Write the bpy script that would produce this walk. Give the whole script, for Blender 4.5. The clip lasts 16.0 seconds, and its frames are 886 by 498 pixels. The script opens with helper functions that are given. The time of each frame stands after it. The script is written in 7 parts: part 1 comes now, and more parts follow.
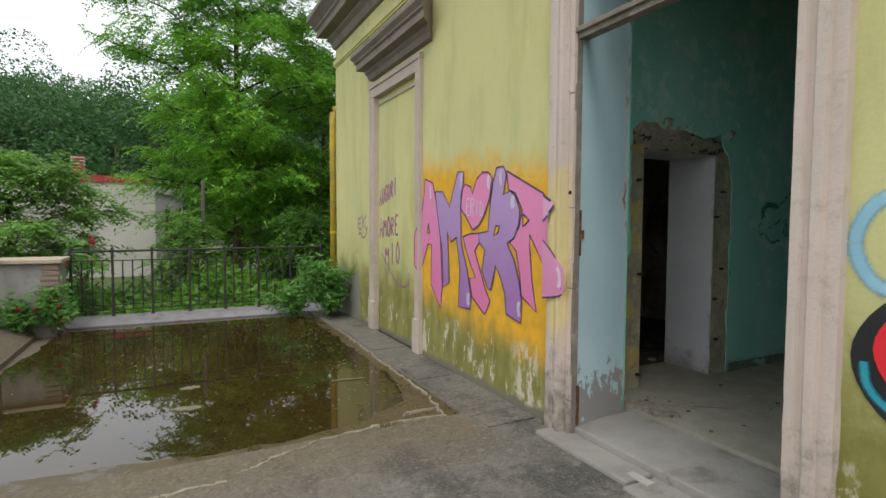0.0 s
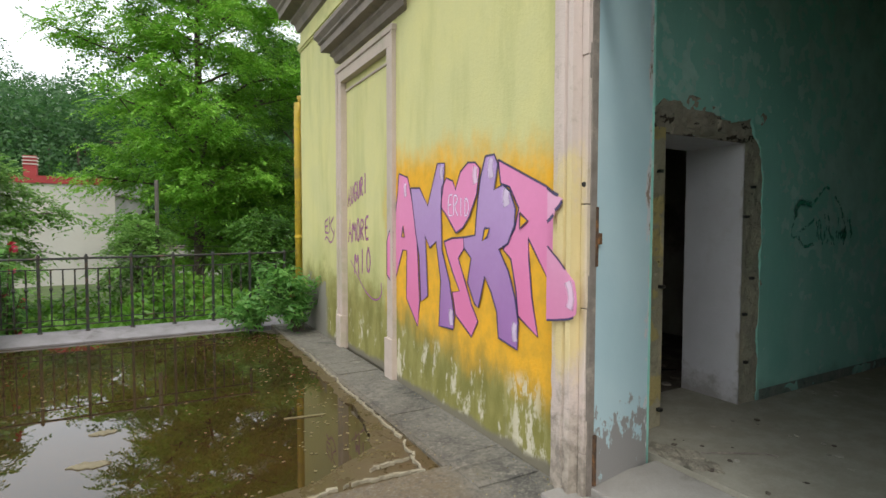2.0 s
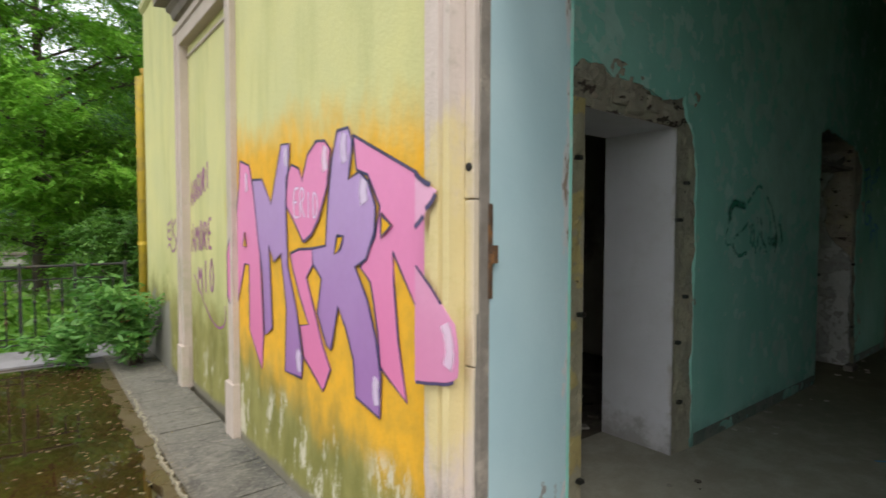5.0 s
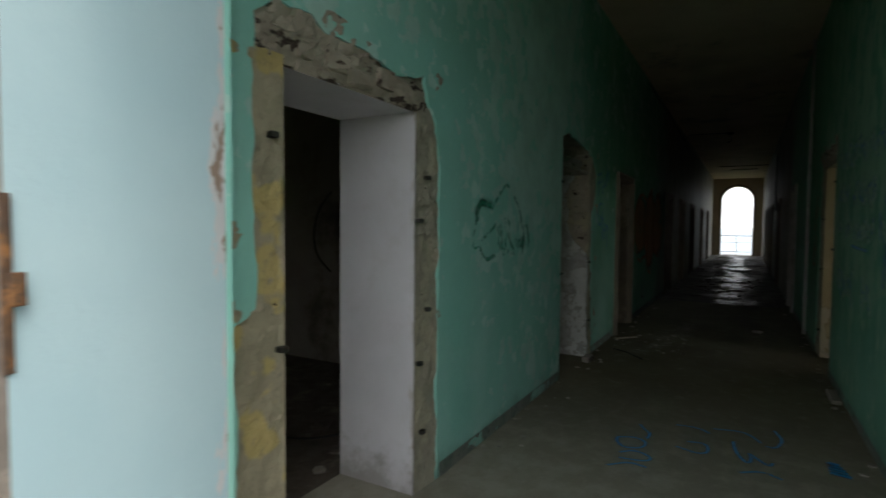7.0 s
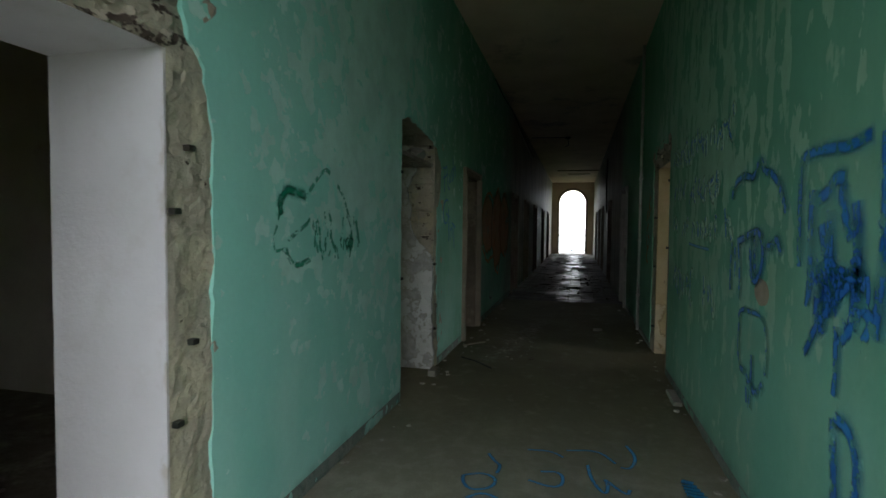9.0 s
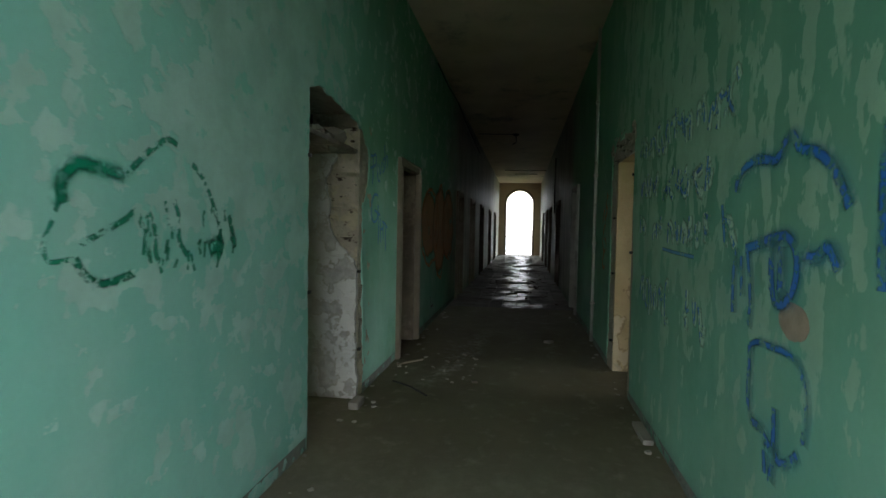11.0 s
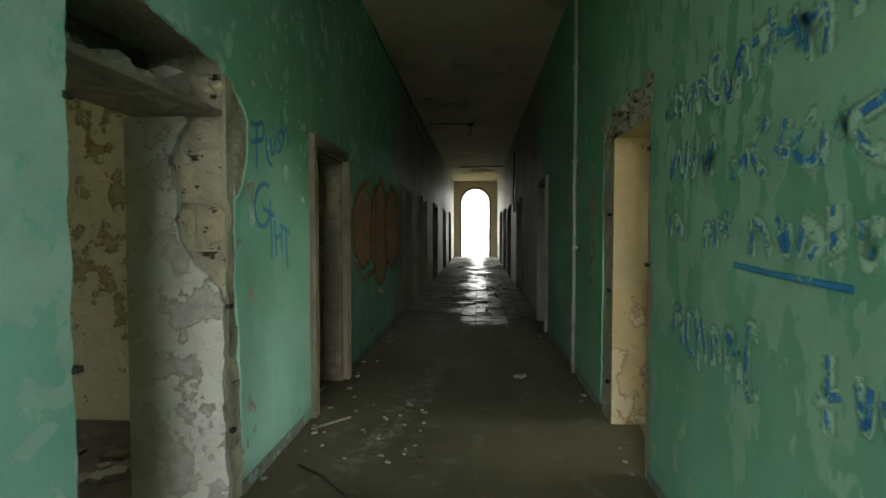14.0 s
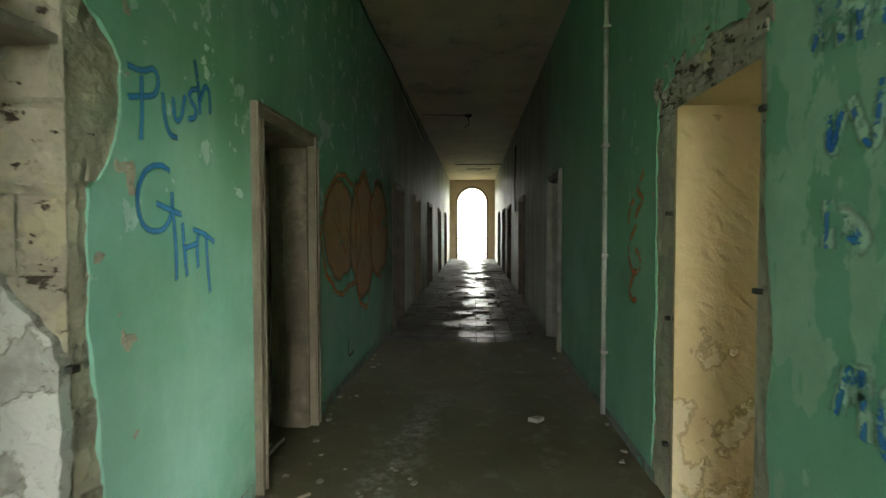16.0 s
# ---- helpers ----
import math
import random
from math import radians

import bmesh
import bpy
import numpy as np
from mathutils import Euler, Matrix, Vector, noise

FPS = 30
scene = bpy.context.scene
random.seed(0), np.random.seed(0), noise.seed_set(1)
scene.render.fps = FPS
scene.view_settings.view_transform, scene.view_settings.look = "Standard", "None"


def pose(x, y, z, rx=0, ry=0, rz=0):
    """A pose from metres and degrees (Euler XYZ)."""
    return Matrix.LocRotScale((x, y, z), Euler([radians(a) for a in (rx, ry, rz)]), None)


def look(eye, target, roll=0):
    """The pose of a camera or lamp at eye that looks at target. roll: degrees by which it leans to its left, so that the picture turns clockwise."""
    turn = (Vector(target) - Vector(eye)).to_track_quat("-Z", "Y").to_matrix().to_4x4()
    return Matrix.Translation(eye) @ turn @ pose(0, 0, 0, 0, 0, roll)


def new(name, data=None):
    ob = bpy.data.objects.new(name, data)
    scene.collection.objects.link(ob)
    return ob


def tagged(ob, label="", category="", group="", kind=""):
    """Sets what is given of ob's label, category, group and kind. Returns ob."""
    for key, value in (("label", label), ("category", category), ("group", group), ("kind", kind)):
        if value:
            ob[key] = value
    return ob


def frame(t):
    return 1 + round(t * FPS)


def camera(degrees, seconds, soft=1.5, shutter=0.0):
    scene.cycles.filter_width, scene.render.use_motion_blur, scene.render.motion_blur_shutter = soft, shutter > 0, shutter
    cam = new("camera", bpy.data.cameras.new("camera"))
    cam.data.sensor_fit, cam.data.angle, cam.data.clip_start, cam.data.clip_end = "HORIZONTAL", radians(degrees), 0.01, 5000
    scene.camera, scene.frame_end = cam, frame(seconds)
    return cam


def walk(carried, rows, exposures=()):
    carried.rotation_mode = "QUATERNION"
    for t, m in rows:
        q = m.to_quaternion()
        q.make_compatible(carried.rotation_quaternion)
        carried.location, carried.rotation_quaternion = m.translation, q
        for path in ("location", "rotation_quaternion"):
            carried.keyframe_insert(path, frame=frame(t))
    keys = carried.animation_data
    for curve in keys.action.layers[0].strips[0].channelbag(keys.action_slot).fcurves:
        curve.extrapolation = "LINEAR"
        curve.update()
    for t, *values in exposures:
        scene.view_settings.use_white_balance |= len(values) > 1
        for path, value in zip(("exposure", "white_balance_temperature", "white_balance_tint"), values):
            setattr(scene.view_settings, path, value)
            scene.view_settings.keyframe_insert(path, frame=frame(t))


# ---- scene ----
cam = camera(79.7, 16.0, shutter=0.5)
PATH = [
    (0, (-0.065, 0.368, 1.414), (0.837, 2.15, 1.311), 0.3),
    (0.5, (0.065, 0.571, 1.411), (0.984, 2.344, 1.311), 0.2),
    (1, (0.159, 0.764, 1.4), (1.095, 2.529, 1.304), 0.2),
    (1.5, (0.245, 0.965, 1.394), (1.199, 2.72, 1.301), 0.2),
    (2, (0.354, 1.149, 1.403), (1.324, 2.896, 1.312), 0.1),
    (2.5, (0.483, 1.311, 1.414), (1.463, 3.052, 1.325), 0.1),
    (3, (0.616, 1.46, 1.42), (1.6, 3.198, 1.333), 0.1),
    (3.2, (0.669, 1.518, 1.419), (1.656, 3.255, 1.335), 0.1),
    (5.3, (1.349, 1.973, 1.419), (2.662, 3.479, 1.338), 0.1),
    (5.5, (1.434, 1.989, 1.413), (2.799, 3.449, 1.331), 0.1),
    (6, (1.637, 2.016, 1.408), (3.119, 3.357, 1.326), 0.2),
    (6.5, (1.817, 2.08, 1.418), (3.431, 3.257, 1.336), 0.0),
    (7, (2.028, 2.112, 1.451), (3.765, 3.099, 1.359), 0.5),
    (7.5, (2.195, 2.123, 1.461), (4.041, 2.886, 1.368), 0.8),
    (8, (2.394, 2.156, 1.457), (4.3, 2.755, 1.365), 0.8),
    (8.5, (2.602, 2.189, 1.428), (4.53, 2.713, 1.343), 0.6),
    (9, (2.816, 2.229, 1.425), (4.754, 2.717, 1.341), 0.6),
    (9.5, (3.028, 2.254, 1.427), (4.976, 2.703, 1.343), 0.5),
    (9.7, (3.117, 2.254, 1.435), (5.067, 2.693, 1.353), 0.9),
    (12, (4.209, 2.314, 1.414), (6.198, 2.508, 1.333), 0.2),
    (12.5, (4.465, 2.338, 1.418), (6.456, 2.511, 1.339), 0.1),
    (13, (4.734, 2.342, 1.433), (6.726, 2.496, 1.356), -0.0),
    (13.5, (5.023, 2.332, 1.439), (7.017, 2.472, 1.365), -0.0),
    (14, (5.304, 2.328, 1.447), (7.298, 2.461, 1.371), -0.0),
    (14.5, (5.58, 2.344, 1.458), (7.575, 2.473, 1.383), -0.0),
    (15, (5.852, 2.375, 1.464), (7.847, 2.499, 1.389), -0.1),
    (15.5, (6.137, 2.386, 1.469), (8.132, 2.505, 1.397), -0.1),
    (16, (6.419, 2.398, 1.468), (8.414, 2.514, 1.394), -0.1),
]
EXPOSURES = [(0, 0.48, 6500, 10), (1.5, 0.75, 6500, 10), (3.2, 0.92, 6500, 10), (5.5, 0.96, 6550, 10), (6.5, 1.22, 6550, 10), (7.5, 1.72, 6450, 10), (9, 2.42, 6350, 10), (12, 3.36, 6600, 8), (14, 4.05, 7000, 6), (16, 4.7, 7150, 6)]
walk(cam, [(t, look(eye, target, roll)) for t, eye, target, roll in PATH], EXPOSURES)

# ---- world and light: a bright overcast day ----
world = bpy.data.worlds.new("overcast_sky")
scene.world = world
world.use_nodes = True
wn, wl = world.node_tree.nodes, world.node_tree.links
sky = wn.new("ShaderNodeTexSky")
sky.sky_type, sky.sun_disc = "NISHITA", False
sky.sun_elevation, sky.sun_rotation = radians(52), radians(200)
sky.air_density, sky.dust_density, sky.ozone_density = 1.0, 6.0, 1.0
haze = wn.new("ShaderNodeMix")
haze.data_type = "RGBA"
haze.inputs["Factor"].default_value = 0.8
haze.inputs["B"].default_value = (9.6, 9.9, 10.2, 1)
wl.new(sky.outputs[0], haze.inputs["A"])
wl.new(haze.outputs["Result"], wn["Background"].inputs["Color"])
wn["Background"].inputs["Strength"].default_value = 0.105
sun = new("sun", bpy.data.lights.new("sun", "SUN"))
sun.data.energy, sun.data.angle, sun.data.color = 0.8, radians(25), (1.0, 0.98, 0.94)
sun.matrix_world = look((0, 0, 40), (14, 20, 0))

# ---- node helpers ----
class Nodes:
    """A material's node tree, built with short calls on world position."""

    def __init__(self, name, rough=0.8, metal=0.0):
        self.mat = bpy.data.materials.new(name)
        self.mat.use_nodes = True
        self.nt = self.mat.node_tree
        self.bsdf = self.nt.nodes["Principled BSDF"]
        self.bsdf.inputs["Roughness"].default_value = rough
        self.bsdf.inputs["Metallic"].default_value = metal
        self.pos = self.add("ShaderNodeNewGeometry").outputs["Position"]
        xyz = self.add("ShaderNodeSeparateXYZ")
        self.link(self.pos, xyz.inputs[0])
        self.x, self.y, self.z = xyz.outputs

    def add(self, kind):
        return self.nt.nodes.new(kind)

    def link(self, a, b):
        self.nt.links.new(a, b)

    def put(self, socket, value):
        if isinstance(value, bpy.types.NodeSocket):
            self.link(value, socket)
        elif isinstance(value, tuple) and len(value) == 3 and socket.type == "RGBA":
            socket.default_value = (*value, 1)
        else:
            socket.default_value = value

    def noise(self, scale, detail=4.0, rough=0.6, stretch=None, shift=0.0):
        n = self.add("ShaderNodeTexNoise")
        n.inputs["Scale"].default_value, n.inputs["Detail"].default_value = scale, detail
        n.inputs["Roughness"].default_value = rough
        m = self.add("ShaderNodeMapping")
        m.inputs["Scale"].default_value = stretch or (1, 1, 1)
        m.inputs["Location"].default_value = (shift, shift * 0.7, shift * 1.3)
        self.link(self.pos, m.inputs[0])
        self.link(m.outputs[0], n.inputs["Vector"])
        return n.outputs["Fac"]

    def cells(self, scale, feature="F1", shift=0.0):
        n = self.add("ShaderNodeTexVoronoi")
        n.feature = feature
        n.inputs["Scale"].default_value = scale
        m = self.add("ShaderNodeMapping")
        m.inputs["Location"].default_value = (shift, shift, shift)
        self.link(self.pos, m.inputs[0])
        self.link(m.outputs[0], n.inputs["Vector"])
        return n.outputs["Distance"]

    def math(self, op, a, b=0.0):
        n = self.add("ShaderNodeMath")
        n.operation = op
        self.put(n.inputs[0], a)
        self.put(n.inputs[1], b)
        return n.outputs[0]

    def step(self, value, low, high, to0=0.0, to1=1.0):
        n = self.add("ShaderNodeMapRange")
        n.interpolation_type = "SMOOTHSTEP"
        self.put(n.inputs["Value"], value)
        for key, v in (("From Min", low), ("From Max", high), ("To Min", to0), ("To Max", to1)):
            n.inputs[key].default_value = v
        return n.outputs["Result"]

    def mix(self, fac, a, b):
        n = self.add("ShaderNodeMix")
        n.data_type = "RGBA"
        self.put(n.inputs["Factor"], fac)
        self.put(n.inputs["A"], a)
        self.put(n.inputs["B"], b)
        return n.outputs["Result"]

    def random(self):
        return self.add("ShaderNodeObjectInfo").outputs["Random"]

    def island(self):
        return self.add("ShaderNodeNewGeometry").outputs["Random Per Island"]

    def done(self, color, bump=None, strength=0.3, distance=0.01, rough=None):
        self.put(self.bsdf.inputs["Base Color"], color)
        if rough is not None:
            self.put(self.bsdf.inputs["Roughness"], rough)
        if bump is not None:
            b = self.add("ShaderNodeBump")
            b.inputs["Strength"].default_value, b.inputs["Distance"].default_value = strength, distance
            self.link(bump, b.inputs["Height"])
            self.link(b.outputs[0], self.bsdf.inputs["Normal"])
        return self.mat


def plain(name, a, b, scale=6.0, rough=0.8, metal=0.0, stain=None, strength=0.4, fine=60.0, vary=0.0):
    """Two tones at a broad scale, a fine grain with relief, and stains."""
    n = Nodes(name, rough, metal)
    broad, grain = n.noise(scale, 5), n.noise(fine, 3)
    c = n.mix(n.step(broad, 0.3, 0.7), a, b)
    c = n.mix(n.math("MULTIPLY", grain, 0.35), c, tuple(v * 0.55 for v in b))
    if stain:
        c = n.mix(n.step(n.noise(scale * 0.6, 7, 0.7, shift=5), 0.52, 0.68), c, stain)
    if vary:
        k = n.step(n.random(), 0, 1, 0, vary)
        c = n.mix(k, c, tuple(v * 0.45 for v in a))
    return n.done(c, n.math("ADD", grain, n.math("MULTIPLY", broad, 2.0)), strength, 0.008, n.step(broad, 0.2, 0.8, rough * 0.85, min(1, rough * 1.1)))


def facade_paint():
    n = Nodes("yellow_facade_paint", 0.85)
    cloud, drip, fine = n.noise(1.3, 6, 0.65), n.noise(2.2, 6, 0.65, (1, 1, 0.22)), n.noise(45, 4)
    c = n.mix(n.step(cloud, 0.3, 0.7), (0.64, 0.605, 0.265), (0.575, 0.565, 0.272))
    c = n.mix(n.step(drip, 0.46, 0.74, 0, 0.55), c, (0.38, 0.40, 0.16))
    wall = n.math("SUBTRACT", n.noise(3.0, 6, 0.7), 0.5)
    edge = n.math("ADD", n.z, n.math("MULTIPLY", wall, 0.9))
    c = n.mix(n.step(edge, 1.5, 0.55, 0, 0.42), c, (0.34, 0.36, 0.11))
    # sprayed orange field behind the lettering
    side = n.math("SUBTRACT", n.math("ABSOLUTE", n.math("SUBTRACT", n.y, 4.72)), 1.22)
    tilt = n.math("SUBTRACT", n.z, n.math("MULTIPLY", n.math("SUBTRACT", n.y, 4.7), 0.09))
    up = n.math("SUBTRACT", n.math("ABSOLUTE", n.math("SUBTRACT", tilt, 1.22)), 0.66)
    d = n.math("ADD", n.math("MAXIMUM", side, up), n.math("MULTIPLY", n.math("SUBTRACT", n.noise(3.4, 5, 0.7, (1, 1, 0.5), 3), 0.5), 0.6))
    # olive growth rising from the ground, over the lower rim of the spray
    c = n.mix(n.step(edge, 0.98, 0.5), c, n.mix(n.step(n.noise(5, 5, 0.6, (1, 1, 0.4), 2), 0.35, 0.7), (0.17, 0.165, 0.03), (0.29, 0.27, 0.075)))
    c = n.mix(n.step(d, 0.26, -0.1), c, n.mix(n.step(n.noise(9, 4), 0.35, 0.7), (0.82, 0.42, 0.008), (0.66, 0.36, 0.015)))
    low = n.math("MULTIPLY", n.step(n.math("ADD", n.z, n.math("MULTIPLY", wall, 0.4)), 0.46, 0.3), n.step(n.noise(5.5, 6, 0.75, (1, 1, 0.45), 9), 0.53, 0.6))
    patch = n.math("MULTIPLY", n.step(n.math("ABSOLUTE", n.math("SUBTRACT", n.y, 3.80)), 0.24, 0.06), n.step(n.z, 0.5, 0.36))
    low = n.math("MAXIMUM", low, n.math("MULTIPLY", patch, n.step(n.noise(11, 6, 0.75, (1, 1, 0.4), 4), 0.46, 0.52)))
    c = n.mix(n.math("MULTIPLY", low, 0.85), c, (0.64, 0.60, 0.46))
    foot = n.step(n.math("ADD", n.z, n.math("MULTIPLY", wall, 0.16)), 0.0, -0.06)
    c = n.mix(foot, c, (0.16, 0.145, 0.11))
    bare = n.math("MULTIPLY", n.step(n.y, 7.95, 8.15), n.step(n.math("ADD", n.z, n.math("MULTIPLY", wall, 1.2)), 0.62, 0.5))
    c = n.mix(bare, c, (0.22, 0.21, 0.19))
    c = n.mix(n.math("MULTIPLY", fine, 0.2), c, (0.30, 0.27, 0.12))
    return n.done(c, n.math("ADD", fine, n.math("MULTIPLY", cloud, 3)), 0.35, 0.006)


def green_paint(name, near, tone, pale, amount, start=0.0, stop=99.0, floor_z=0.6, fall=0.42, bare=0.78):
    """Distemper on plaster, bluer near the entrance; pale flaked patches between x = start and stop."""
    n = Nodes(name, 0.82)
    n.bsdf.inputs["Specular IOR Level"].default_value = 0.25
    cloud, drip, fine = n.noise(0.9, 5, 0.6), n.noise(2.2, 5, 0.6, (1, 1, 0.3), 4), n.noise(38, 4)
    # near also holds painted entrance light: lifted on the left wall, lowered on the right
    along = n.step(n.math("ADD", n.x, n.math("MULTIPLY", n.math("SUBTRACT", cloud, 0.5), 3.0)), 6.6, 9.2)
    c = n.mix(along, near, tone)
    dado = n.step(n.math("ADD", n.z, n.math("MULTIPLY", n.math("SUBTRACT", cloud, 0.5), 1.6)), 1.9, 0.7, 0, 0.4)
    c = n.mix(dado, c, (0.22, 0.55, 0.45))
    dark = n.mix(along, tuple(v * 0.82 for v in near), tuple(v * 0.82 for v in tone))
    c = n.mix(n.step(cloud, 0.34, 0.68, 0, 0.7), c, dark)
    c = n.mix(n.step(n.noise(2.4, 6, 0.65, (1, 1, 0.6), 21), 0.4, 0.7, 0, 0.5), c, dark)
    c = n.mix(n.step(drip, 0.42, 0.72, 0, 0.22), c, pale)
    low = n.math("MULTIPLY", n.step(n.z, 2.3, 0.4), n.step(n.noise(1.5, 6, 0.65, shift=17), 0.34, 0.62))
    c = n.mix(n.math("MULTIPLY", low, 0.22), c, pale)
    # flaked patches in two sizes with rounded rims
    big = n.math("ADD", n.noise(4.4, 4, 0.54, (1, 1, fall), 11), n.math("MULTIPLY", n.noise(11, 3, 0.5), 0.13))
    small = n.math("ADD", n.noise(9.5, 4, 0.55, (1, 1, fall * 1.2), 27), n.math("MULTIPLY", big, 0.35))
    zone = n.math("ADD", n.step(n.math("ADD", n.z, n.math("MULTIPLY", cloud, 0.8)), floor_z, floor_z + 0.9, -0.13, 0.0), n.step(n.x, start, start + 2.2, -0.16, 0.0))
    zone = n.math("ADD", zone, n.step(n.x, stop, stop + 1.2, 0.0, -0.20))
    peel = n.step(n.math("ADD", big, zone), 0.675 - amount, 0.71 - amount)
    bits = n.step(n.math("ADD", small, zone), 0.765 - amount * 0.8, 0.79 - amount * 0.8)
    flake = n.math("MAXIMUM", peel, bits)
    worn = n.mix(n.step(n.noise(5, 5, 0.6, shift=41), 0.35, 0.65), pale, tuple(0.82 * v for v in pale))
    c = n.mix(n.math("MULTIPLY", flake, bare), c, worn)
    rust = n.math("MULTIPLY", n.step(n.noise(2.3, 4, 0.5, shift=31), 0.735, 0.75), 0.7)
    c = n.mix(rust, c, (0.36, 0.22, 0.13))
    # darker grey-brown from about x = 13 onwards
    browned = n.step(n.math("ADD", n.x, n.math("MULTIPLY", cloud, 3.0)), 13.2, 16.8, 0, 0.88)
    c = n.mix(browned, c, n.mix(n.step(drip, 0.35, 0.65), (0.30, 0.26, 0.21), (0.17, 0.145, 0.12)))
    # paler towards the end wall: the arch's glancing light put into the colour
    end_glow = n.step(n.math("ADD", n.x, n.math("MULTIPLY", cloud, 4.0)), 25.5, 31.0, 0, 0.7)
    c = n.mix(end_glow, c, n.mix(n.step(drip, 0.35, 0.65), (0.60, 0.55, 0.46), (0.40, 0.36, 0.30)))
    damp = n.step(n.math("ADD", n.z, n.math("MULTIPLY", n.noise(4, 5), 0.3)), 0.33, 0.12)
    c = n.mix(n.math("MULTIPLY", damp, 0.55), c, (0.10, 0.14, 0.12))
    c = n.mix(n.math("MULTIPLY", fine, 0.14), c, tuple(v * 0.5 for v in tone))
    h = n.math("ADD", n.math("MULTIPLY", fine, 0.5), n.math("SUBTRACT", n.math("MULTIPLY", cloud, 3), n.math("MULTIPLY", flake, 0.5)))
    return n.done(c, h, 0.4, 0.005, n.step(n.x, 12.0, 22.0, 0.82, 0.62))


def scaling_plaster(name, base, under, dirt, amount, scale, low=9.0, mould=None):
    """Old limewash curling off in scales with darker rims."""
    n = Nodes(name, 0.85)
    broad, mid, fine = n.noise(1.8, 5), n.noise(scale, 5, 0.55), n.noise(55, 4)
    c = n.mix(n.step(broad, 0.3, 0.7), base, tuple(v * 0.84 for v in base))
    field = n.math("ADD", mid, n.math("MULTIPLY", n.noise(scale * 4, 3), 0.10))
    field = n.math("ADD", field, n.step(n.math("ADD", n.z, n.math("MULTIPLY", broad, 0.8)), low, low + 0.5, -0.14, 0.0) if low < 5 else 0.0)
    gone = n.step(field, 0.64 - amount, 0.655 - amount)
    c = n.mix(gone, c, n.mix(n.step(n.noise(scale * 2.2, 5, shift=6), 0.4, 0.6), under, tuple(v * 0.7 for v in under)))
    rim = n.math("MULTIPLY", n.step(field, 0.615 - amount, 0.64 - amount), n.step(field, 0.675 - amount, 0.65 - amount))
    c = n.mix(n.math("MULTIPLY", rim, 0.75), c, dirt)
    ring = n.math("ABSOLUTE", n.math("SUBTRACT", n.noise(scale * 1.4, 4, 0.55, shift=13), 0.5))
    c = n.mix(n.step(ring, 0.012, 0.004, 0, 0.45), c, dirt)
    c = n.mix(n.step(n.noise(scale * 1.4, 4, 0.55, shift=13), 0.49, 0.51, 0, 0.22), c, tuple(v * 0.75 for v in base))
    if mould:
        c = n.mix(n.step(n.math("ADD", n.y, n.math("MULTIPLY", broad, 0.3)), 3.95, 4.2, 0, 0.75), c, mould)
    c = n.mix(n.math("MULTIPLY", fine, 0.2), c, dirt)
    h = n.math("SUBTRACT", n.math("MULTIPLY", fine, 0.4), n.math("MULTIPLY", gone, 2.0))
    return n.done(c, n.math("ADD", h, n.math("MULTIPLY", mid, 2.0)), 0.7, 0.008)


def blue_reveal_paint():
    n = Nodes("pale_blue_reveal_paint", 0.55)
    cloud, fine = n.noise(1.6, 5), n.noise(50, 3)
    c = n.mix(n.step(cloud, 0.3, 0.7), (0.43, 0.60, 0.65), (0.49, 0.65, 0.69))
    worn = n.math("ADD", n.noise(13, 7, 0.7, (1, 1, 0.6), 3), n.step(n.z, 0.62, 0.05, -0.17, 0.2))
    c = n.mix(n.step(worn, 0.56, 0.585), c, (0.29, 0.28, 0.27))
    edge = n.math("ADD", n.noise(6, 7, 0.7, (1, 1, 0.4), 8), n.step(n.x, 2.88, 2.98, -0.24, 0.035))
    c = n.mix(n.step(edge, 0.535, 0.56), c, (0.60, 0.61, 0.62))
    c = n.mix(n.step(edge, 0.62, 0.635), c, (0.30, 0.22, 0.17))
    scuff = n.math("MULTIPLY", n.step(n.noise(3.0, 6, 0.7, shift=19), 0.66, 0.68), 0.45)
    c = n.mix(scuff, c, (0.36, 0.40, 0.43))
    return n.done(c, n.math("ADD", fine, n.math("MULTIPLY", worn, -2)), 0.3, 0.004)


def rubble(name, a, b, c3):
    """Broken plaster, mortar and stone."""
    n = Nodes(name, 0.92)
    big, mid, fine = n.noise(5, 6, 0.7), n.noise(17, 6, 0.7, shift=3), n.noise(70, 4)
    c = n.mix(n.step(big, 0.35, 0.65), a, b)
    c = n.mix(n.step(mid, 0.5, 0.7), c, c3)
    c = n.mix(n.math("MULTIPLY", n.step(n.cells(11), 0.25, 0.02), 0.55), c, tuple(v * 0.3 for v in b))
    return n.done(c, n.math("ADD", n.math("MULTIPLY", big, 2), n.math("ADD", mid, n.math("MULTIPLY", fine, 0.4))), 0.9, 0.03)


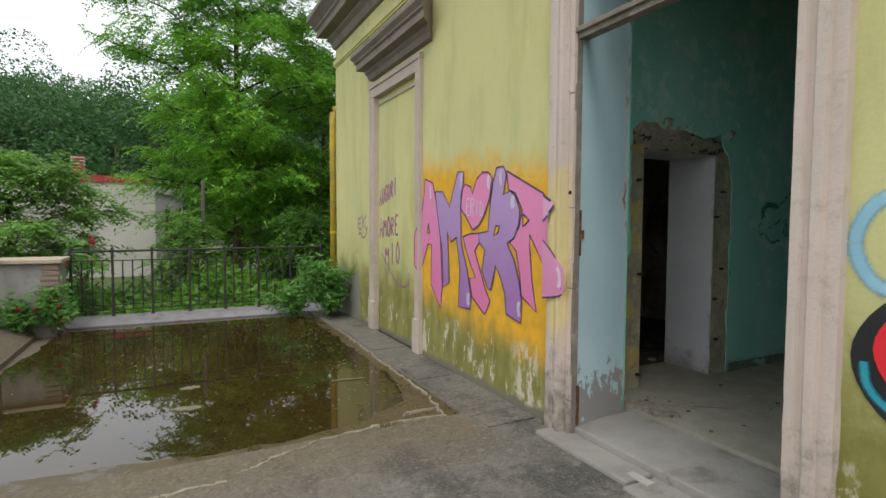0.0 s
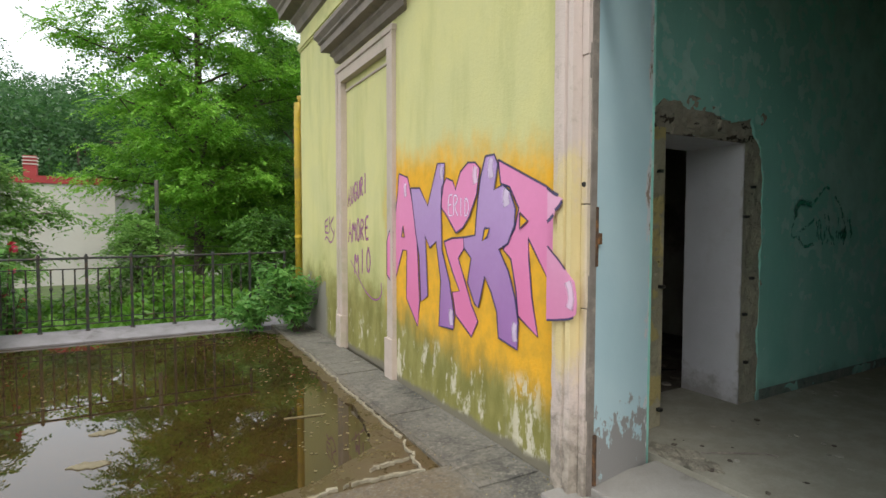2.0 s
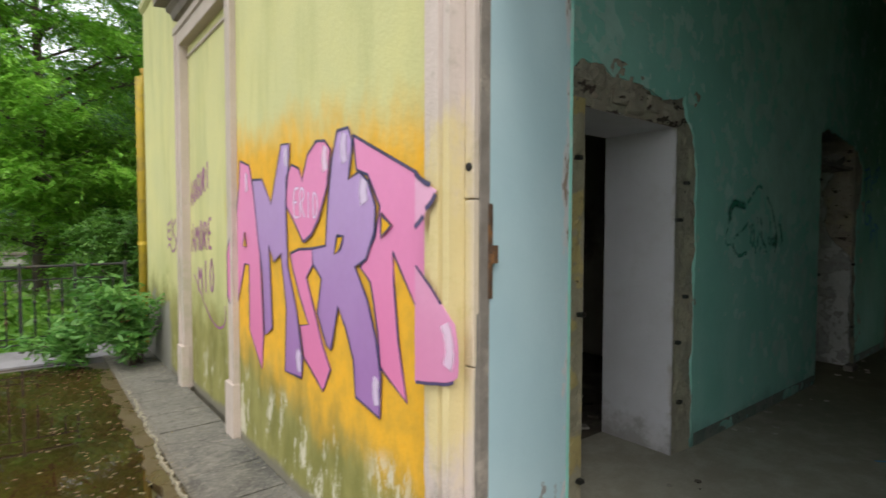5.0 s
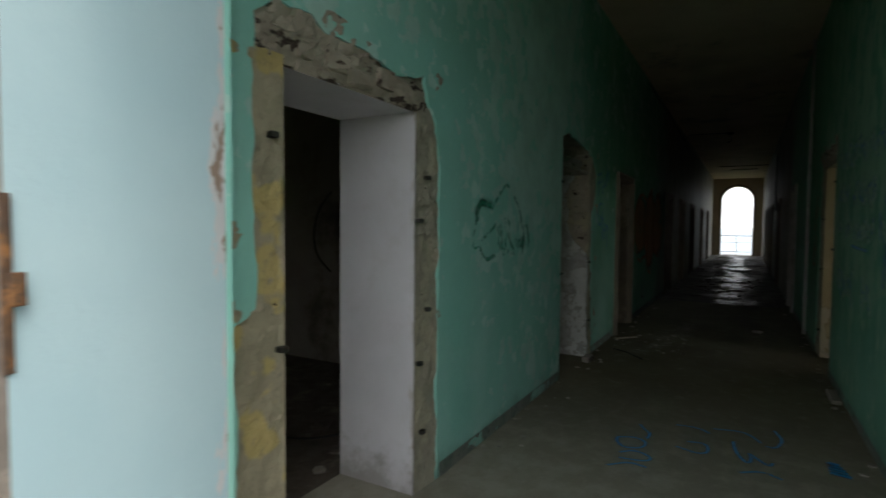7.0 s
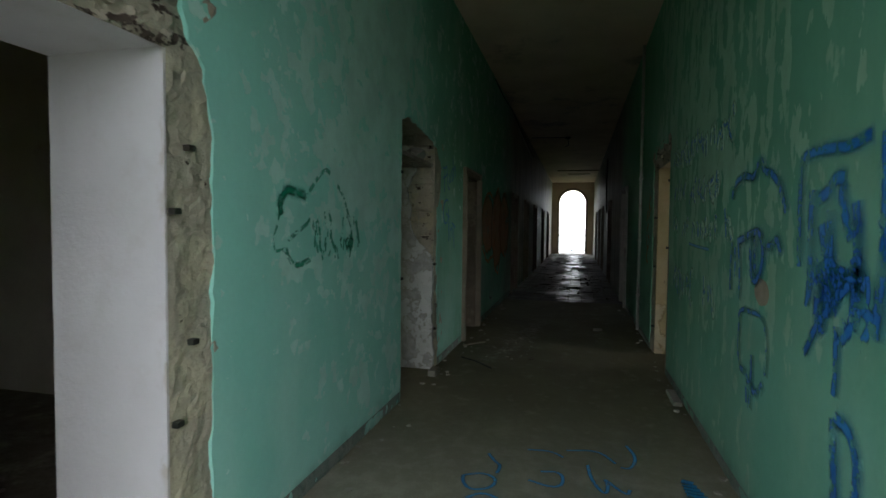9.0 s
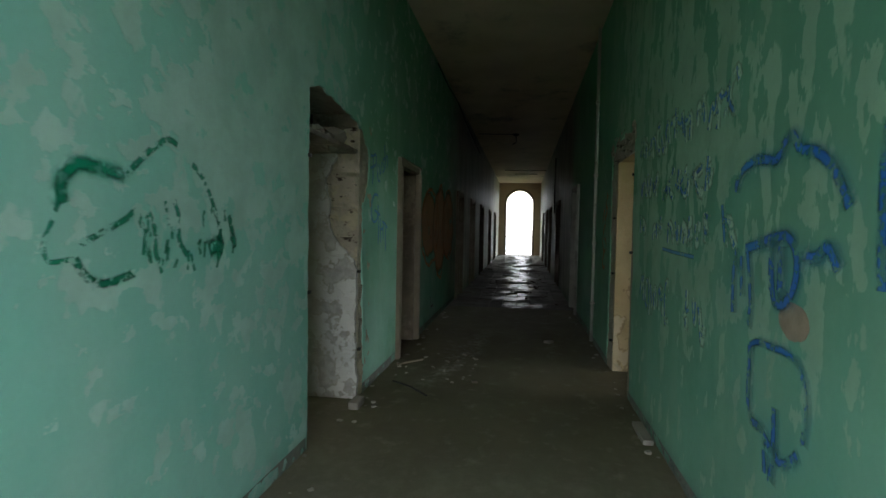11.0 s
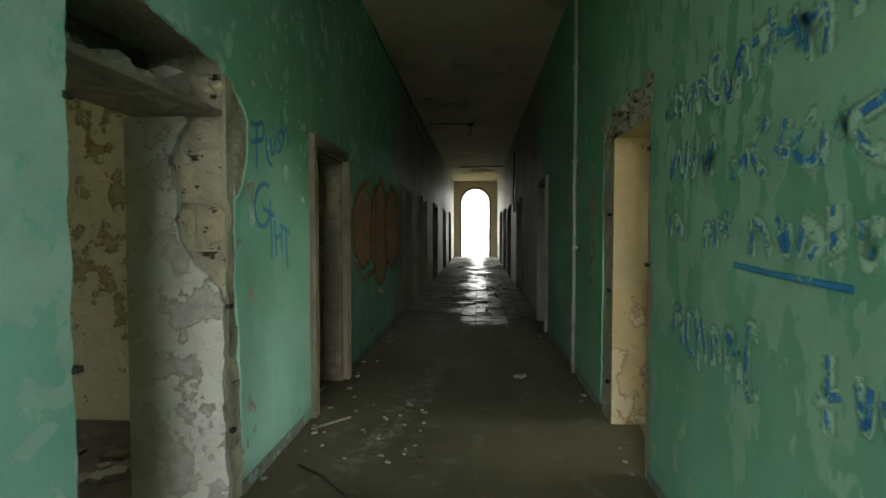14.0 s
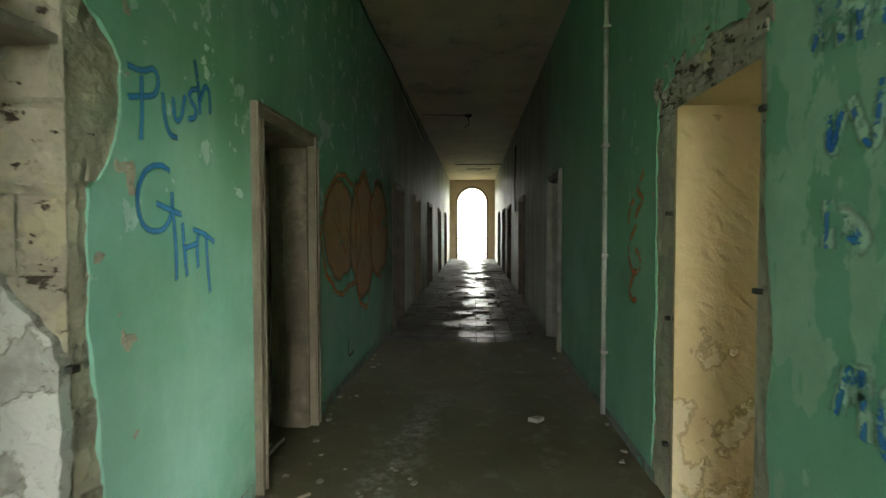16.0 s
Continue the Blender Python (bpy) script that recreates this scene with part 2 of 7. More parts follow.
def terrace_concrete():
    n = Nodes("weathered_terrace_concrete", 0.85)
    cloud, mid, fine = n.noise(0.9, 7, 0.7), n.noise(3.2, 9, 0.75), n.noise(48, 5, 0.7)
    c = n.mix(n.step(cloud, 0.36, 0.64), (0.17, 0.16, 0.135), (0.115, 0.108, 0.09))
    c = n.mix(n.step(mid, 0.5, 0.75, 0, 0.7), c, (0.13, 0.12, 0.085))
    c = n.mix(n.step(n.noise(1.1, 8, 0.72, shift=14), 0.48, 0.60, 0, 0.85), c, (0.045, 0.046, 0.042))
    c = n.mix(n.step(n.noise(9, 6, 0.7, shift=4), 0.56, 0.66, 0, 0.6), c, (0.26, 0.24, 0.195))
    crack = n.step(n.math("ADD", n.cells(0.75, "DISTANCE_TO_EDGE", 2.3), n.math("MULTIPLY", n.noise(6, 4), 0.03)), 0.026, 0.015)
    c = n.mix(n.math("MULTIPLY", crack, 0.6), c, (0.06, 0.055, 0.045))
    brown = n.math("MULTIPLY", n.step(n.math("ADD", n.y, n.math("MULTIPLY", mid, 0.5)), 3.25, 4.15), n.step(n.x, 2.05, 1.8))
    c = n.mix(n.math("MULTIPLY", brown, 0.8), c, (0.135, 0.10, 0.055))
    grit = n.noise(24, 6, 0.75, shift=2)
    c = n.mix(n.step(grit, 0.5, 0.64, 0, 0.75), c, (0.075, 0.07, 0.058))
    c = n.mix(n.step(grit, 0.42, 0.33, 0, 0.65), c, (0.30, 0.285, 0.24))
    c = n.mix(n.step(fine, 0.45, 0.7, 0, 0.5), c, (0.24, 0.23, 0.195))
    wet = n.step(mid, 0.45, 0.7, 0.9, 0.5)
    return n.done(c, n.math("ADD", fine, n.math("MULTIPLY", mid, 2)), 0.4, 0.008, wet)


def corridor_screed():
    n = Nodes("dusty_corridor_screed", 0.75)
    n.bsdf.inputs["Specular IOR Level"].default_value = 0.3
    cloud, mid, fine = n.noise(0.8, 6, 0.65), n.noise(5, 7, 0.7), n.noise(60, 4)
    c = n.mix(n.step(cloud, 0.3, 0.7), (0.135, 0.122, 0.068), (0.10, 0.092, 0.053))
    c = n.mix(n.step(mid, 0.52, 0.75, 0, 0.6), c, (0.29, 0.265, 0.21))
    # dusty towards the entrance, its colour lifted further to throw light indoors
    dusty = n.step(n.math("ADD", n.x, n.math("MULTIPLY", mid, 2.0)), 8.6, 5.0, 0, 0.8)
    c = n.mix(dusty, c, n.mix(n.step(mid, 0.35, 0.65), (0.42, 0.40, 0.335), (0.33, 0.31, 0.255)))
    line = n.math("ADD", n.math("SUBTRACT", n.y, 2.98), n.math("MULTIPLY", n.math("SUBTRACT", n.x, 9.2), 0.16))
    line = n.math("ABSOLUTE", n.math("ADD", line, n.math("MULTIPLY", n.math("SUBTRACT", n.noise(2.2, 5, 0.65, shift=5), 0.5), 0.5)))
    trail = n.math("MULTIPLY", n.step(line, 0.20, 0.03), n.math("MULTIPLY", n.step(n.x, 8.0, 8.9), n.step(n.x, 11.6, 10.2)))
    c = n.mix(n.math("MULTIPLY", trail, n.step(n.noise(14, 6, 0.7, shift=3), 0.42, 0.66, 0, 0.75)), c, (0.33, 0.32, 0.28))
    c = n.mix(n.math("MULTIPLY", fine, 0.35), c, (0.11, 0.10, 0.075))
    return n.done(c, n.math("ADD", fine, n.math("MULTIPLY", mid, 2)), 0.3, 0.006, n.step(cloud, 0.3, 0.7, 0.72, 0.92))


def wet_tile():
    n = Nodes("wet_cement_tile", 0.3)
    mid, fine = n.noise(2.2, 6, 0.7), n.noise(40, 4)
    c = n.mix(n.step(mid, 0.35, 0.65), (0.13, 0.12, 0.10), (0.08, 0.072, 0.062))
    c = n.mix(n.step(n.random(), 0, 1, 0, 0.35), c, (0.08, 0.075, 0.065))
    dirt = n.step(n.noise(0.9, 7, 0.7, shift=8), 0.48, 0.6)
    c = n.mix(n.math("MULTIPLY", dirt, 0.6), c, (0.07, 0.06, 0.05))
    gloss = n.math("ADD", n.step(mid, 0.36, 0.60, 0.30, 0.50), n.math("MULTIPLY", dirt, 0.4))
    lane = n.math("ADD", n.math("ABSOLUTE", n.math("SUBTRACT", n.y, 2.35)), n.math("MULTIPLY", n.math("SUBTRACT", n.noise(1.6, 6, 0.7, shift=2), 0.5), 1.6))
    gloss = n.math("ADD", gloss, n.step(n.math("ADD", n.x, n.math("MULTIPLY", mid, 3.0)), 18.5, 14.5, 0, 0.10))
    gloss = n.math("ADD", gloss, n.step(lane, 0.16, 0.48, 0, 0.45))
    return n.done(c, fine, 0.05, 0.003, gloss)


def puddle_water():
    n = Nodes("murky_puddle_water", 0.015)
    silt, fine = n.noise(0.8, 6, 0.65), n.noise(6, 6, 0.7)
    c = n.mix(n.step(silt, 0.3, 0.7), (0.048, 0.028, 0.008), (0.026, 0.018, 0.007))
    c = n.mix(n.step(fine, 0.55, 0.72, 0, 0.5), c, (0.075, 0.046, 0.015))
    n.bsdf.inputs["IOR"].default_value = 1.6
    return n.done(c, n.noise(2.5, 2, 0.4), 0.012, 0.01)


def leaf_material(name, a, b, rough=0.5):
    n = Nodes(name, rough)
    k = n.island()
    c = n.mix(k, a, b)
    c = n.mix(n.step(n.noise(1.2, 3), 0.4, 0.65, 0, 0.6), c, tuple(v * 0.55 for v in a))
    n.bsdf.inputs["Transmission Weight"].default_value = 0.0
    trans = n.add("ShaderNodeBsdfTranslucent")
    n.put(trans.inputs["Color"], c)
    mixer = n.add("ShaderNodeMixShader")
    mixer.inputs[0].default_value = 0.45
    out = n.nt.nodes["Material Output"]
    n.link(n.bsdf.outputs[0], mixer.inputs[1])
    n.link(trans.outputs[0], mixer.inputs[2])
    n.link(mixer.outputs[0], out.inputs["Surface"])
    return n.done(c)


def spray(name, a, b, worn=0.0, rough=0.45, soft=False, flakes=24, fade=1.0):
    """Spray paint; worn leaves part of the stroke flaked away."""
    n = Nodes(name, rough)
    c = n.mix(n.step(n.noise(4, 4), 0.35, 0.65), a, b)
    if worn or soft:
        clear = n.add("ShaderNodeBsdfTransparent")
        mixer = n.add("ShaderNodeMixShader")
        cover = n.step(n.noise(flakes, 7, 0.7, shift=6), 0.36 + worn * 0.2, 0.40 + worn * 0.2) if worn else 1.0
        if soft:
            line = n.add("ShaderNodeAttribute")
            line.attribute_name = "across"
            grain = n.math("MULTIPLY", n.math("SUBTRACT", n.noise(70, 3), 0.5), 0.5)
            edge = n.step(n.math("ADD", line.outputs["Fac"], grain), 0.0, 0.75)
            cover = n.math("MULTIPLY", n.math("MULTIPLY", cover, edge), fade)
        n.put(mixer.inputs[0], cover)
        n.link(clear.outputs[0], mixer.inputs[1])
        n.link(n.bsdf.outputs[0], mixer.inputs[2])
        n.link(mixer.outputs[0], n.nt.nodes["Material Output"].inputs["Surface"])
    return n.done(c, n.noise(60, 3), 0.2, 0.003)


def shaded_spray(name, a, b, z0, z1):
    """A fade from one spray colour to another up the wall."""
    n = Nodes(name, 0.4)
    k = n.math("ADD", n.z, n.math("MULTIPLY", n.noise(3, 4), 0.5))
    c = n.mix(n.step(k, z0 + 0.25, z1 + 0.25), a, b)
    c = n.mix(n.math("MULTIPLY", n.noise(30, 4), 0.2), c, tuple(v * 0.6 for v in a))
    return n.done(c, n.noise(60, 3), 0.2, 0.003)


FACADE = facade_paint()
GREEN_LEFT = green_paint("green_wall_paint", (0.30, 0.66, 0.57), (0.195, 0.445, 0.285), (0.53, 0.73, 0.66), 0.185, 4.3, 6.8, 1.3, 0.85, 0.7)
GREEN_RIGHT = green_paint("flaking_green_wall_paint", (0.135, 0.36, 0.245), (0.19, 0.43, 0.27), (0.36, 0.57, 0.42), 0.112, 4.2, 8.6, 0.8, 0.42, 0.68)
BLUE_REVEAL = blue_reveal_paint()
RUBBLE = rubble("broken_plaster_and_mortar", (0.30, 0.27, 0.21), (0.20, 0.18, 0.14), (0.40, 0.36, 0.28))


def torn_mortar(name, base, patch, pits):
    """Mortar bed with soft stone patches and dark broken pits."""
    n = Nodes(name, 0.92)
    broad, mid, fine = n.noise(3.5, 6, 0.65), n.noise(9, 6, 0.65, (1, 1, 1.6), 4), n.noise(60, 4)
    c = n.mix(n.step(broad, 0.35, 0.65), base, tuple(v * 0.78 for v in base))
    c = n.mix(n.step(n.noise(5, 3, 0.5, shift=7), 0.54, 0.6, 0, 0.8), c, patch)
    c = n.mix(n.step(n.noise(22, 5, 0.7, shift=2), 0.55, 0.66, 0, 0.5), c, tuple(v * 0.55 for v in base))
    pit = n.step(mid, 0.64 - pits, 0.67 - pits)
    c = n.mix(pit, c, (0.055, 0.038, 0.028))
    h = n.math("SUBTRACT", n.math("ADD", n.math("MULTIPLY", broad, 2), n.math("MULTIPLY", fine, 0.5)), n.math("MULTIPLY", pit, 2.5))
    return n.done(c, h, 0.8, 0.015)


MORTAR = torn_mortar("torn_grey_mortar", (0.36, 0.325, 0.25), (0.42, 0.375, 0.27), -0.04)
MORTAR_YELLOW = torn_mortar("torn_yellow_mortar", (0.36, 0.32, 0.22), (0.46, 0.36, 0.13), -0.06)
LINTEL = torn_mortar("broken_lintel_plaster", (0.37, 0.325, 0.255), (0.27, 0.23, 0.18), 0.085)
STONE = rubble("rough_wall_stone", (0.36, 0.32, 0.24), (0.27, 0.245, 0.19), (0.44, 0.40, 0.30))
def jamb_stone():
    """Stone trim with yellow overspray at letter height and dirt at its foot."""
    n = Nodes("oversprayed_jamb_stone", 0.85)
    broad, mid, fine = n.noise(2.5, 6, 0.65, (1, 1, 0.4)), n.noise(9, 7, 0.72), n.noise(60, 4)
    c = n.mix(n.step(broad, 0.32, 0.68), (0.60, 0.50, 0.45), (0.52, 0.44, 0.38))
    c = n.mix(n.step(mid, 0.54, 0.7, 0, 0.6), c, (0.36, 0.31, 0.24))
    level = n.math("SUBTRACT", n.math("ABSOLUTE", n.math("SUBTRACT", n.z, 1.15)), n.math("MULTIPLY", n.noise(3.5, 6, 0.7, (1, 1, 0.5), 7), 1.4))
    over = n.math("MULTIPLY", n.step(level, 0.0, -0.4, 0, 0.6), n.step(n.y, 3.2, 3.3))
    c = n.mix(over, c, (0.70, 0.56, 0.16))
    foot = n.step(n.math("ADD", n.z, n.math("MULTIPLY", n.math("SUBTRACT", mid, 0.5), 1.6)), 0.55, 0.05, 0, 0.8)
    c = n.mix(foot, c, n.mix(n.step(n.noise(14, 5), 0.4, 0.6), (0.17, 0.15, 0.115), (0.34, 0.30, 0.24)))
    return n.done(c, n.math("ADD", fine, n.math("MULTIPLY", mid, 3)), 0.32, 0.010)


JAMB = jamb_stone()
TERRACE = terrace_concrete()
SCREED = corridor_screed()
TILE = wet_tile()
WATER = puddle_water()


def wet_mud():
    n = Nodes("wet_brown_mud", 0.3)
    mid, fine = n.noise(4, 8, 0.75), n.noise(40, 5)
    c = n.mix(n.step(mid, 0.35, 0.65), (0.075, 0.052, 0.022), (0.12, 0.09, 0.045))
    c = n.mix(n.math("MULTIPLY", fine, 0.4), c, (0.05, 0.035, 0.016))
    return n.done(c, n.math("ADD", n.math("MULTIPLY", fine, 0.4), mid), 0.25, 0.006, n.step(mid, 0.35, 0.6, 0.12, 0.55))


MUD = wet_mud()
TRIM = plain("weathered_stone_trim", (0.56, 0.465, 0.40), (0.50, 0.42, 0.35), 3.0, 0.85, stain=(0.40, 0.36, 0.27))
CORNICE = plain("grey_brown_cornice_paint", (0.26, 0.215, 0.18), (0.21, 0.175, 0.15), 3.0, 0.8, stain=(0.15, 0.13, 0.11))


def white_reveal():
    n = Nodes("white_reveal_paint", 0.7)
    broad, mid, fine = n.noise(1.6, 5), n.noise(7, 6, 0.7), n.noise(55, 4)
    c = n.mix(n.step(broad, 0.3, 0.7), (0.63, 0.62, 0.64), (0.57, 0.56, 0.575))
    c = n.mix(n.step(mid, 0.5, 0.75, 0, 0.3), c, (0.46, 0.44, 0.42))
    dirt = n.step(n.math("ADD", n.z, n.math("MULTIPLY", n.math("SUBTRACT", mid, 0.5), 0.7)), 0.22, -0.02, 0, 0.75)
    c = n.mix(dirt, c, (0.26, 0.24, 0.21))
    rub = n.math("MULTIPLY", n.step(n.math("ADD", n.y, n.math("MULTIPLY", mid, 0.12)), 3.72, 3.665), n.step(n.noise(10, 5, 0.6, (1, 1, 0.4), 3), 0.5, 0.56))
    c = n.mix(n.math("MULTIPLY", rub, 0.8), c, (0.40, 0.36, 0.30))
    return n.done(c, n.math("ADD", fine, n.math("MULTIPLY", mid, 2)), 0.35, 0.005)


WHITE_WALL = white_reveal()
PATCHY = scaling_plaster("scaling_white_plaster", (0.54, 0.54, 0.515), (0.40, 0.39, 0.36), (0.26, 0.24, 0.195), 0.08, 5.5, mould=(0.34, 0.32, 0.23))
PEELED = scaling_plaster("peeling_cream_plaster", (0.70, 0.64, 0.53), (0.42, 0.33, 0.21), (0.19, 0.14, 0.085), 0.035, 5.5, 0.75)
BLOCK = plain("dressed_wall_stone", (0.43, 0.375, 0.30), (0.36, 0.315, 0.245), 4.0, 0.9, stain=(0.36, 0.32, 0.19), strength=0.8, vary=0.25)


def cracked_cream():
    n = Nodes("cracked_cream_paint", 0.7)
    broad, mid, fine = n.noise(2.2, 6), n.noise(8, 6, 0.7), n.noise(60, 3)
    c = n.mix(n.step(broad, 0.3, 0.7), (0.56, 0.45, 0.255), (0.48, 0.375, 0.205))
    c = n.mix(n.step(mid, 0.5, 0.72, 0, 0.5), c, (0.42, 0.32, 0.17))
    net = n.math("ADD", n.cells(2.1, "DISTANCE_TO_EDGE", 1.4), n.math("MULTIPLY", n.noise(5, 6, 0.7), 0.22))
    crack = n.math("MULTIPLY", n.step(net, 0.125, 0.105), n.step(n.math("ADD", n.z, n.math("MULTIPLY", broad, 0.8)), 1.15, 0.7, 0.0, 0.7))
    c = n.mix(crack, c, (0.17, 0.12, 0.07))
    field = n.math("ADD", n.noise(4.5, 5, 0.55, shift=9), n.step(n.z, 1.15, 0.5, -0.2, 0.0))
    gone = n.step(field, 0.54, 0.57)
    c = n.mix(n.math("MULTIPLY", gone, 0.7), c, (0.58, 0.50, 0.35))
    c = n.mix(n.math("MULTIPLY", n.step(field, 0.5, 0.52), n.step(field, 0.545, 0.525)), c, (0.33, 0.25, 0.14))
    return n.done(c, n.math("SUBTRACT", n.math("ADD", fine, mid), n.math("MULTIPLY", n.math("MAXIMUM", crack, gone), 3)), 0.5, 0.006)


CREAM = cracked_cream()
ROOM = plain("dim_room_plaster", (0.40, 0.36, 0.31), (0.32, 0.29, 0.25), 1.5, 0.9, stain=(0.15, 0.13, 0.11))
CEILING = plain("stained_ceiling_plaster", (0.72, 0.59, 0.45), (0.60, 0.485, 0.365), 1.2, 0.9, stain=(0.30, 0.25, 0.205))
END_CREAM = plain("cream_end_wall_plaster", (0.58, 0.50, 0.36), (0.52, 0.44, 0.31), 1.5, 0.85, stain=(0.42, 0.35, 0.25))
OLD_WOOD = plain("weathered_wood", (0.27, 0.235, 0.20), (0.18, 0.155, 0.13), 9.0, 0.8, stain=(0.34, 0.29, 0.24))
FRAME_WOOD = plain("worn_painted_frame", (0.27, 0.225, 0.16), (0.195, 0.16, 0.115), 6.0, 0.7, stain=(0.22, 0.175, 0.125))
LINING_BROWN = plain("worn_brown_lining", (0.21, 0.165, 0.115), (0.15, 0.12, 0.085), 5.0, 0.75, stain=(0.28, 0.23, 0.17))
GREY_DOOR = plain("dirty_grey_door_paint", (0.27, 0.265, 0.23), (0.20, 0.195, 0.17), 5.0, 0.7, stain=(0.13, 0.12, 0.10))
DOOR_BROWN = plain("brown_door_paint", (0.17, 0.13, 0.092), (0.12, 0.092, 0.065), 5.0, 0.7, stain=(0.08, 0.064, 0.048))
WHITE_PAINT = plain("chipped_white_paint", (0.46, 0.46, 0.42), (0.37, 0.37, 0.33), 7.0, 0.6, stain=(0.25, 0.23, 0.19))
RUST = plain("rusted_iron", (0.13, 0.07, 0.035), (0.06, 0.04, 0.03), 22.0, 0.8, 0.2, stain=(0.26, 0.12, 0.04))
IRON = plain("black_green_iron", (0.02, 0.028, 0.025), (0.035, 0.032, 0.026), 14.0, 0.6, 0.3, stain=(0.11, 0.06, 0.03))
PIPE_YELLOW = plain("yellow_pipe_paint", (0.62, 0.43, 0.035), (0.52, 0.36, 0.04), 4.0, 0.5, stain=(0.34, 0.25, 0.06))
SILL = plain("grey_threshold_stone", (0.33, 0.315, 0.285), (0.27, 0.255, 0.23), 3.0, 0.8, stain=(0.16, 0.148, 0.128))
DIRT = plain("dirt_and_debris", (0.115, 0.095, 0.07), (0.07, 0.058, 0.043), 7.0, 0.95, stain=(0.17, 0.145, 0.11), strength=0.9)
CHIP = plain("plaster_chip", (0.42, 0.39, 0.33), (0.32, 0.29, 0.24), 9.0, 0.9, vary=0.8)
HOUSE_WALL = plain("white_house_render", (0.52, 0.51, 0.455), (0.45, 0.435, 0.385), 0.8, 0.85, stain=(0.48, 0.45, 0.38))
ROOF_RED = plain("red_roof_coping", (0.36, 0.035, 0.035), (0.28, 0.03, 0.03), 1.5, 0.7)
BRICK_RED = plain("orange_brick", (0.48, 0.16, 0.07), (0.38, 0.12, 0.05), 2.0, 0.85)
DARK = plain("dark_void", (0.02, 0.018, 0.016), (0.012, 0.011, 0.01), 3.0, 0.9)
BARK = plain("grey_brown_bark", (0.11, 0.085, 0.06), (0.07, 0.055, 0.04), 7.0, 0.95, strength=0.8)
POLE_WOOD = plain("grey_pole_wood", (0.09, 0.08, 0.065), (0.06, 0.055, 0.045), 5.0, 0.9)
SOIL = plain("grassy_ground", (0.085, 0.13, 0.03), (0.05, 0.08, 0.02), 0.7, 0.95, stain=(0.12, 0.10, 0.055), strength=0.8)
SEA = plain("pale_sea", (0.16, 0.22, 0.26), (0.20, 0.26, 0.30), 0.02, 0.35)
LEAF_BRIGHT = leaf_material("bright_green_leaves", (0.15, 0.40, 0.03), (0.30, 0.56, 0.07))
LEAF_DEEP = leaf_material("deep_green_leaves", (0.055, 0.16, 0.02), (0.13, 0.27, 0.04))
LEAF_WOOD = leaf_material("woodland_leaves", (0.045, 0.13, 0.04), (0.085, 0.20, 0.05))
LEAF_PALE = leaf_material("pale_young_leaves", (0.15, 0.33, 0.06), (0.27, 0.46, 0.11))
LEAF_BUSH = leaf_material("oleander_leaves", (0.10, 0.29, 0.055), (0.22, 0.43, 0.10))
GRASS = leaf_material("grass_blades", (0.10, 0.27, 0.022), (0.19, 0.37, 0.045))
DRY_LEAF = leaf_material("fallen_dry_leaves", (0.25, 0.21, 0.10), (0.40, 0.36, 0.20))
PETAL = plain("red_petals", (0.55, 0.02, 0.05), (0.42, 0.015, 0.06), 20.0, 0.5)
OUTLINE = spray("dark_outline_spray", (0.03, 0.03, 0.085), (0.065, 0.055, 0.14), soft=True)
LETTER_PINK = shaded_spray("pink_spray", (0.72, 0.20, 0.40), (0.78, 0.27, 0.50), 0.5, 1.7)
LETTER_PURPLE = shaded_spray("violet_spray", (0.35, 0.17, 0.42), (0.47, 0.31, 0.58), 0.5, 1.7)
GLOW = spray("thin_white_spray", (0.86, 0.74, 0.88), (0.80, 0.66, 0.84), soft=True, fade=0.62)
SHINE = spray("white_spray", (0.86, 0.74, 0.88), (0.80, 0.66, 0.84), soft=True)
TAG_PURPLE = spray("purple_tag_spray", (0.30, 0.075, 0.24), (0.36, 0.11, 0.29), 0.03, soft=True)
TAG_BLUE = spray("blue_tag_spray", (0.010, 0.18, 0.44), (0.02, 0.24, 0.50), 0.05, soft=True)
TAG_BLUE_WORN = spray("flaked_blue_tag_spray", (0.012, 0.13, 0.44), (0.025, 0.20, 0.50), 0.58, soft=True, flakes=20)
TAG_GREEN = spray("flaked_green_tag_spray", (0.002, 0.20, 0.115), (0.005, 0.28, 0.17), 0.48, soft=True, flakes=26)
TAG_ORANGE = spray("flaked_orange_spray", (0.58, 0.19, 0.06), (0.48, 0.19, 0.08), 0.38, 0.95, soft=True)
HAZE_BLUE = spray("thin_blue_overspray", (0.012, 0.17, 0.46), (0.02, 0.22, 0.50), 0.1, soft=True, flakes=9, fade=0.26)
HAZE_GREEN = spray("thin_green_overspray", (0.004, 0.24, 0.15), (0.008, 0.30, 0.19), 0.1, soft=True, flakes=9, fade=0.4)
SPRAY_RED = spray("red_spray", (0.72, 0.02, 0.03), (0.62, 0.02, 0.03))
SPRAY_BLACK = spray("black_spray", (0.012, 0.012, 0.014), (0.02, 0.02, 0.022))
SPRAY_SKY = spray("sky_blue_spray", (0.24, 0.48, 0.62), (0.30, 0.54, 0.66), soft=True)
SPRAY_TEAL = spray("teal_spray", (0.02, 0.28, 0.36), (0.03, 0.34, 0.42), soft=True)


PEEL_PATCH = spray("bare_flaked_plaster", (0.37, 0.57, 0.43), (0.43, 0.62, 0.48), 0.45, 0.8, soft=True, flakes=12)
TAN_PATCH = spray("faded_tan_wash", (0.50, 0.27, 0.15), (0.42, 0.25, 0.14), 0.08, 0.95, soft=True, flakes=4)
INK_WORN = spray("mostly_flaked_blue_spray", (0.010, 0.14, 0.46), (0.02, 0.21, 0.52), 0.58, soft=True, flakes=17)
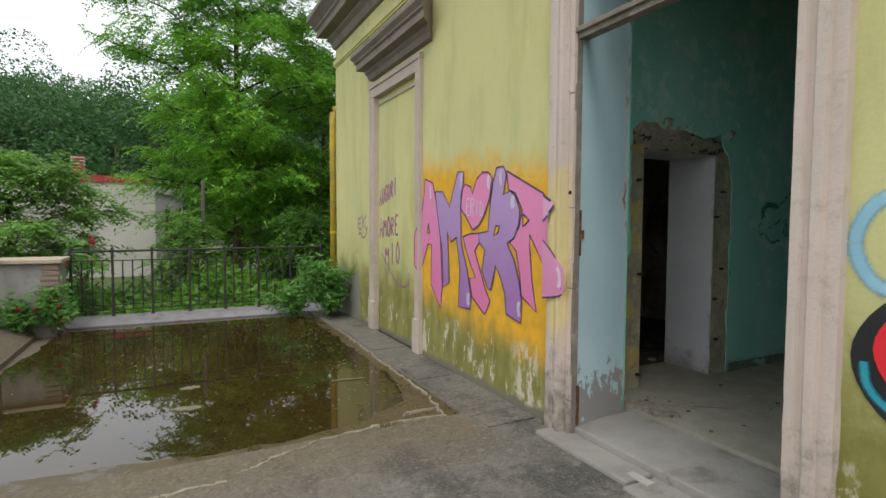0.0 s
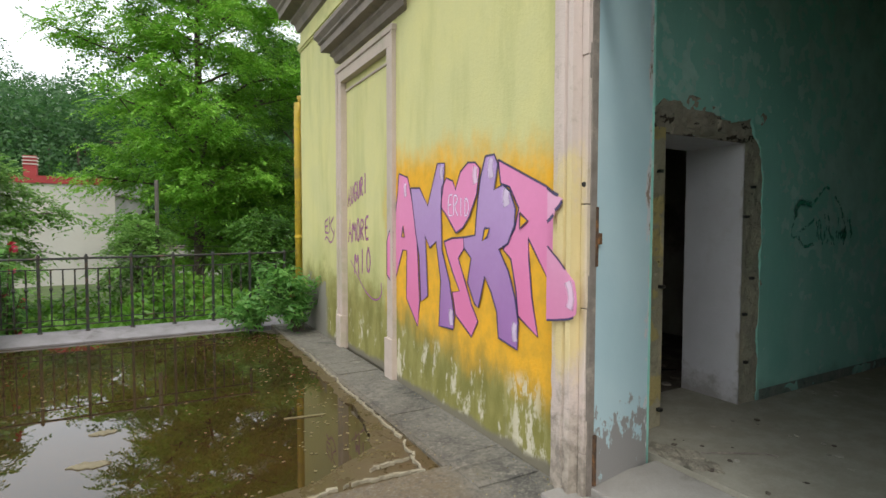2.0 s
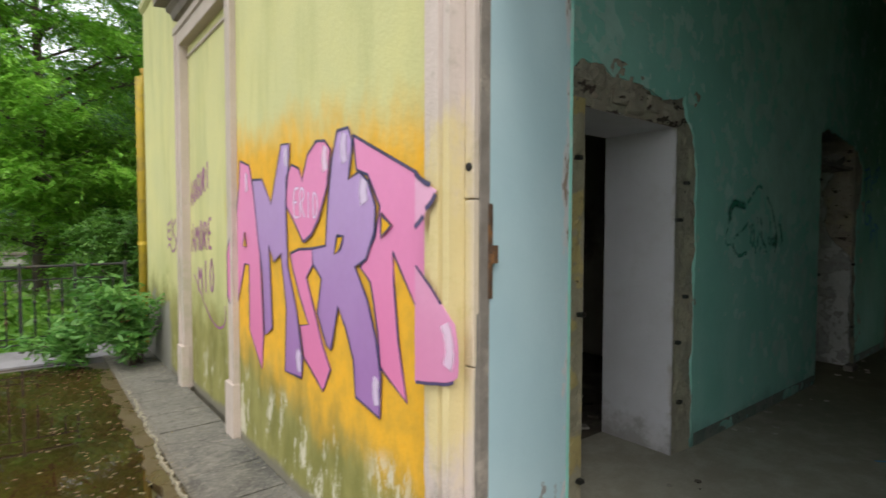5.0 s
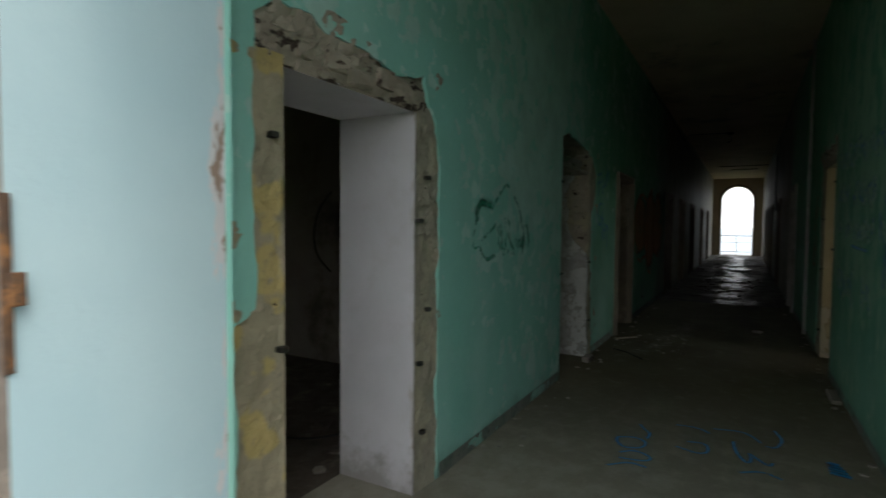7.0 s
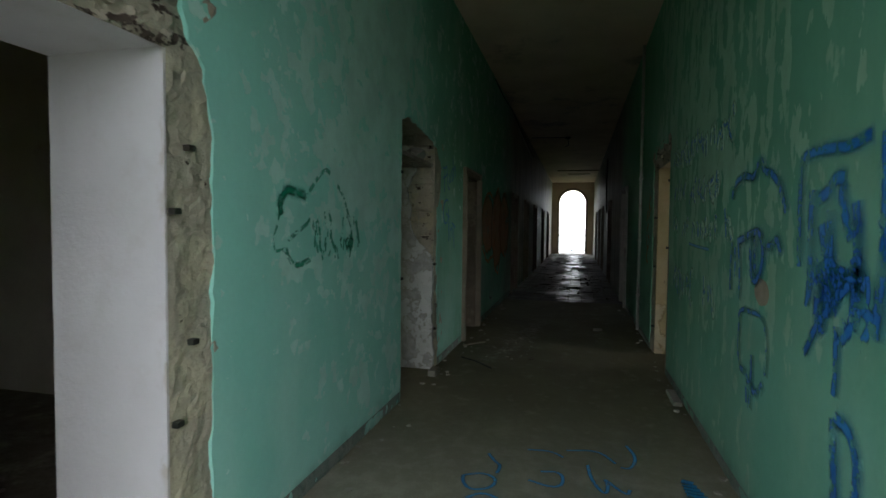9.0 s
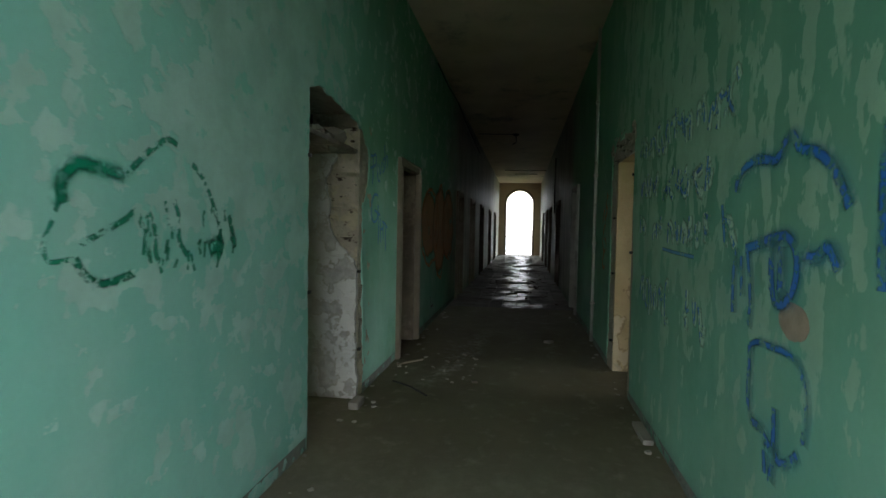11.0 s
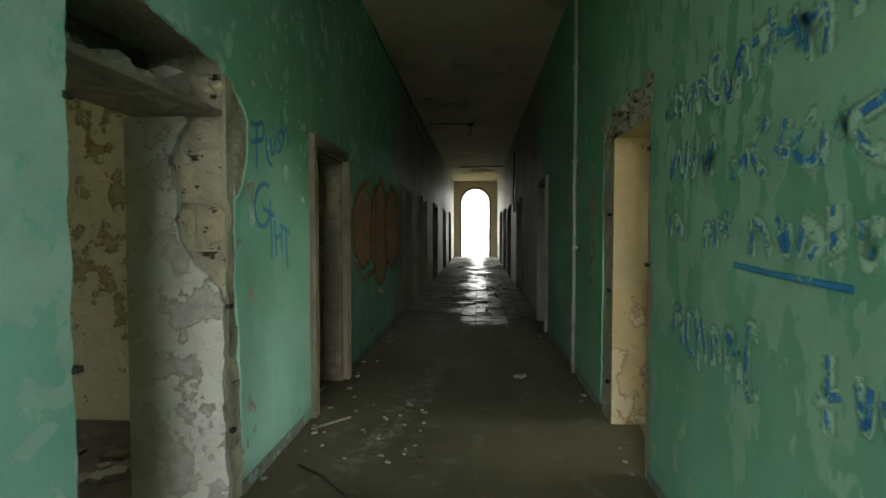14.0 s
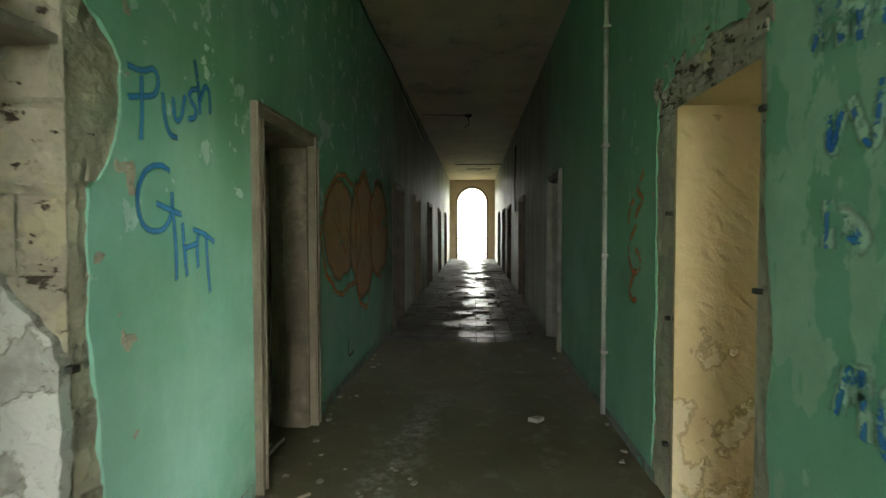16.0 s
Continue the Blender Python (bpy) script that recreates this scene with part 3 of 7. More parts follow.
# ---- mesh helpers ----
class Shape:
    """Vertices and faces gathered for one mesh."""

    def __init__(self):
        self.v, self.f, self.across = [], [], {}

    def quad(self, *pts):
        k = len(self.v)
        self.v += [tuple(p) for p in pts]
        self.f.append(tuple(range(k, k + len(pts))))
        return self

    def box(self, x0, x1, y0, y1, z0, z1):
        k = len(self.v)
        self.v += [(x, y, z) for x in (x0, x1) for y in (y0, y1) for z in (z0, z1)]
        self.f += [tuple(k + i for i in q) for q in ((0, 1, 3, 2), (4, 6, 7, 5), (0, 4, 5, 1), (2, 3, 7, 6), (0, 2, 6, 4), (1, 5, 7, 3))]
        return self

    def prism(self, outline, axis, a, b):
        """Extrude a 2D outline along an axis; the outline's pair are the other two axes in x, y, z order."""
        put = {"x": lambda p, h: (h, p[0], p[1]), "y": lambda p, h: (p[0], h, p[1]), "z": lambda p, h: (p[0], p[1], h)}[axis]
        k, n = len(self.v), len(outline)
        self.v += [put(p, a) for p in outline] + [put(p, b) for p in outline]
        self.f += [tuple(range(k, k + n)), tuple(range(k + 2 * n - 1, k + n - 1, -1))]
        self.f += [(k + i, k + n + i, k + n + (i + 1) % n, k + (i + 1) % n) for i in range(n)]
        return self

    def tube(self, path, radii, sides=8):
        path = [Vector(p) for p in path]
        if not isinstance(radii, (list, tuple)):
            radii = [radii] * len(path)
        k = len(self.v)
        for i, (p, r) in enumerate(zip(path, radii)):
            d = (path[min(i + 1, len(path) - 1)] - path[max(i - 1, 0)]).normalized()
            u = d.cross(Vector((0.31, 0.17, 0.93) if abs(d.z) < 0.9 else (1, 0.1, 0))).normalized()
            w = d.cross(u)
            self.v += [tuple(p + r * (math.cos(2 * math.pi * s / sides) * u + math.sin(2 * math.pi * s / sides) * w)) for s in range(sides)]
        for i in range(len(path) - 1):
            a = k + i * sides
            self.f += [(a + s, a + (s + 1) % sides, a + sides + (s + 1) % sides, a + sides + s) for s in range(sides)]
        e = k + (len(path) - 1) * sides
        self.f += [tuple(range(k + sides - 1, k - 1, -1)), tuple(range(e, e + sides))]
        return self

    def mesh(self, name, mat, bevel=0.0, smooth=False):
        me = bpy.data.meshes.new(name)
        me.from_pydata(self.v, [], self.f)
        bm = bmesh.new()
        bm.from_mesh(me)
        bmesh.ops.recalc_face_normals(bm, faces=bm.faces)
        if bevel:
            bmesh.ops.bevel(bm, geom=list(bm.edges), offset=bevel, segments=2, affect="EDGES", profile=0.6, clamp_overlap=True)
        big = [f for f in bm.faces if len(f.verts) > 4]
        if big:
            bmesh.ops.triangulate(bm, faces=big)
        for f in bm.faces:
            f.smooth = smooth
        bm.to_mesh(me)
        bm.free()
        if self.across and len(me.vertices) == len(self.v):
            soft = me.attributes.new("across", "FLOAT", "POINT")
            soft.data.foreach_set("value", [self.across.get(i, 1.0) for i in range(len(self.v))])
        me.materials.append(mat)
        return me


def part(name, shape, mat, parent, label="", bevel=0.0, smooth=False):
    ob = new(name, shape.mesh(name, mat, bevel, smooth))
    ob.parent = parent
    if label:
        ob["label"] = label
    return ob


def thing(name, label, category, group="", at=(0, 0, 0)):
    ob = new(name)
    ob.empty_display_size = 0.1
    ob.location = at
    return tagged(ob, label, category, group)


def single(name, shape, mat, label, category, group="", bevel=0.0, smooth=False):
    return tagged(new(name, shape.mesh(name, mat, bevel, smooth)), label, category, group)


def setting(name, shape, mat, label, category, bevel=0.0, smooth=False):
    return tagged(new(name, shape.mesh(name, mat, bevel, smooth)), label, category, kind="structure")


def pierced(shape, axis, a, b, u0, u1, z0, z1, holes):
    """A slab from a to b across an axis, from u0 to u1 and z0 to z1, with oblong holes (u0, u1, z0, z1)."""
    us = sorted({u0, u1, *(h[0] for h in holes), *(h[1] for h in holes)})
    for p, q in zip(us, us[1:]):
        mid = (p + q) / 2
        cuts = sorted((h[2], h[3]) for h in holes if h[0] < mid < h[1])
        low = z0
        for c, d in cuts + [(z1, z1)]:
            if c > low + 1e-6:
                shape.box(*((a, b, p, q) if axis == "x" else (p, q, a, b)), low, c)
            low = max(low, d)
    return shape


def jagged(p, q, step, depth, rng):
    """Points from p to q, 2D, with a broken edge; the ends stay put."""
    p, q = Vector(p), Vector(q)
    n = max(1, int((q - p).length / step))
    side = Vector((-(q - p).y, (q - p).x)).normalized()
    out, drift = [], 0.0
    for i in range(n):
        drift = 0.6 * drift + rng.uniform(-depth, depth)
        out.append(tuple(p.lerp(q, i / n) + side * (drift if i else 0) + (q - p).normalized() * (rng.uniform(-0.25, 0.25) * step if i else 0)))
    return out


def rough_face(shape, axis, at, u0, u1, z0, z1, step, depth, rng, sign=1, lip=0.0):
    """A lumpy broken face across an axis; sign: the side to which lumps stand out."""
    nu, nz = max(2, int((u1 - u0) / step)), max(2, int((z1 - z0) / step))
    k = len(shape.v)
    seed = rng.uniform(0, 50)
    for i in range(nu + 1):
        for j in range(nz + 1):
            u, z = u0 + (u1 - u0) * i / nu, z0 + (z1 - z0) * j / nz
            n1 = noise.noise((u * 6 + seed, z * 6, seed)) + 0.6 * noise.noise((u * 17 + seed, z * 17, 3.1)) + 0.35 * noise.noise((u * 41, z * 41 + seed, 7.7))
            rim = i in (0, nu) or j in (0, nz)
            h = at + sign * (depth * n1 if not rim else lip)
            if not rim:
                u, z = u + rng.uniform(-0.3, 0.3) * step, z + rng.uniform(-0.3, 0.3) * step
            shape.v.append((h, u, z) if axis == "x" else (u, h, z))
    for i in range(nu):
        for j in range(nz):
            a = k + i * (nz + 1) + j
            shape.f.append((a, a + 1, a + nz + 2, a + nz + 1))
    return shape


# a hand-drawn stroke alphabet on a unit box: strokes are split by "|"
STROKES = {
    "A": "0,0 .5,1 1,0|.18,.38 .85,.42", "C": "1,.85 .5,1 0,.6 .1,.15 .6,0 1,.2", "E": "1,1 .1,1 0,0 1,.04|.05,.52 .75,.55",
    "G": "1,.85 .5,1 0,.55 .2,.05 .8,.05 1,.45 .55,.45", "H": "0,1 0,0|1,1 1,0|0,.5 1,.52", "I": ".5,1 .5,0",
    "L": "0,1 .05,0 .9,0", "M": "0,0 .1,1 .5,.35 .9,1 1,0", "O": ".5,1 .05,.6 .2,.05 .7,0 1,.5 .5,1", "P": ".05,0 0,1 .8,.95 .95,.65 .05,.5",
    "R": ".05,0 0,1 .8,.95 .9,.65 .1,.5 1,0", "S": ".95,.9 .4,1 .05,.75 .9,.35 .7,.02 0,.1", "T": "0,1 1,.98|.5,1 .45,0",
    "U": "0,1 .08,.2 .5,0 .92,.25 1,1", "K": "0,1 0,0|.95,1 .05,.5 1,0", "D": ".05,0 0,1 .7,.85 1,.45 .6,.02 .05,0", "Z": "0,1 1,1 0,0 1,.02",
    "+": ".5,1 .5,0|0,.5 1,.5", "W": "0,1 .25,0 .5,.7 .75,0 1,1", "V": "0,1 .5,0 1,1", "N": "0,0 0,1 1,0 1,1", "2": "0,.8 .4,1 .8,.7 0,0 1,.02",
}


def smoothed(pts, rounds=2):
    for _ in range(rounds):
        out = [pts[0]]
        for p, q in zip(pts, pts[1:]):
            out += [(0.75 * p[0] + 0.25 * q[0], 0.75 * p[1] + 0.25 * q[1]), (0.25 * p[0] + 0.75 * q[0], 0.25 * p[1] + 0.75 * q[1])]
        pts = out + [pts[-1]]
    return pts


def ribbon(shape, pts, width, lay):
    """A flat painted stroke along 2D points; lay() carries (u, v) to the surface."""
    pts = [Vector(p) for p in pts]
    k = len(shape.v)
    loose = len(pts) > 6 and (pts[0] - pts[-1]).length > 1e-6
    for i, p in enumerate(pts):
        d = pts[min(i + 1, len(pts) - 1)] - pts[max(i - 1, 0)]
        d = d.normalized() if d.length > 1e-9 else Vector((1, 0))
        s = Vector((-d.y, d.x)) * width * 0.8
        shape.across.update({len(shape.v): 0.0, len(shape.v) + 1: 0.0 if loose and i in (0, len(pts) - 1) else 1.0, len(shape.v) + 2: 0.0})
        shape.v += [lay(*(p + s)), lay(*p), lay(*(p - s))]
    for i in range(len(pts) - 1):
        a = k + 3 * i
        shape.f += [(a, a + 1, a + 4, a + 3), (a + 1, a + 2, a + 5, a + 4)]
    return shape


def scribble(shape, u, v, w, h, width, on, rng, count=3):
    """Illegible flourishes filling about w by h."""
    for k in range(count):
        pts = [(u + w * rng.uniform(0, 1), v + h * rng.uniform(0, 1)) for _ in range(4)]
        ribbon(shape, smoothed(pts, 3), width * rng.uniform(0.7, 1.2), on)
    return shape


def written(shape, text, u, v, w, h, gap, width, lay, lean=0.0, drop=0.0, rng=None):
    """Hand lettering from (u, v), letters w by h; returns the shape."""
    for i, ch in enumerate(text):
        if ch in STROKES:
            r = rng.uniform(0.9, 1.1) if rng else 1
            for stroke in STROKES[ch].split("|"):
                pts = [tuple(float(c) for c in p.split(",")) for p in stroke.split()]
                pts = [(u + i * (w + gap) + a * w * r + lean * b * h, v - drop * i + b * h * r) for a, b in pts]
                ribbon(shape, smoothed(pts) if len(pts) > 3 else pts, width, lay)
    return shape


# ---- plan, in metres ----
F, FIN = 2.42, 2.98          # outer and inner face of the facade
L, LB = 3.60, 4.12           # corridor's left wall and its back
R, RB = 1.36, 0.84           # corridor's right wall and its back
TOP, END = 3.92, 32.9        # ceiling, corridor's end wall
CORNER, SOUTH = 9.32, -5.0   # the facade's two ends
DECK = -0.10                 # terrace level
LEFT_DOORS = [(3.44, 4.38, 2.045), (6.87, 7.95, 1.97), (9.32, 10.28, 2.08), (14.3, 15.2, 2.08), (17.1, 18.0, 2.08), (20.2, 21.2, 2.08), (24.4, 25.3, 2.08), (28.2, 29.1, 2.08)]
RIGHT_DOORS = [(8.42, 9.28, 2.11), (12.85, 13.7, 2.1), (17.4, 18.3, 2.08), (21.4, 22.3, 2.08), (24.2, 25.1, 2.08), (27.6, 28.5, 2.08)]
rng = random.Random(7)

# ---- ground, terrace and water ----
def terrain(x, y):
    # garden behind the terrace, then a wooded slope
    h = -0.62 + 0.35 * max(0.0, min(1.0, (x + 0.6) / 1.6)) * max(0.0, 1 - abs(y - 12.5) / 6) + 0.22 * noise.noise((x * 0.3, y * 0.3, 1.7)) - 0.02 * max(0, y - 12)
    if y > 34:
        h += 0.20 * (y - 34) * min(1, (y - 34) / 14)
    return min(h, 13.5 + 2 * noise.noise((x * 0.05, y * 0.05, 0)))


ground = Shape()
gx = [-400, -160, -90] + [x for x in range(-60, 61, 3)] + [90, 160, 400]
gy = [-400, -120, -40, -14] + [9.9 + 1.6 * k for k in range(16)] + [36 + 5 * k for k in range(14)] + [140, 220, 400]
for x in gx:
    for y in gy:
        far = x > 36 or y < 9
        ground.v.append((x, y, -1.2 - (3.0 if x > 40 else 0) if far else terrain(x, y)))
for i in range(len(gx) - 1):
    for j in range(len(gy) - 1):
        a = i * len(gy) + j
        ground.f.append((a, a + len(gy), a + len(gy) + 1, a + 1))
setting("ground", ground, SOIL, "rough grassy garden ground rising to a wooded slope", "ground", smooth=True)
setting("water", Shape().quad((90, -1500, -4.0), (3500, -1500, -4.0), (3500, 1500, -4.0), (90, 1500, -4.0)), SEA, "pale hazy sea out to the horizon", "sea")

deck = Shape()
deck.box(-3.2, F, -9.0, 3.98, -0.5, DECK)
deck.box(1.93, F, 3.98, 9.9, -0.5, DECK + 0.004)
deck.box(-3.2, 1.93, 3.98, 9.9, -0.6, -0.17)
setting("pavement", deck, TERRACE, "weathered grey concrete terrace slab with dark damp stains", "terrace")

# the pan holds a shallow brown puddle with an uneven shore
shore = []
for p, q in (((-1.78, 3.95), (0.7, 4.0)), ((0.7, 4.0), (1.22, 4.15)), ((1.22, 4.15), (1.66, 4.46)), ((1.66, 4.46), (1.72, 4.8)), ((1.72, 4.8), (1.84, 5.8)), ((1.84, 5.8), (1.93, 8.6)), ((1.93, 8.6), (1.5, 9.25)), ((1.5, 9.25), (-1.45, 9.45)), ((-1.45, 9.45), (-1.78, 4.02))):
    shore += jagged(p, q, 0.07, 0.025, rng)
setting("puddle", Shape().prism(shore, "z", -0.165, DECK - 0.018), WATER, "shallow murky brown rainwater puddle on the terrace", "puddle")

# drying shore and screed edge, raised a little over the water
lip = Shape()
edge = jagged((-1.8, 3.9), (1.72, 3.86), 0.09, 0.022, rng) + [(1.76, 3.9)] + jagged((1.78, 4.0), (-1.8, 4.22), 0.09, 0.03, rng)
lip.prism(edge, "z", -0.2, DECK - 0.012)
lip.prism(jagged((0.5, 3.95), (1.94, 3.95), 0.1, 0.01, rng) + jagged((1.94, 3.95), (1.94, 5.9), 0.2, 0.003, rng) + jagged((1.94, 5.9), (1.74, 4.8), 0.08, 0.015, rng) + jagged((1.74, 4.8), (1.66, 4.5), 0.08, 0.015, rng) + jagged((1.66, 4.5), (1.2, 4.2), 0.08, 0.02, rng) + jagged((1.2, 4.2), (0.5, 4.06), 0.08, 0.015, rng), "z", -0.2, DECK - 0.016)
side_edge = jagged((1.80, 3.96), (1.84, 8.7), 0.1, 0.03, rng) + jagged((1.96, 8.7), (1.96, 3.96), 0.3, 0.004, rng)
lip.prism(side_edge, "z", -0.2, DECK - 0.010)
setting("puddle_shore", lip, MUD, "muddy wet concrete shore round the puddle", "terrace edge")
crust = Shape()
for p, q, w in (((1.80, 4.0), (1.89, 4.5), 0.02), ((1.89, 4.5), (1.90, 5.3), 0.022), ((1.90, 5.3), (1.96, 7.6), 0.02), ((1.81, 3.99), (1.40, 4.05), 0.022), ((1.40, 4.05), (0.78, 3.95), 0.03), ((0.78, 3.95), (0.45, 3.81), 0.034), ((0.45, 3.81), (0.2, 3.63), 0.03), ((0.2, 3.63), (-0.9, 3.50), 0.03), ((1.8, 4.2), (1.5, 4.16), 0.02)):
    pts = jagged(p, q, 0.028, 0.012, rng)
    for a, b in zip(pts, pts[1:]):
        if rng.random() < 0.8:
            d = (Vector(b) - Vector(a)).normalized()
            s = Vector((-d.y, d.x)) * w * rng.uniform(0.08, 0.5)
            a, b = Vector(a), Vector(b) + d * 0.02
            crust.prism([tuple(a + s), tuple(b + s * rng.uniform(0.5, 1.2)), tuple(b - s), tuple(a - s * rng.uniform(0.5, 1.2))], "z", DECK - 0.03, DECK + 0.004 + rng.uniform(0, 0.004))
setting("limescale_crust", crust, plain("pale_lime_crust", (0.38, 0.345, 0.25), (0.27, 0.24, 0.17), 12, 0.9), "pale limescale crust along old water lines", "crust")

kerb = Shape()
kerb.prism([(9.28, -0.3), (9.28, -0.10), (9.42, -0.055), (9.56, -0.03), (9.76, -0.02), (9.82, -0.04), (9.82, -0.7)], "x", -1.5, 2.6)
setting("kerb_1", kerb, plain("grey_kerb_cement", (0.27, 0.26, 0.27), (0.20, 0.19, 0.195), 4, 0.85, stain=(0.11, 0.10, 0.10)), "sloping grey cement kerb under the iron railing", "kerb")
kerb = Shape().prism([(-2.3, -0.3), (-2.3, 0.06), (-2.05, 0.05), (-1.82, -0.05), (-1.72, -0.11), (-1.72, -0.3)], "y", -9.0, 9.0)
setting("kerb_2", kerb, TERRACE, "low concrete kerb along the terrace's open side", "kerb")

# ---- facade ----
facade = Shape()
OPEN = (1.67, 3.355, -0.6, 3.3)
pierced(facade, "x", F, FIN, SOUTH, CORNER, -1.3, 4.3, [OPEN, (5.93, 7.36, -0.6, 3.12)])
facade.box(F + 0.058, FIN, 5.93, 7.36, -0.6, 3.12)
wall_west = setting("wall_west", facade, FACADE, "yellow plastered facade with green algae stains and spray paint", "wall")


def moulding(shape, profile, y0, y1, ends=True):
    """A run along y; the profile is (out from the wall, height)."""
    k, n = len(shape.v), len(profile)
    for y, s in ((y0, -1), (y1, 1)):
        for out, z in profile:
            shape.v.append((F - out, y + (s * out if ends else 0), z))
    for i in range(n - 1):
        shape.f.append((k + i, k + i + 1, k + n + i + 1, k + n + i))
    shape.f += [tuple(range(k, k + n)), tuple(range(k + 2 * n - 1, k + n - 1, -1))]
    return shape


hood_profile = [(0.0, 3.33), (0.05, 3.35), (0.07, 3.41), (0.10, 3.44), (0.10, 3.47), (0.19, 3.49), (0.19, 3.57), (0.215, 3.59), (0.215, 3.61), (0.255, 3.66), (0.255, 3.71), (0.0, 3.77)]
setting("trim_1", moulding(Shape(), hood_profile, 5.55, 7.42), CORNICE, "grey-brown moulded hood over the blind window", "moulding")
string = Shape().box(F - 0.035, F, SOUTH, CORNER + 0.035, 4.02, 4.1).box(F - 0.02, F, SOUTH, CORNER + 0.02, 3.99, 4.02)
setting("trim_2", string, FACADE, "narrow yellow string course under the eaves", "moulding", bevel=0.006)
eaves = [(0.0, 4.28), (0.04, 4.30), (0.07, 4.40), (0.12, 4.45), (0.12, 4.49), (0.26, 4.52), (0.26, 4.62), (0.29, 4.65), (0.29, 4.68), (0.36, 4.76), (0.40, 4.80), (0.40, 4.86), (0.0, 4.95)]
setting("cornice", moulding(Shape(), eaves, SOUTH, CORNER), CORNICE, "heavy grey-brown moulded roof cornice", "cornice")
roof = Shape().box(F, 33.6, SOUTH, CORNER, 4.3, 4.9)
setting("roof", roof, CORNICE, "flat roof slab over the building", "roof")

surround = Shape()
for y0, y1 in ((5.79, 5.95), (7.34, 7.49)):
    surround.box(F - 0.03, F + 0.06, y0, y1, DECK, 3.10)
    surround.box(F - 0.045, F + 0.02, (y0 - 0.005 if y0 < 6 else y1 - 0.05), (y0 + 0.05 if y0 < 6 else y1 + 0.005), DECK - 0.02, 3.268)
    surround.box(F - 0.055, F + 0.02, y0 - 0.012, y1 + 0.012, DECK - 0.05, 0.30)
surround.box(F - 0.034, F + 0.056, 5.796, 7.484, 3.096, 3.26).box(F - 0.05, F + 0.02, 5.77, 7.51, 3.22, 3.28)
window_1 = thing("window_1", "walled-up blind window with a pinkish grey stone surround", "window")
window_1["kind"] = "structure"
part("window_frame", surround, TRIM, window_1, "chipped pinkish grey stone surround", bevel=0.006)
panel = Shape().box(F + 0.045, F + 0.056, 5.95, 7.34, DECK, 3.10)
part("infill_panel", panel, FACADE, window_1, "smooth greenish yellow plaster infill")
sash = Shape().box(F + 0.03, F + 0.05, 5.95, 7.34, 2.99, 3.01)
part("shadow_groove", sash, TRIM, window_1)

# entrance surround: stone pilaster trims, weathered wooden frame, transom
def trim_post(y0, y1, flip):
    s = Shape()
    prof = [(0.0, 0.02), (0.05, 0.02), (0.05, 0.08), (0.075, 0.085), (0.075, 0.13), (0.06, 0.14), (0.06, 0.165), (0.085, 0.17), (0.085, 0.205), (0.0, 0.225)]
    pts = [(F - o, (y0 + u) if not flip else (y1 - u)) for o, u in prof]
    rows = [DECK - 0.05 + 0.06 * i for i in range(64)]
    k, n = len(s.v), len(pts)
    for z in rows:
        for x, y in pts:
            w = 0.0008 if z > 0.75 else 0.0008 + 0.022 * (0.75 - z)
            s.v.append((x + w * noise.noise((x * 20, y * 20, z * 7)), y + w * noise.noise((y * 20, 3 + x * 20, z * 7)), z))
    for i in range(len(rows) - 1):
        for j in range(n - 1):
            a = k + i * n + j
            s.f.append((a, a + 1, a + n + 1, a + n))
    return s


entrance = thing("door_1", "wide doorless entrance with a chipped stone surround", "doorway")
entrance["kind"] = "structure"
part("jamb_trim", trim_post(3.27, 3.51, True), JAMB, entrance, "chipped pinkish stone jamb with dirt at its foot", smooth=False)
part("jamb_trim", trim_post(1.55, 1.79, False), JAMB, entrance, "pinkish stone jamb with a broken arris")
fillet = Shape()
low = DECK
for z in (0.16, 0.955, 1.515, 2.3, 3.3):
    fillet.box(F - 0.034 + 0.002 * math.sin(9 * z), F - 0.002, 3.243 + 0.002 * math.sin(7 * z), 3.288, low, z - 0.004)
    low = z + 0.002
part("jamb_fillet", fillet, JAMB, entrance, "cracked stone fillet beside the wooden frame", bevel=0.004)
part("bolt_hole", Shape().tube([(F - 0.0385, 3.266, 1.62), (F - 0.030, 3.266, 1.62)], [0.012, 0.016], 12), DARK, entrance, "dark round bolt hole")
surround = Shape().box(F - 0.01, F + 0.036, 3.235, 3.285, DECK, 3.3)
for i in range(18):
    z = rng.uniform(0, 2.6)
    surround.box(F - 0.018 - rng.uniform(0, 0.006), F, 3.238 + rng.uniform(0, 0.02), 3.285, z, z + rng.uniform(0.1, 0.35))
part("frame_post", surround, OLD_WOOD, entrance, "rotting grey wooden frame post", bevel=0.004)
part("frame_post", Shape().box(F, F + 0.036, 1.765, 1.805, DECK, 3.3), OLD_WOOD, entrance, "rotting grey wooden frame post", bevel=0.004)
part("transom_bar", Shape().box(F - 0.005, F + 0.075, 1.76, 3.25, 2.66, 2.74).box(F - 0.03, F, 1.76, 3.27, 2.70, 2.735), OLD_WOOD, entrance, "cracked wooden transom bar", bevel=0.005)
hinge = Shape().box(F + 0.026, F + 0.044, 3.229, 3.240, 1.18, 1.50).box(F + 0.036, F + 0.061, 3.220, 3.238, 1.30, 1.36)
part("hinge", hinge, RUST, entrance, "rusty iron hinge plate", bevel=0.003)
part("hinge", Shape().box(F + 0.024, F + 0.044, 3.222, 3.240, -0.02, 0.26), RUST, entrance, "rusty iron hinge plate", bevel=0.003)

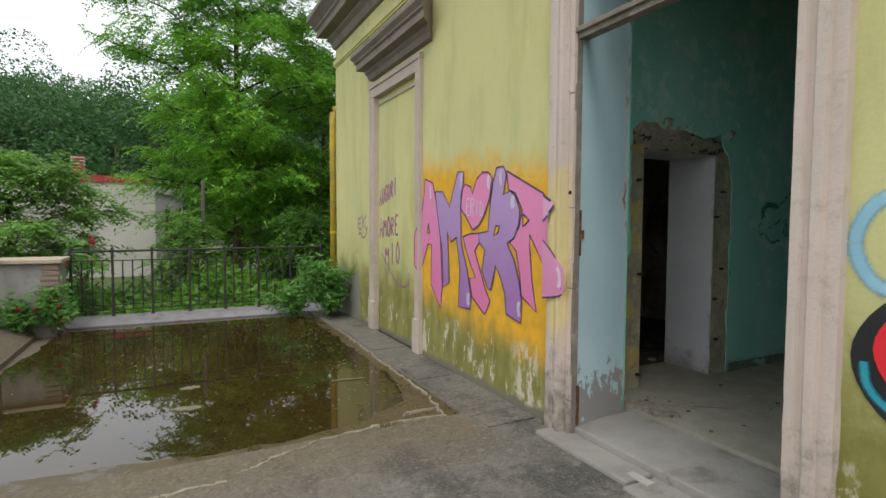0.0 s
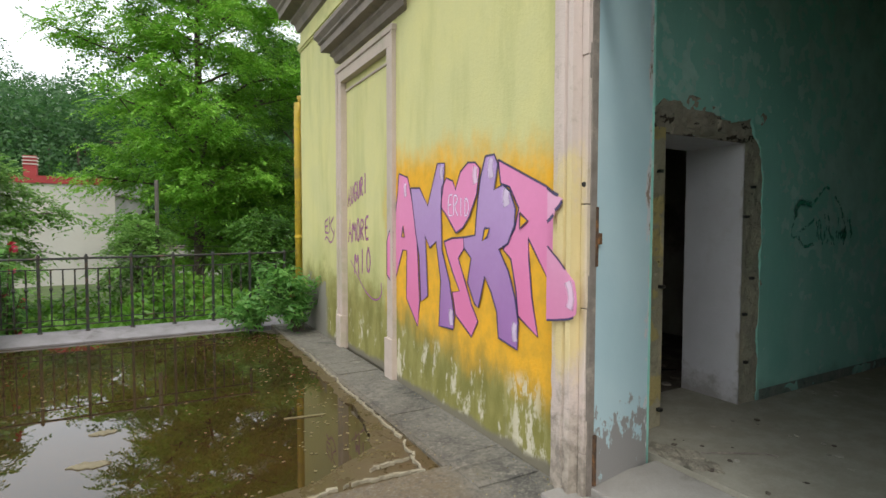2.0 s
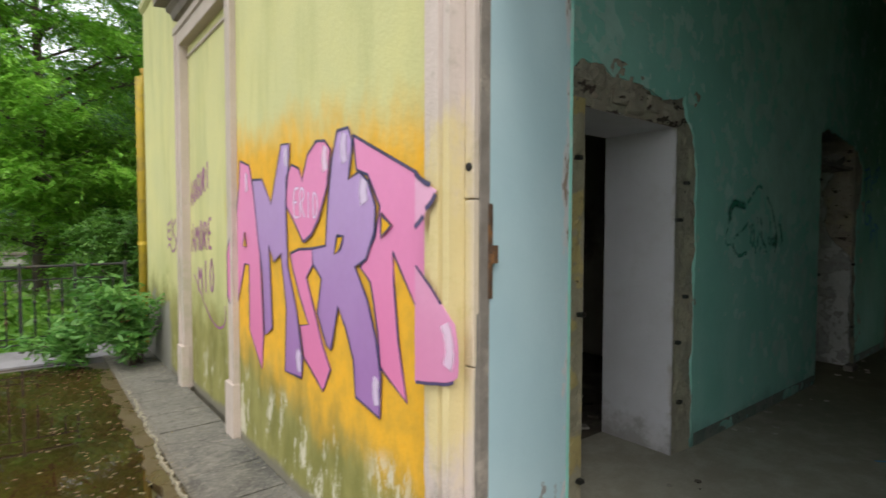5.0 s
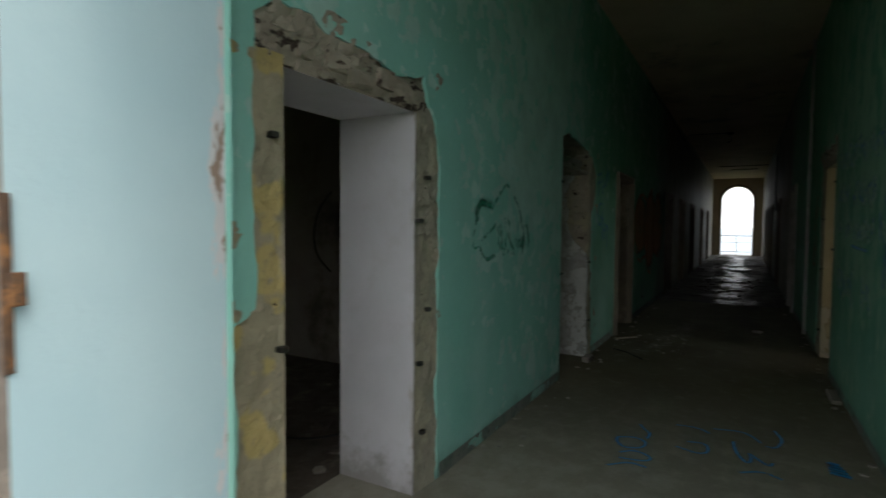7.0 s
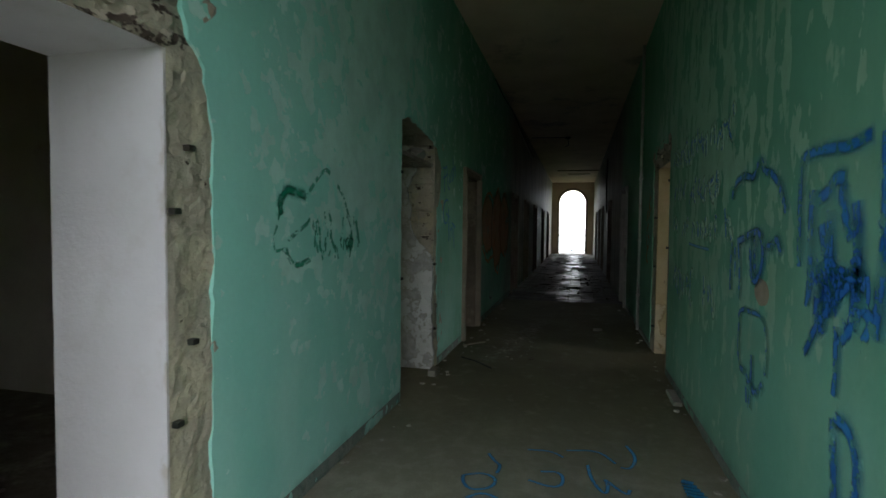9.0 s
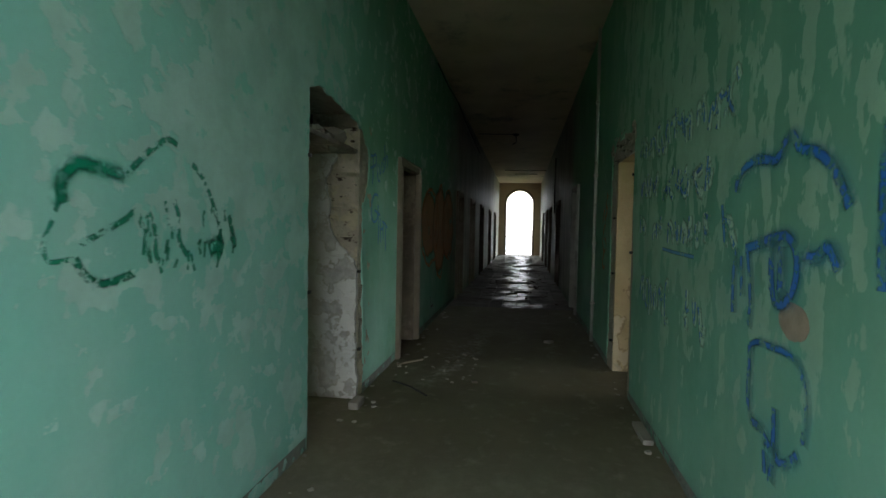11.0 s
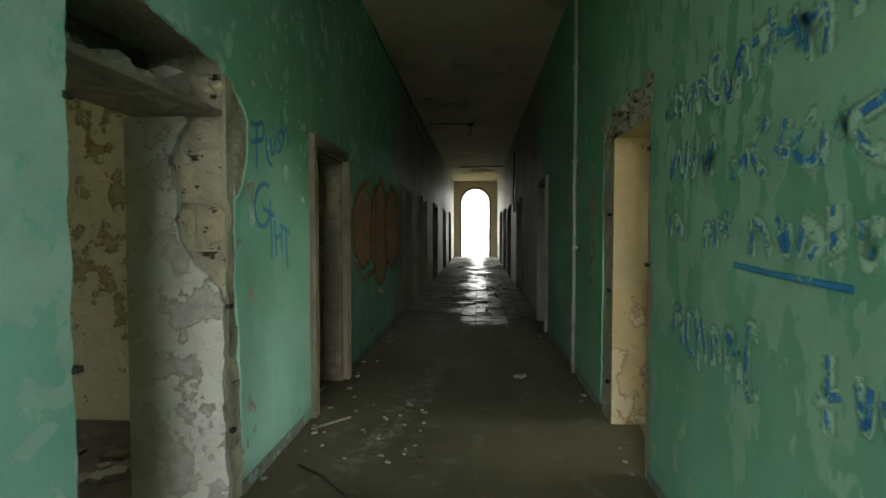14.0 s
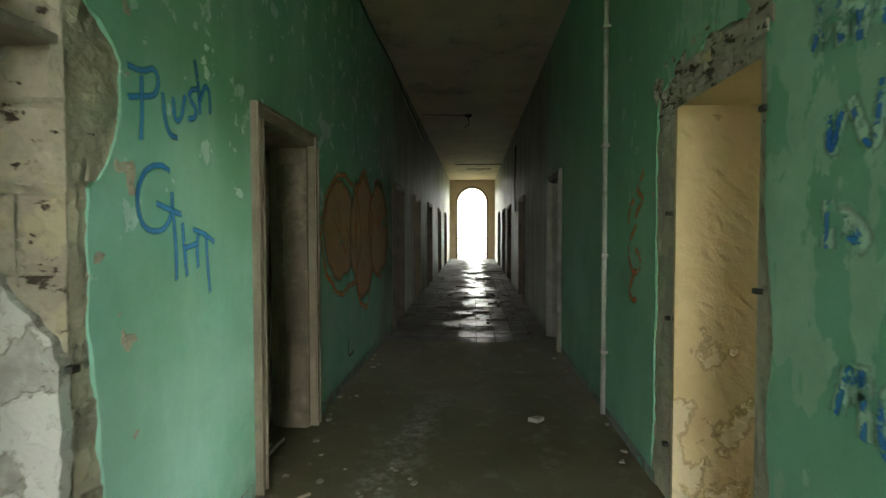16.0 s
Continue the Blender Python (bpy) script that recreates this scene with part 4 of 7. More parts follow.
# splayed pale blue reveal and its twin across
def reveal(y_out, y_in, sign):
    s = Shape()
    pts = [(F + 0.034, y_out), (FIN, y_in), (FIN, y_in + sign * 0.03), (F + 0.034, y_out + sign * 0.12)]
    return s.prism(pts, "z", DECK - 0.03, 3.3)


setting("reveal_1", reveal(3.235, 3.325, 1), BLUE_REVEAL, "pale blue painted reveal, flaking near the floor", "reveal")
setting("reveal_2", reveal(1.79, 1.70, -1), BLUE_REVEAL, "pale blue painted reveal, flaking near the floor", "reveal")
inner = Shape()
pierced(inner, "x", FIN, FIN + 0.02, RB, LB, -0.2, TOP, [(1.70, 3.325, -0.2, 3.3)])
setting("wall_entrance", inner, GREEN_LEFT, "green painted inner side of the entrance wall", "wall")
setting("threshold", Shape().box(F + 0.02, FIN + 0.06, 1.72, 3.30, -0.3, -0.03).box(F - 0.20, F + 0.02, 2.55, 3.40, -0.3, -0.075), SILL, "worn grey stone threshold slab", "threshold", bevel=0.012)
setting("step_edge", Shape().box(F - 0.24, F + 0.02, 0.9, 2.53, -0.3, -0.082), SILL, "cracked grey stone step in front of the door", "step", bevel=0.012)

# ---- corridor shell ----
setting("floor", Shape().box(FIN + 0.06, 13.3, R - 0.01, L + 0.01, -0.3, 0.0), SCREED, "dusty brown cement corridor floor", "floor")
pit = Shape()
for i in range(21):
    for j in range(19):
        x, y = 3.04 + 0.36 * i / 20, 2.92 + 0.54 * j / 18
        away = math.hypot((x - 3.15) / 0.14, (y - 3.20) / 0.22) + 0.5 * noise.noise((x * 8, y * 8, 1.0))
        bump = 0.4 + noise.noise((x * 13, y * 13, 2.0)) + 0.7 * noise.noise((x * 31, y * 31, 5.0))
        pit.v.append((x, y, 0.002 + 0.018 * max(0.0, bump) if away < 0.9 else -0.01))
for i in range(20):
    for j in range(18):
        a = i * 19 + j
        pit.f.append((a, a + 19, a + 20, a + 1))
setting("broken_screed", pit, RUBBLE, "crumbled patch of broken cement inside the entrance", "floor")
setting("floor_far", Shape().box(13.3, END + 0.4, R - 0.01, L + 0.01, -0.3, -0.012), DIRT, "dark bedding under the corridor tiles", "floor")
ceiling = Shape().box(FIN, END, RB, LB, TOP, TOP + 0.35)
setting("ceiling", ceiling, CEILING, "stained plaster corridor ceiling", "ceiling")

left_core, right_core = Shape(), Shape()
pierced(left_core, "y", L + 0.022, LB, FIN, END, -0.2, TOP, [(a, b, -0.2, h + (0.37 if i == 1 else 0)) for i, (a, b, h) in enumerate(LEFT_DOORS)])
pierced(right_core, "y", RB, R - 0.022, FIN, END, -0.2, TOP, [(a, b, -0.2, h) for a, b, h in RIGHT_DOORS])
wall_left = setting("wall_north", left_core, STONE, "stone corridor wall with broken door reveals", "wall")
wall_right = setting("wall_south", right_core, CREAM, "corridor wall with cream painted door reveals", "wall")


def broken(pts, rag, step=0.045):
    """A chain of jagged runs through the given points."""
    out = []
    for p, q in zip(pts, pts[1:]):
        out += jagged(p, q, step, rag, rng) if rag else [p]
    return out + [pts[-1]]


def skin(y, doors, thick, sign):
    """The painted plaster coat with broken edges round the doors; doors: (near edge upwards, head, far edge upwards, ragged)."""
    s = Shape()
    prev = [(FIN + 0.02, -0.1), (FIN + 0.02, TOP)]
    for near, head, far, rag in doors:
        near, head, far = broken(near, rag * 0.6), broken(head, rag), broken(far, rag * 0.6)
        s.prism(prev + [(near[-1][0], TOP)] + near[::-1], "y", y, y + thick * sign)
        s.prism(head + [(head[-1][0], TOP), (head[0][0], TOP)], "y", y, y + thick * sign)
        prev = [*far, (far[-1][0], TOP)]
    s.prism(prev + [(END, TOP), (END, -0.1)], "y", y, y + thick * sign)
    return s


def plain_hole(x0, x1, top):
    return ([(x0, -0.1), (x0, top)], [(x0, top), (x1, top)], [(x1, -0.1), (x1, top)], 0)


left_holes = [
    ([(3.235, -0.1), (3.225, 1.10), (3.315, 1.15), (3.315, 2.05)],
     [(3.315, 2.05), (3.316, 2.18), (3.42, 2.265), (3.60, 2.265), (3.68, 2.215), (4.0, 2.205), (4.24, 2.18), (4.45, 2.235), (4.475, 2.09)],
     [(4.585, -0.1), (4.60, 1.8), (4.56, 2.01), (4.475, 2.09)], 0.014),
    ([(6.88, -0.1), (6.88, 2.2)],
     [(6.88, 2.2), (6.882, 2.28), (7.04, 2.335), (7.27, 2.32), (7.55, 2.285), (7.88, 2.26), (8.0, 2.21), (8.14, 2.1)],
     [(8.08, -0.1), (8.06, 0.5), (8.03, 0.95), (8.0, 1.15), (8.02, 1.6), (8.11, 1.69), (8.18, 1.86), (8.185, 2.04), (8.14, 2.1)], 0.012),
] + [plain_hole(a - 0.06, b + 0.06, h + 0.06) for a, b, h in LEFT_DOORS[2:]]
right_holes = [
    ([(8.33, -0.1), (8.325, 0.6), (8.345, 0.88), (8.315, 1.05), (8.375, 1.5), (8.395, 2.1)],
     [(8.395, 2.1), (8.396, 2.23), (8.66, 2.305), (8.87, 2.335), (8.96, 2.295), (9.22, 2.285), (9.48, 2.215), (9.52, 2.1)],
     [(9.545, -0.1), (9.51, 1.0), (9.53, 1.8), (9.52, 2.1)], 0.012),
] + [plain_hole(a - 0.06, b + 0.06, h + 0.06) for a, b, h in RIGHT_DOORS[1:]]
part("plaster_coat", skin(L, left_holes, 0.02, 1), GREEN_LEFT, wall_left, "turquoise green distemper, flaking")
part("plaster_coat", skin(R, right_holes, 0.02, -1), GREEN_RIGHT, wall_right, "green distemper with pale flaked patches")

# broken bands where the plaster was torn off round the doors
def torn(name, y, sign, pieces, mat, parent, label):
    s = Shape()
    for u0, u1, z0, z1, d in pieces:
        rough_face(s, "y", y, u0, u1, z0, z1, 0.022, d, rng, sign)
    return part(name, s, mat, parent, label)


torn("torn_band", L + 0.009, -1, [(3.12, 3.46, -0.1, 2.07, 0.014)], MORTAR_YELLOW, wall_left, "torn yellowish mortar edge")
torn("torn_band", L + 0.009, -1, [(4.37, 4.67, -0.1, 2.07, 0.014)], MORTAR, wall_left, "torn grey mortar edge")
torn("torn_lintel", L + 0.016, -1, [(3.22, 4.65, 2.03, 2.33, 0.030)], LINTEL, wall_left, "broken rubble lintel with torn plaster")
torn("torn_band", L + 0.009, -1, [(7.94, 8.26, -0.1, 2.36, 0.016)], MORTAR, wall_left, "torn mortar edge")
torn("torn_band", R - 0.009, 1, [(8.28, 8.44, -0.1, 2.13, 0.012), (9.27, 9.6, -0.1, 2.13, 0.014)], MORTAR, wall_right, "torn mortar edge")
torn("torn_lintel", R - 0.006, 1, [(8.33, 9.58, 2.09, 2.38, 0.030)], LINTEL, wall_right, "broken rubble lintel")

# reveal linings
lin = Shape().box(4.372, 4.384, L + 0.02, LB, -0.05, 2.045).box(3.44, 4.38, L + 0.03, LB, 2.035, 2.049)
part("reveal_lining", lin, WHITE_WALL, wall_left, "white painted door reveal")
lin = Shape()
edge = broken([(L + 0.015, -0.05), (L + 0.015, 1.03), (L + 0.04, 1.15), (L + 0.16, 1.26), (L + 0.23, 1.38), (L + 0.26, 1.5), (L + 0.25, 1.64), (L + 0.29, 1.78), (L + 0.24, 1.92), (L + 0.19, 1.98), (L + 0.20, 2.01)], 0.011, 0.03)
lin.prism(edge + [(LB, 2.01), (LB, -0.05)], "x", 7.895, 7.94)
part("reveal_lining", lin, PATCHY, wall_left, "patchy white plaster with a broken edge on the reveal")
lin = Shape()
rough_face(lin, "x", 7.955, L + 0.015, LB, -0.05, 2.34, 0.035, 0.012, rng, -1)
part("bare_stone", lin, STONE, wall_left, "bare rubble stone where plaster fell off")
lin = Shape()
rough_face(lin, "x", 9.272, RB, R - 0.02, -0.05, 2.11, 0.04, 0.006, rng, -1)
part("reveal_lining", lin, CREAM, wall_right, "cracked cream door reveal")

# end wall with its arched way out
arch = Shape()
AY, AR, SPRING = 2.49, 0.70, 2.80
ring = [(AY + AR * math.cos(math.pi * k / 24), SPRING + AR * math.sin(math.pi * k / 24)) for k in range(25)]
arch.box(END, END + 0.45, RB, AY - AR, -0.3, TOP).box(END, END + 0.45, AY + AR, LB, -0.3, TOP)
for (y0, z0), (y1, z1) in zip(ring, ring[1:]):
    arch.prism([(y1, z1), (y0, z0), (y0, TOP), (y1, TOP)], "x", END, END + 0.45)
setting("wall_end", arch, END_CREAM, "cream end wall with a tall round-arched opening", "wall")
band = Shape()
outer = [(AY + (AR + 0.11) * math.cos(math.pi * k / 24), SPRING + (AR + 0.11) * math.sin(math.pi * k / 24)) for k in range(25)]
for i in range(24):
    band.prism([ring[i], ring[i + 1], outer[i + 1], outer[i]], "x", END - 0.03, END + 0.01)
band.box(END - 0.03, END + 0.01, AY - AR - 0.11, AY - AR, 0, SPRING).box(END - 0.03, END + 0.01, AY + AR, AY + AR + 0.11, 0, SPRING)
setting("trim_3", band, FRAME_WOOD, "moulded surround of the arch", "moulding")

# ---- rooms beside the corridor, closed and lit by added windows out of view ----
rooms = Shape()
LEFT_PARTS = [6.30, 9.12, 12.6, 16.2, 19.2, 22.8, 26.8]
RIGHT_PARTS = [7.4, 11.0, 15.4, 19.8, 23.2, 26.4]
for x in LEFT_PARTS:
    rooms.box(x, x + 0.14, LB, CORNER - 0.4, -0.2, TOP)
for x in RIGHT_PARTS:
    rooms.box(x, x + 0.14, SOUTH + 0.4, RB, -0.2, TOP)
setting("wall_partition", rooms, PEELED, "peeling cream plaster partition walls of the side rooms", "wall")
north, south = Shape(), Shape()
lw = [FIN] + LEFT_PARTS + [END]
rw = [FIN] + RIGHT_PARTS + [END]
# unseen window openings, sized for the light they let into rooms and corridor
pierced(north, "y", CORNER - 0.4, CORNER, FIN, END + 0.45, -1.3, 4.3, [((a + b) / 2 - 0.95, (a + b) / 2 + 0.95, 0.5, 3.2) for a, b in list(zip(lw, lw[1:]))[1:2]] + [(4.2, 5.0, 1.2, 2.4)] + [((a + b) / 2 - 0.4, (a + b) / 2 + 0.4, 1.0, 2.4) for a, b in list(zip(lw, lw[1:]))[2:]])
pierced(south, "y", SOUTH, SOUTH + 0.4, FIN, END + 0.45, -1.3, 4.3, [((a + b) / 2 - 0.95, (a + b) / 2 + 0.95, 0.5, 3.2) for a, b in list(zip(rw, rw[1:]))[:2]] + [((a + b) / 2 - 0.4, (a + b) / 2 + 0.4, 1.0, 2.4) for a, b in list(zip(rw, rw[1:]))[2:]])
setting("wall_outer_north", north, FACADE, "yellow outer wall with added unseen window openings", "wall")
setting("wall_outer_south", south, FACADE, "yellow outer wall with added unseen window openings", "wall")
east = Shape()
pierced(east, "x", END, END + 0.45, SOUTH, RB, -1.3, 4.3, [])
pierced(east, "x", END, END + 0.45, LB, CORNER, -1.3, 4.3, [])
setting("wall_east", east, FACADE, "yellow outer wall", "wall")
setting("floor_rooms", Shape().box(FIN, END, LB, CORNER - 0.4, -0.3, -0.01).box(FIN, END, SOUTH + 0.4, RB, -0.3, -0.01), DIRT, "dirt and rubble strewn floor of the side rooms", "floor")
setting("ceiling_rooms", Shape().box(FIN, END, LB, CORNER - 0.4, TOP, TOP + 0.35).box(FIN, END, SOUTH + 0.4, RB, TOP, TOP + 0.35), CEILING, "stained plaster room ceilings", "ceiling")
setting("wall_room_lining", Shape().box(FIN, FIN + 0.03, LB, CORNER - 0.4, -0.2, TOP).box(6.27, 6.3, LB, CORNER - 0.4, -0.2, TOP), ROOM, "dim grey brown room plaster", "wall")

# crumbled plaster along the foot of the walls
foot_l, foot_r = Shape(), Shape()
for a, b in ((4.62, 6.86), (8.04, 9.2), (10.4, 14.2)):
    rough_face(foot_l, "y", L - 0.002, a, b, -0.02, 0.085, 0.03, 0.012, rng, -1)
for a, b in ((3.0, 8.36), (9.48, 12.75)):
    rough_face(foot_r, "y", R + 0.002, a, b, -0.02, 0.07, 0.03, 0.010, rng, 1)
FOOT = rubble("crumbled_wall_foot", (0.13, 0.17, 0.14), (0.20, 0.21, 0.18), (0.09, 0.12, 0.11))
setting("baseboard_1", foot_l, FOOT, "crumbled grey green plaster where a skirting was", "skirting")
setting("baseboard_2", foot_r, FOOT, "crumbled grey green plaster where a skirting was", "skirting")

slab = Shape().box(-0.215, 0.215, -0.212, 0.212, -0.01, 0.0).mesh("paving_slab", TERRACE, bevel=0.006)
pavement = [o for o in scene.objects if o.name == "pavement"][0]
for k in range(13):
    ob = new("paving_slab", slab)
    ob.parent, ob.location = pavement, (2.19, 3.85 + 0.43 * k, DECK + 0.012 + rng.uniform(-0.002, 0.003))
    ob.rotation_euler = (rng.uniform(-0.008, 0.008), rng.uniform(-0.008, 0.008), rng.uniform(-0.01, 0.01))

setting("threshold_doors", Shape().box(FIN, END, L + 0.01, LB, -0.3, -0.004).box(FIN, END, RB, R - 0.01, -0.3, -0.004), SCREED, "dusty cement in the doorways", "threshold")
# ---- graffiti on the facade ----
def on_facade(x):
    return lambda u, v: (x, u, v)


def polygon(text):
    return [tuple(float(c) for c in p.split(",")) for p in text.split()]


def outlined(name, text, mat, label, x, parent, width=0.0135):
    pts = polygon(text)
    s = Shape()
    s.prism(pts, "x", x, x + 0.003)
    letter = part(name, s, mat, parent, label)
    part("outline", ribbon(Shape(), pts + pts[:1], width, on_facade(x - 0.002)), OUTLINE, letter, "dark blue sprayed outline")
    return letter


XT_FOOT = F - 0.095
mural = thing("graffiti_mural", "pink and violet sprayed lettering outlined in dark blue on the facade", "graffiti")
X = F - 0.004
outlined("letter", "5.71,1.88 5.52,1.83 5.39,1.53 5.33,1.27 5.28,.73 5.32,.51 5.55,.73 5.54,1.17 5.63,1.17 5.8,.88 5.98,.89 5.98,1.05 5.86,1.3 5.74,1.69", LETTER_PINK, "pink spiky letter", X, mural)
outlined("letter", "5.45,1.73 5.27,1.72 5.12,1.56 4.95,1.9 4.83,1.89 4.85,1.72 4.89,1.56 4.87,1.2 4.75,.96 4.67,.69 4.69,.59 4.92,.58 4.89,.95 4.97,1.27 5.08,1.21 5.17,1.31 5.15,1.18 5.12,.8 5.25,.74 5.28,1.14 5.34,1.31", LETTER_PURPLE, "violet spiky letter", X - 0.004, mural)
heart = outlined("heart", "4.65,1.34 4.78,1.46 4.88,1.54 4.88,1.7 4.8,1.77 4.7,1.74 4.66,1.67 4.59,1.8 4.48,1.86 4.38,1.85 4.32,1.8 4.36,1.62 4.46,1.46 4.55,1.38", LETTER_PINK, "pink heart as the dot", X - 0.004, mural)
outlined("letter", "4.84,1.27 4.72,1.3 4.54,1.31 4.53,1.23 4.62,1.15 4.52,.98 4.43,.82 4.34,.71 4.43,.58 4.66,.71 4.71,.88 4.6,.9 4.71,1.04 4.8,1.18", LETTER_PINK, "pink spiky letter", X, mural)
outlined("letter", "4.1,1.84 3.6,1.63 3.515,1.46 3.515,1.0 3.77,1.32 3.76,1.18 3.73,.96 3.67,.72 3.87,.82 3.89,.97 3.95,1.18 4.04,1.24 3.91,1.38 3.87,1.51 3.97,1.65 4.07,1.68", LETTER_PINK, "pink spiky letter", X, mural)
outlined("letter", "4.25,1.88 4.14,1.88 4.1,1.81 4.14,1.64 4.04,1.67 3.96,1.62 3.9,1.51 3.91,1.4 3.98,1.28 4.08,1.24 3.97,1.1 3.9,.94 3.86,.78 3.87,.6 4.08,.64 4.1,.81 4.17,.94 4.25,1.04 4.33,.81 4.38,.83 4.48,.98 4.43,1.16 4.53,1.23 4.54,1.31 4.38,1.33 4.35,1.55 4.31,1.74", LETTER_PURPLE, "violet spiky letter", X - 0.004, mural)
part("highlight", ribbon(Shape(), smoothed([(3.30, 0.95), (3.285, 1.0), (3.295, 1.06), (3.315, 1.1)]), 0.045, on_facade(XT_FOOT)), GLOW, mural, "white sprayed highlight")
for text in ("5.61,1.39 5.58,1.29 5.64,1.29", "4.25,1.38 4.19,1.38 4.22,1.32 4.28,1.29", "3.85,1.48 3.77,1.43 3.85,1.38"):
    outlined("counter", text, spray("orange_spray", (0.80, 0.41, 0.008), (0.70, 0.38, 0.012)), "orange gap in a letter", X - 0.007, mural, 0.016)
XT = F - 0.089
PALE_PINK = shaded_spray("pale_pink_spray", (0.66, 0.24, 0.42), (0.78, 0.42, 0.60), 0.8, 1.7)
FOOT_EDGE = "3.495,1.28 3.44,1.24 3.38,1.20 3.33,1.15 3.27,1.10 3.255,1.04 3.25,.98 3.255,.93 3.29,.90 3.36,.885 3.495,.86"
foot = part("letter_foot", Shape().prism(polygon(FOOT_EDGE), "x", XT, XT + 0.003), PALE_PINK, mural, "pale pink letter foot running over the stone jamb")
part("outline", ribbon(Shape(), smoothed(polygon("3.27,.91 3.31,.893 3.36,.885 3.42,.872 3.49,.862")), 0.011, on_facade(XT - 0.002)), OUTLINE, foot, "chipped dark outline")
part("outline", ribbon(Shape(), smoothed(polygon("3.49,1.285 3.44,1.245 3.39,1.21 3.34,1.16")), 0.010, on_facade(XT - 0.002)), OUTLINE, foot, "chipped dark outline")
tip = part("letter_tip", Shape().prism(polygon("3.495,1.61 3.45,1.58 3.40,1.56 3.37,1.545 3.40,1.51 3.43,1.49 3.44,1.45 3.495,1.42"), "x", XT, XT + 0.003), PALE_PINK, mural, "chipped pale pink letter tip on the stone jamb")
for st in ("3.495,1.615 3.45,1.585 3.40,1.565", "3.37,1.535 3.40,1.50 3.43,1.485", "3.44,1.46 3.47,1.435 3.495,1.42"):
    part("outline", ribbon(Shape(), smoothed(polygon(st)), 0.018, on_facade(XT - 0.002)), OUTLINE, tip, "chipped dark outline")
outlined("letter_lobe", "5.79,1.40 5.84,1.37 5.90,1.30 5.935,1.24 5.935,.92 5.87,.875 5.79,.87", LETTER_PINK, "pink letter lobe running over the stone surround", F - 0.034, mural)
for y, z, w, h in ((4.18, 1.79, 0.03, 0.09), (4.0, 1.58, 0.035, 0.07), (4.38, 1.76, 0.03, 0.08), (4.72, 0.68, 0.03, 0.08), (3.9, 0.71, 0.025, 0.08), (5.56, 1.72, 0.025, 0.08), (4.88, 1.82, 0.025, 0.07)):
    part("highlight", ribbon(Shape(), smoothed([(y - 0.012, z - 0.75 * h), (y, z - 0.3 * h), (y + 0.004, z + 0.3 * h), (y - 0.012, z + 0.75 * h)]), w * 1.9, on_facade(X - 0.008)), GLOW, mural, "white sprayed highlight")
part("signature", written(Shape(), "ERID", 4.77, 1.47, -0.062, 0.15, -0.022, 0.013, on_facade(X - 0.008), rng=random.Random(2)), SHINE, heart, "thin white writing")

note = thing("sprayed_message", "thin purple handwritten spray message on the blind window", "graffiti")
lay = on_facade(F + 0.042)
hand = random.Random(4)


def letters(parent, text, u, v, w, h, gap, width, on, drop, mat=None):
    for i, ch in enumerate(text):
        part("letter", written(Shape(), ch, u + i * (w + gap), v - drop * i, w, h, 0, width, on, rng=hand), mat or TAG_PURPLE, parent)


letters(note, "AUGURI", 7.30, 1.62, -0.082, 0.23, -0.025, 0.027, lay, -0.026)
letters(note, "AMORE", 7.29, 1.19, -0.105, 0.25, -0.035, 0.027, lay, -0.012)
letters(note, "MIO", 7.08, 0.82, -0.14, 0.30, -0.05, 0.027, lay, -0.03)
part("flourish", ribbon(Shape(), smoothed([(7.22, 0.98), (6.98, 0.82), (6.75, 0.66), (6.45, 0.58), (6.25, 0.66), (6.27, 0.8)], 3), 0.016, lay), TAG_PURPLE, note)
tag = thing("sprayed_tag", "small purple sprayed tag on the yellow wall", "graffiti")
for st in ("8.10,1.46 8.10,1.30|7.96,1.48 8.10,1.44|7.98,1.39 8.10,1.37|7.94,1.29 8.10,1.30", "7.90,1.52 7.90,1.30|7.72,1.50 7.90,1.40 7.70,1.27", "8.12,1.20 8.02,1.26 7.90,1.16 7.76,1.20 7.68,1.34"):
    for one in st.split("|"):
        part("letter", ribbon(Shape(), smoothed(polygon(one)), 0.022, on_facade(F - 0.004)), TAG_PURPLE, tag)

figure = thing("sprayed_figure", "red and black rounded sprayed shape with a pale blue loop", "graffiti")
def disc(y, z, a, b, n=28):
    return [(y + a * math.cos(2 * math.pi * k / n), z + b * math.sin(2 * math.pi * k / n) * (1 - 0.1 * math.cos(4 * math.pi * k / n))) for k in range(n)]
part("black_outline", Shape().prism(disc(1.27, 0.88, 0.27, 0.27), "x", F - 0.006, F - 0.003), SPRAY_BLACK, figure)
part("red_fill", Shape().prism(disc(1.25, 0.92, 0.21, 0.20), "x", F - 0.010, F - 0.007), SPRAY_RED, figure)
part("teal_curve", ribbon(Shape(), smoothed([(1.49, 0.86), (1.48, 0.76), (1.41, 0.69), (1.30, 0.66)], 3), 0.03, on_facade(F - 0.009)), SPRAY_TEAL, figure)
part("blue_loop", ribbon(Shape(), disc(1.41, 1.34, 0.13, 0.17) + disc(1.41, 1.34, 0.13, 0.17)[:1], 0.055, on_facade(F - 0.005)), SPRAY_SKY, figure)

# ---- graffiti in the corridor ----
def on_left(u, v):
    return (u, L - 0.004, v)


def on_right(u, v):
    return (u, R + 0.004, v)


def on_floor(u, v):
    return (u, v, 0.005)


HAZES, COATS = iter(range(999)), iter(range(9999))


def coat(lay, x=0.0, y=0.0, z=0.0):
    """Lays each stroke in a thin coat over the one before."""
    k = next(COATS)
    return lambda u, v: tuple(a + d * k for a, d in zip(lay(u, v), (x, y, z)))


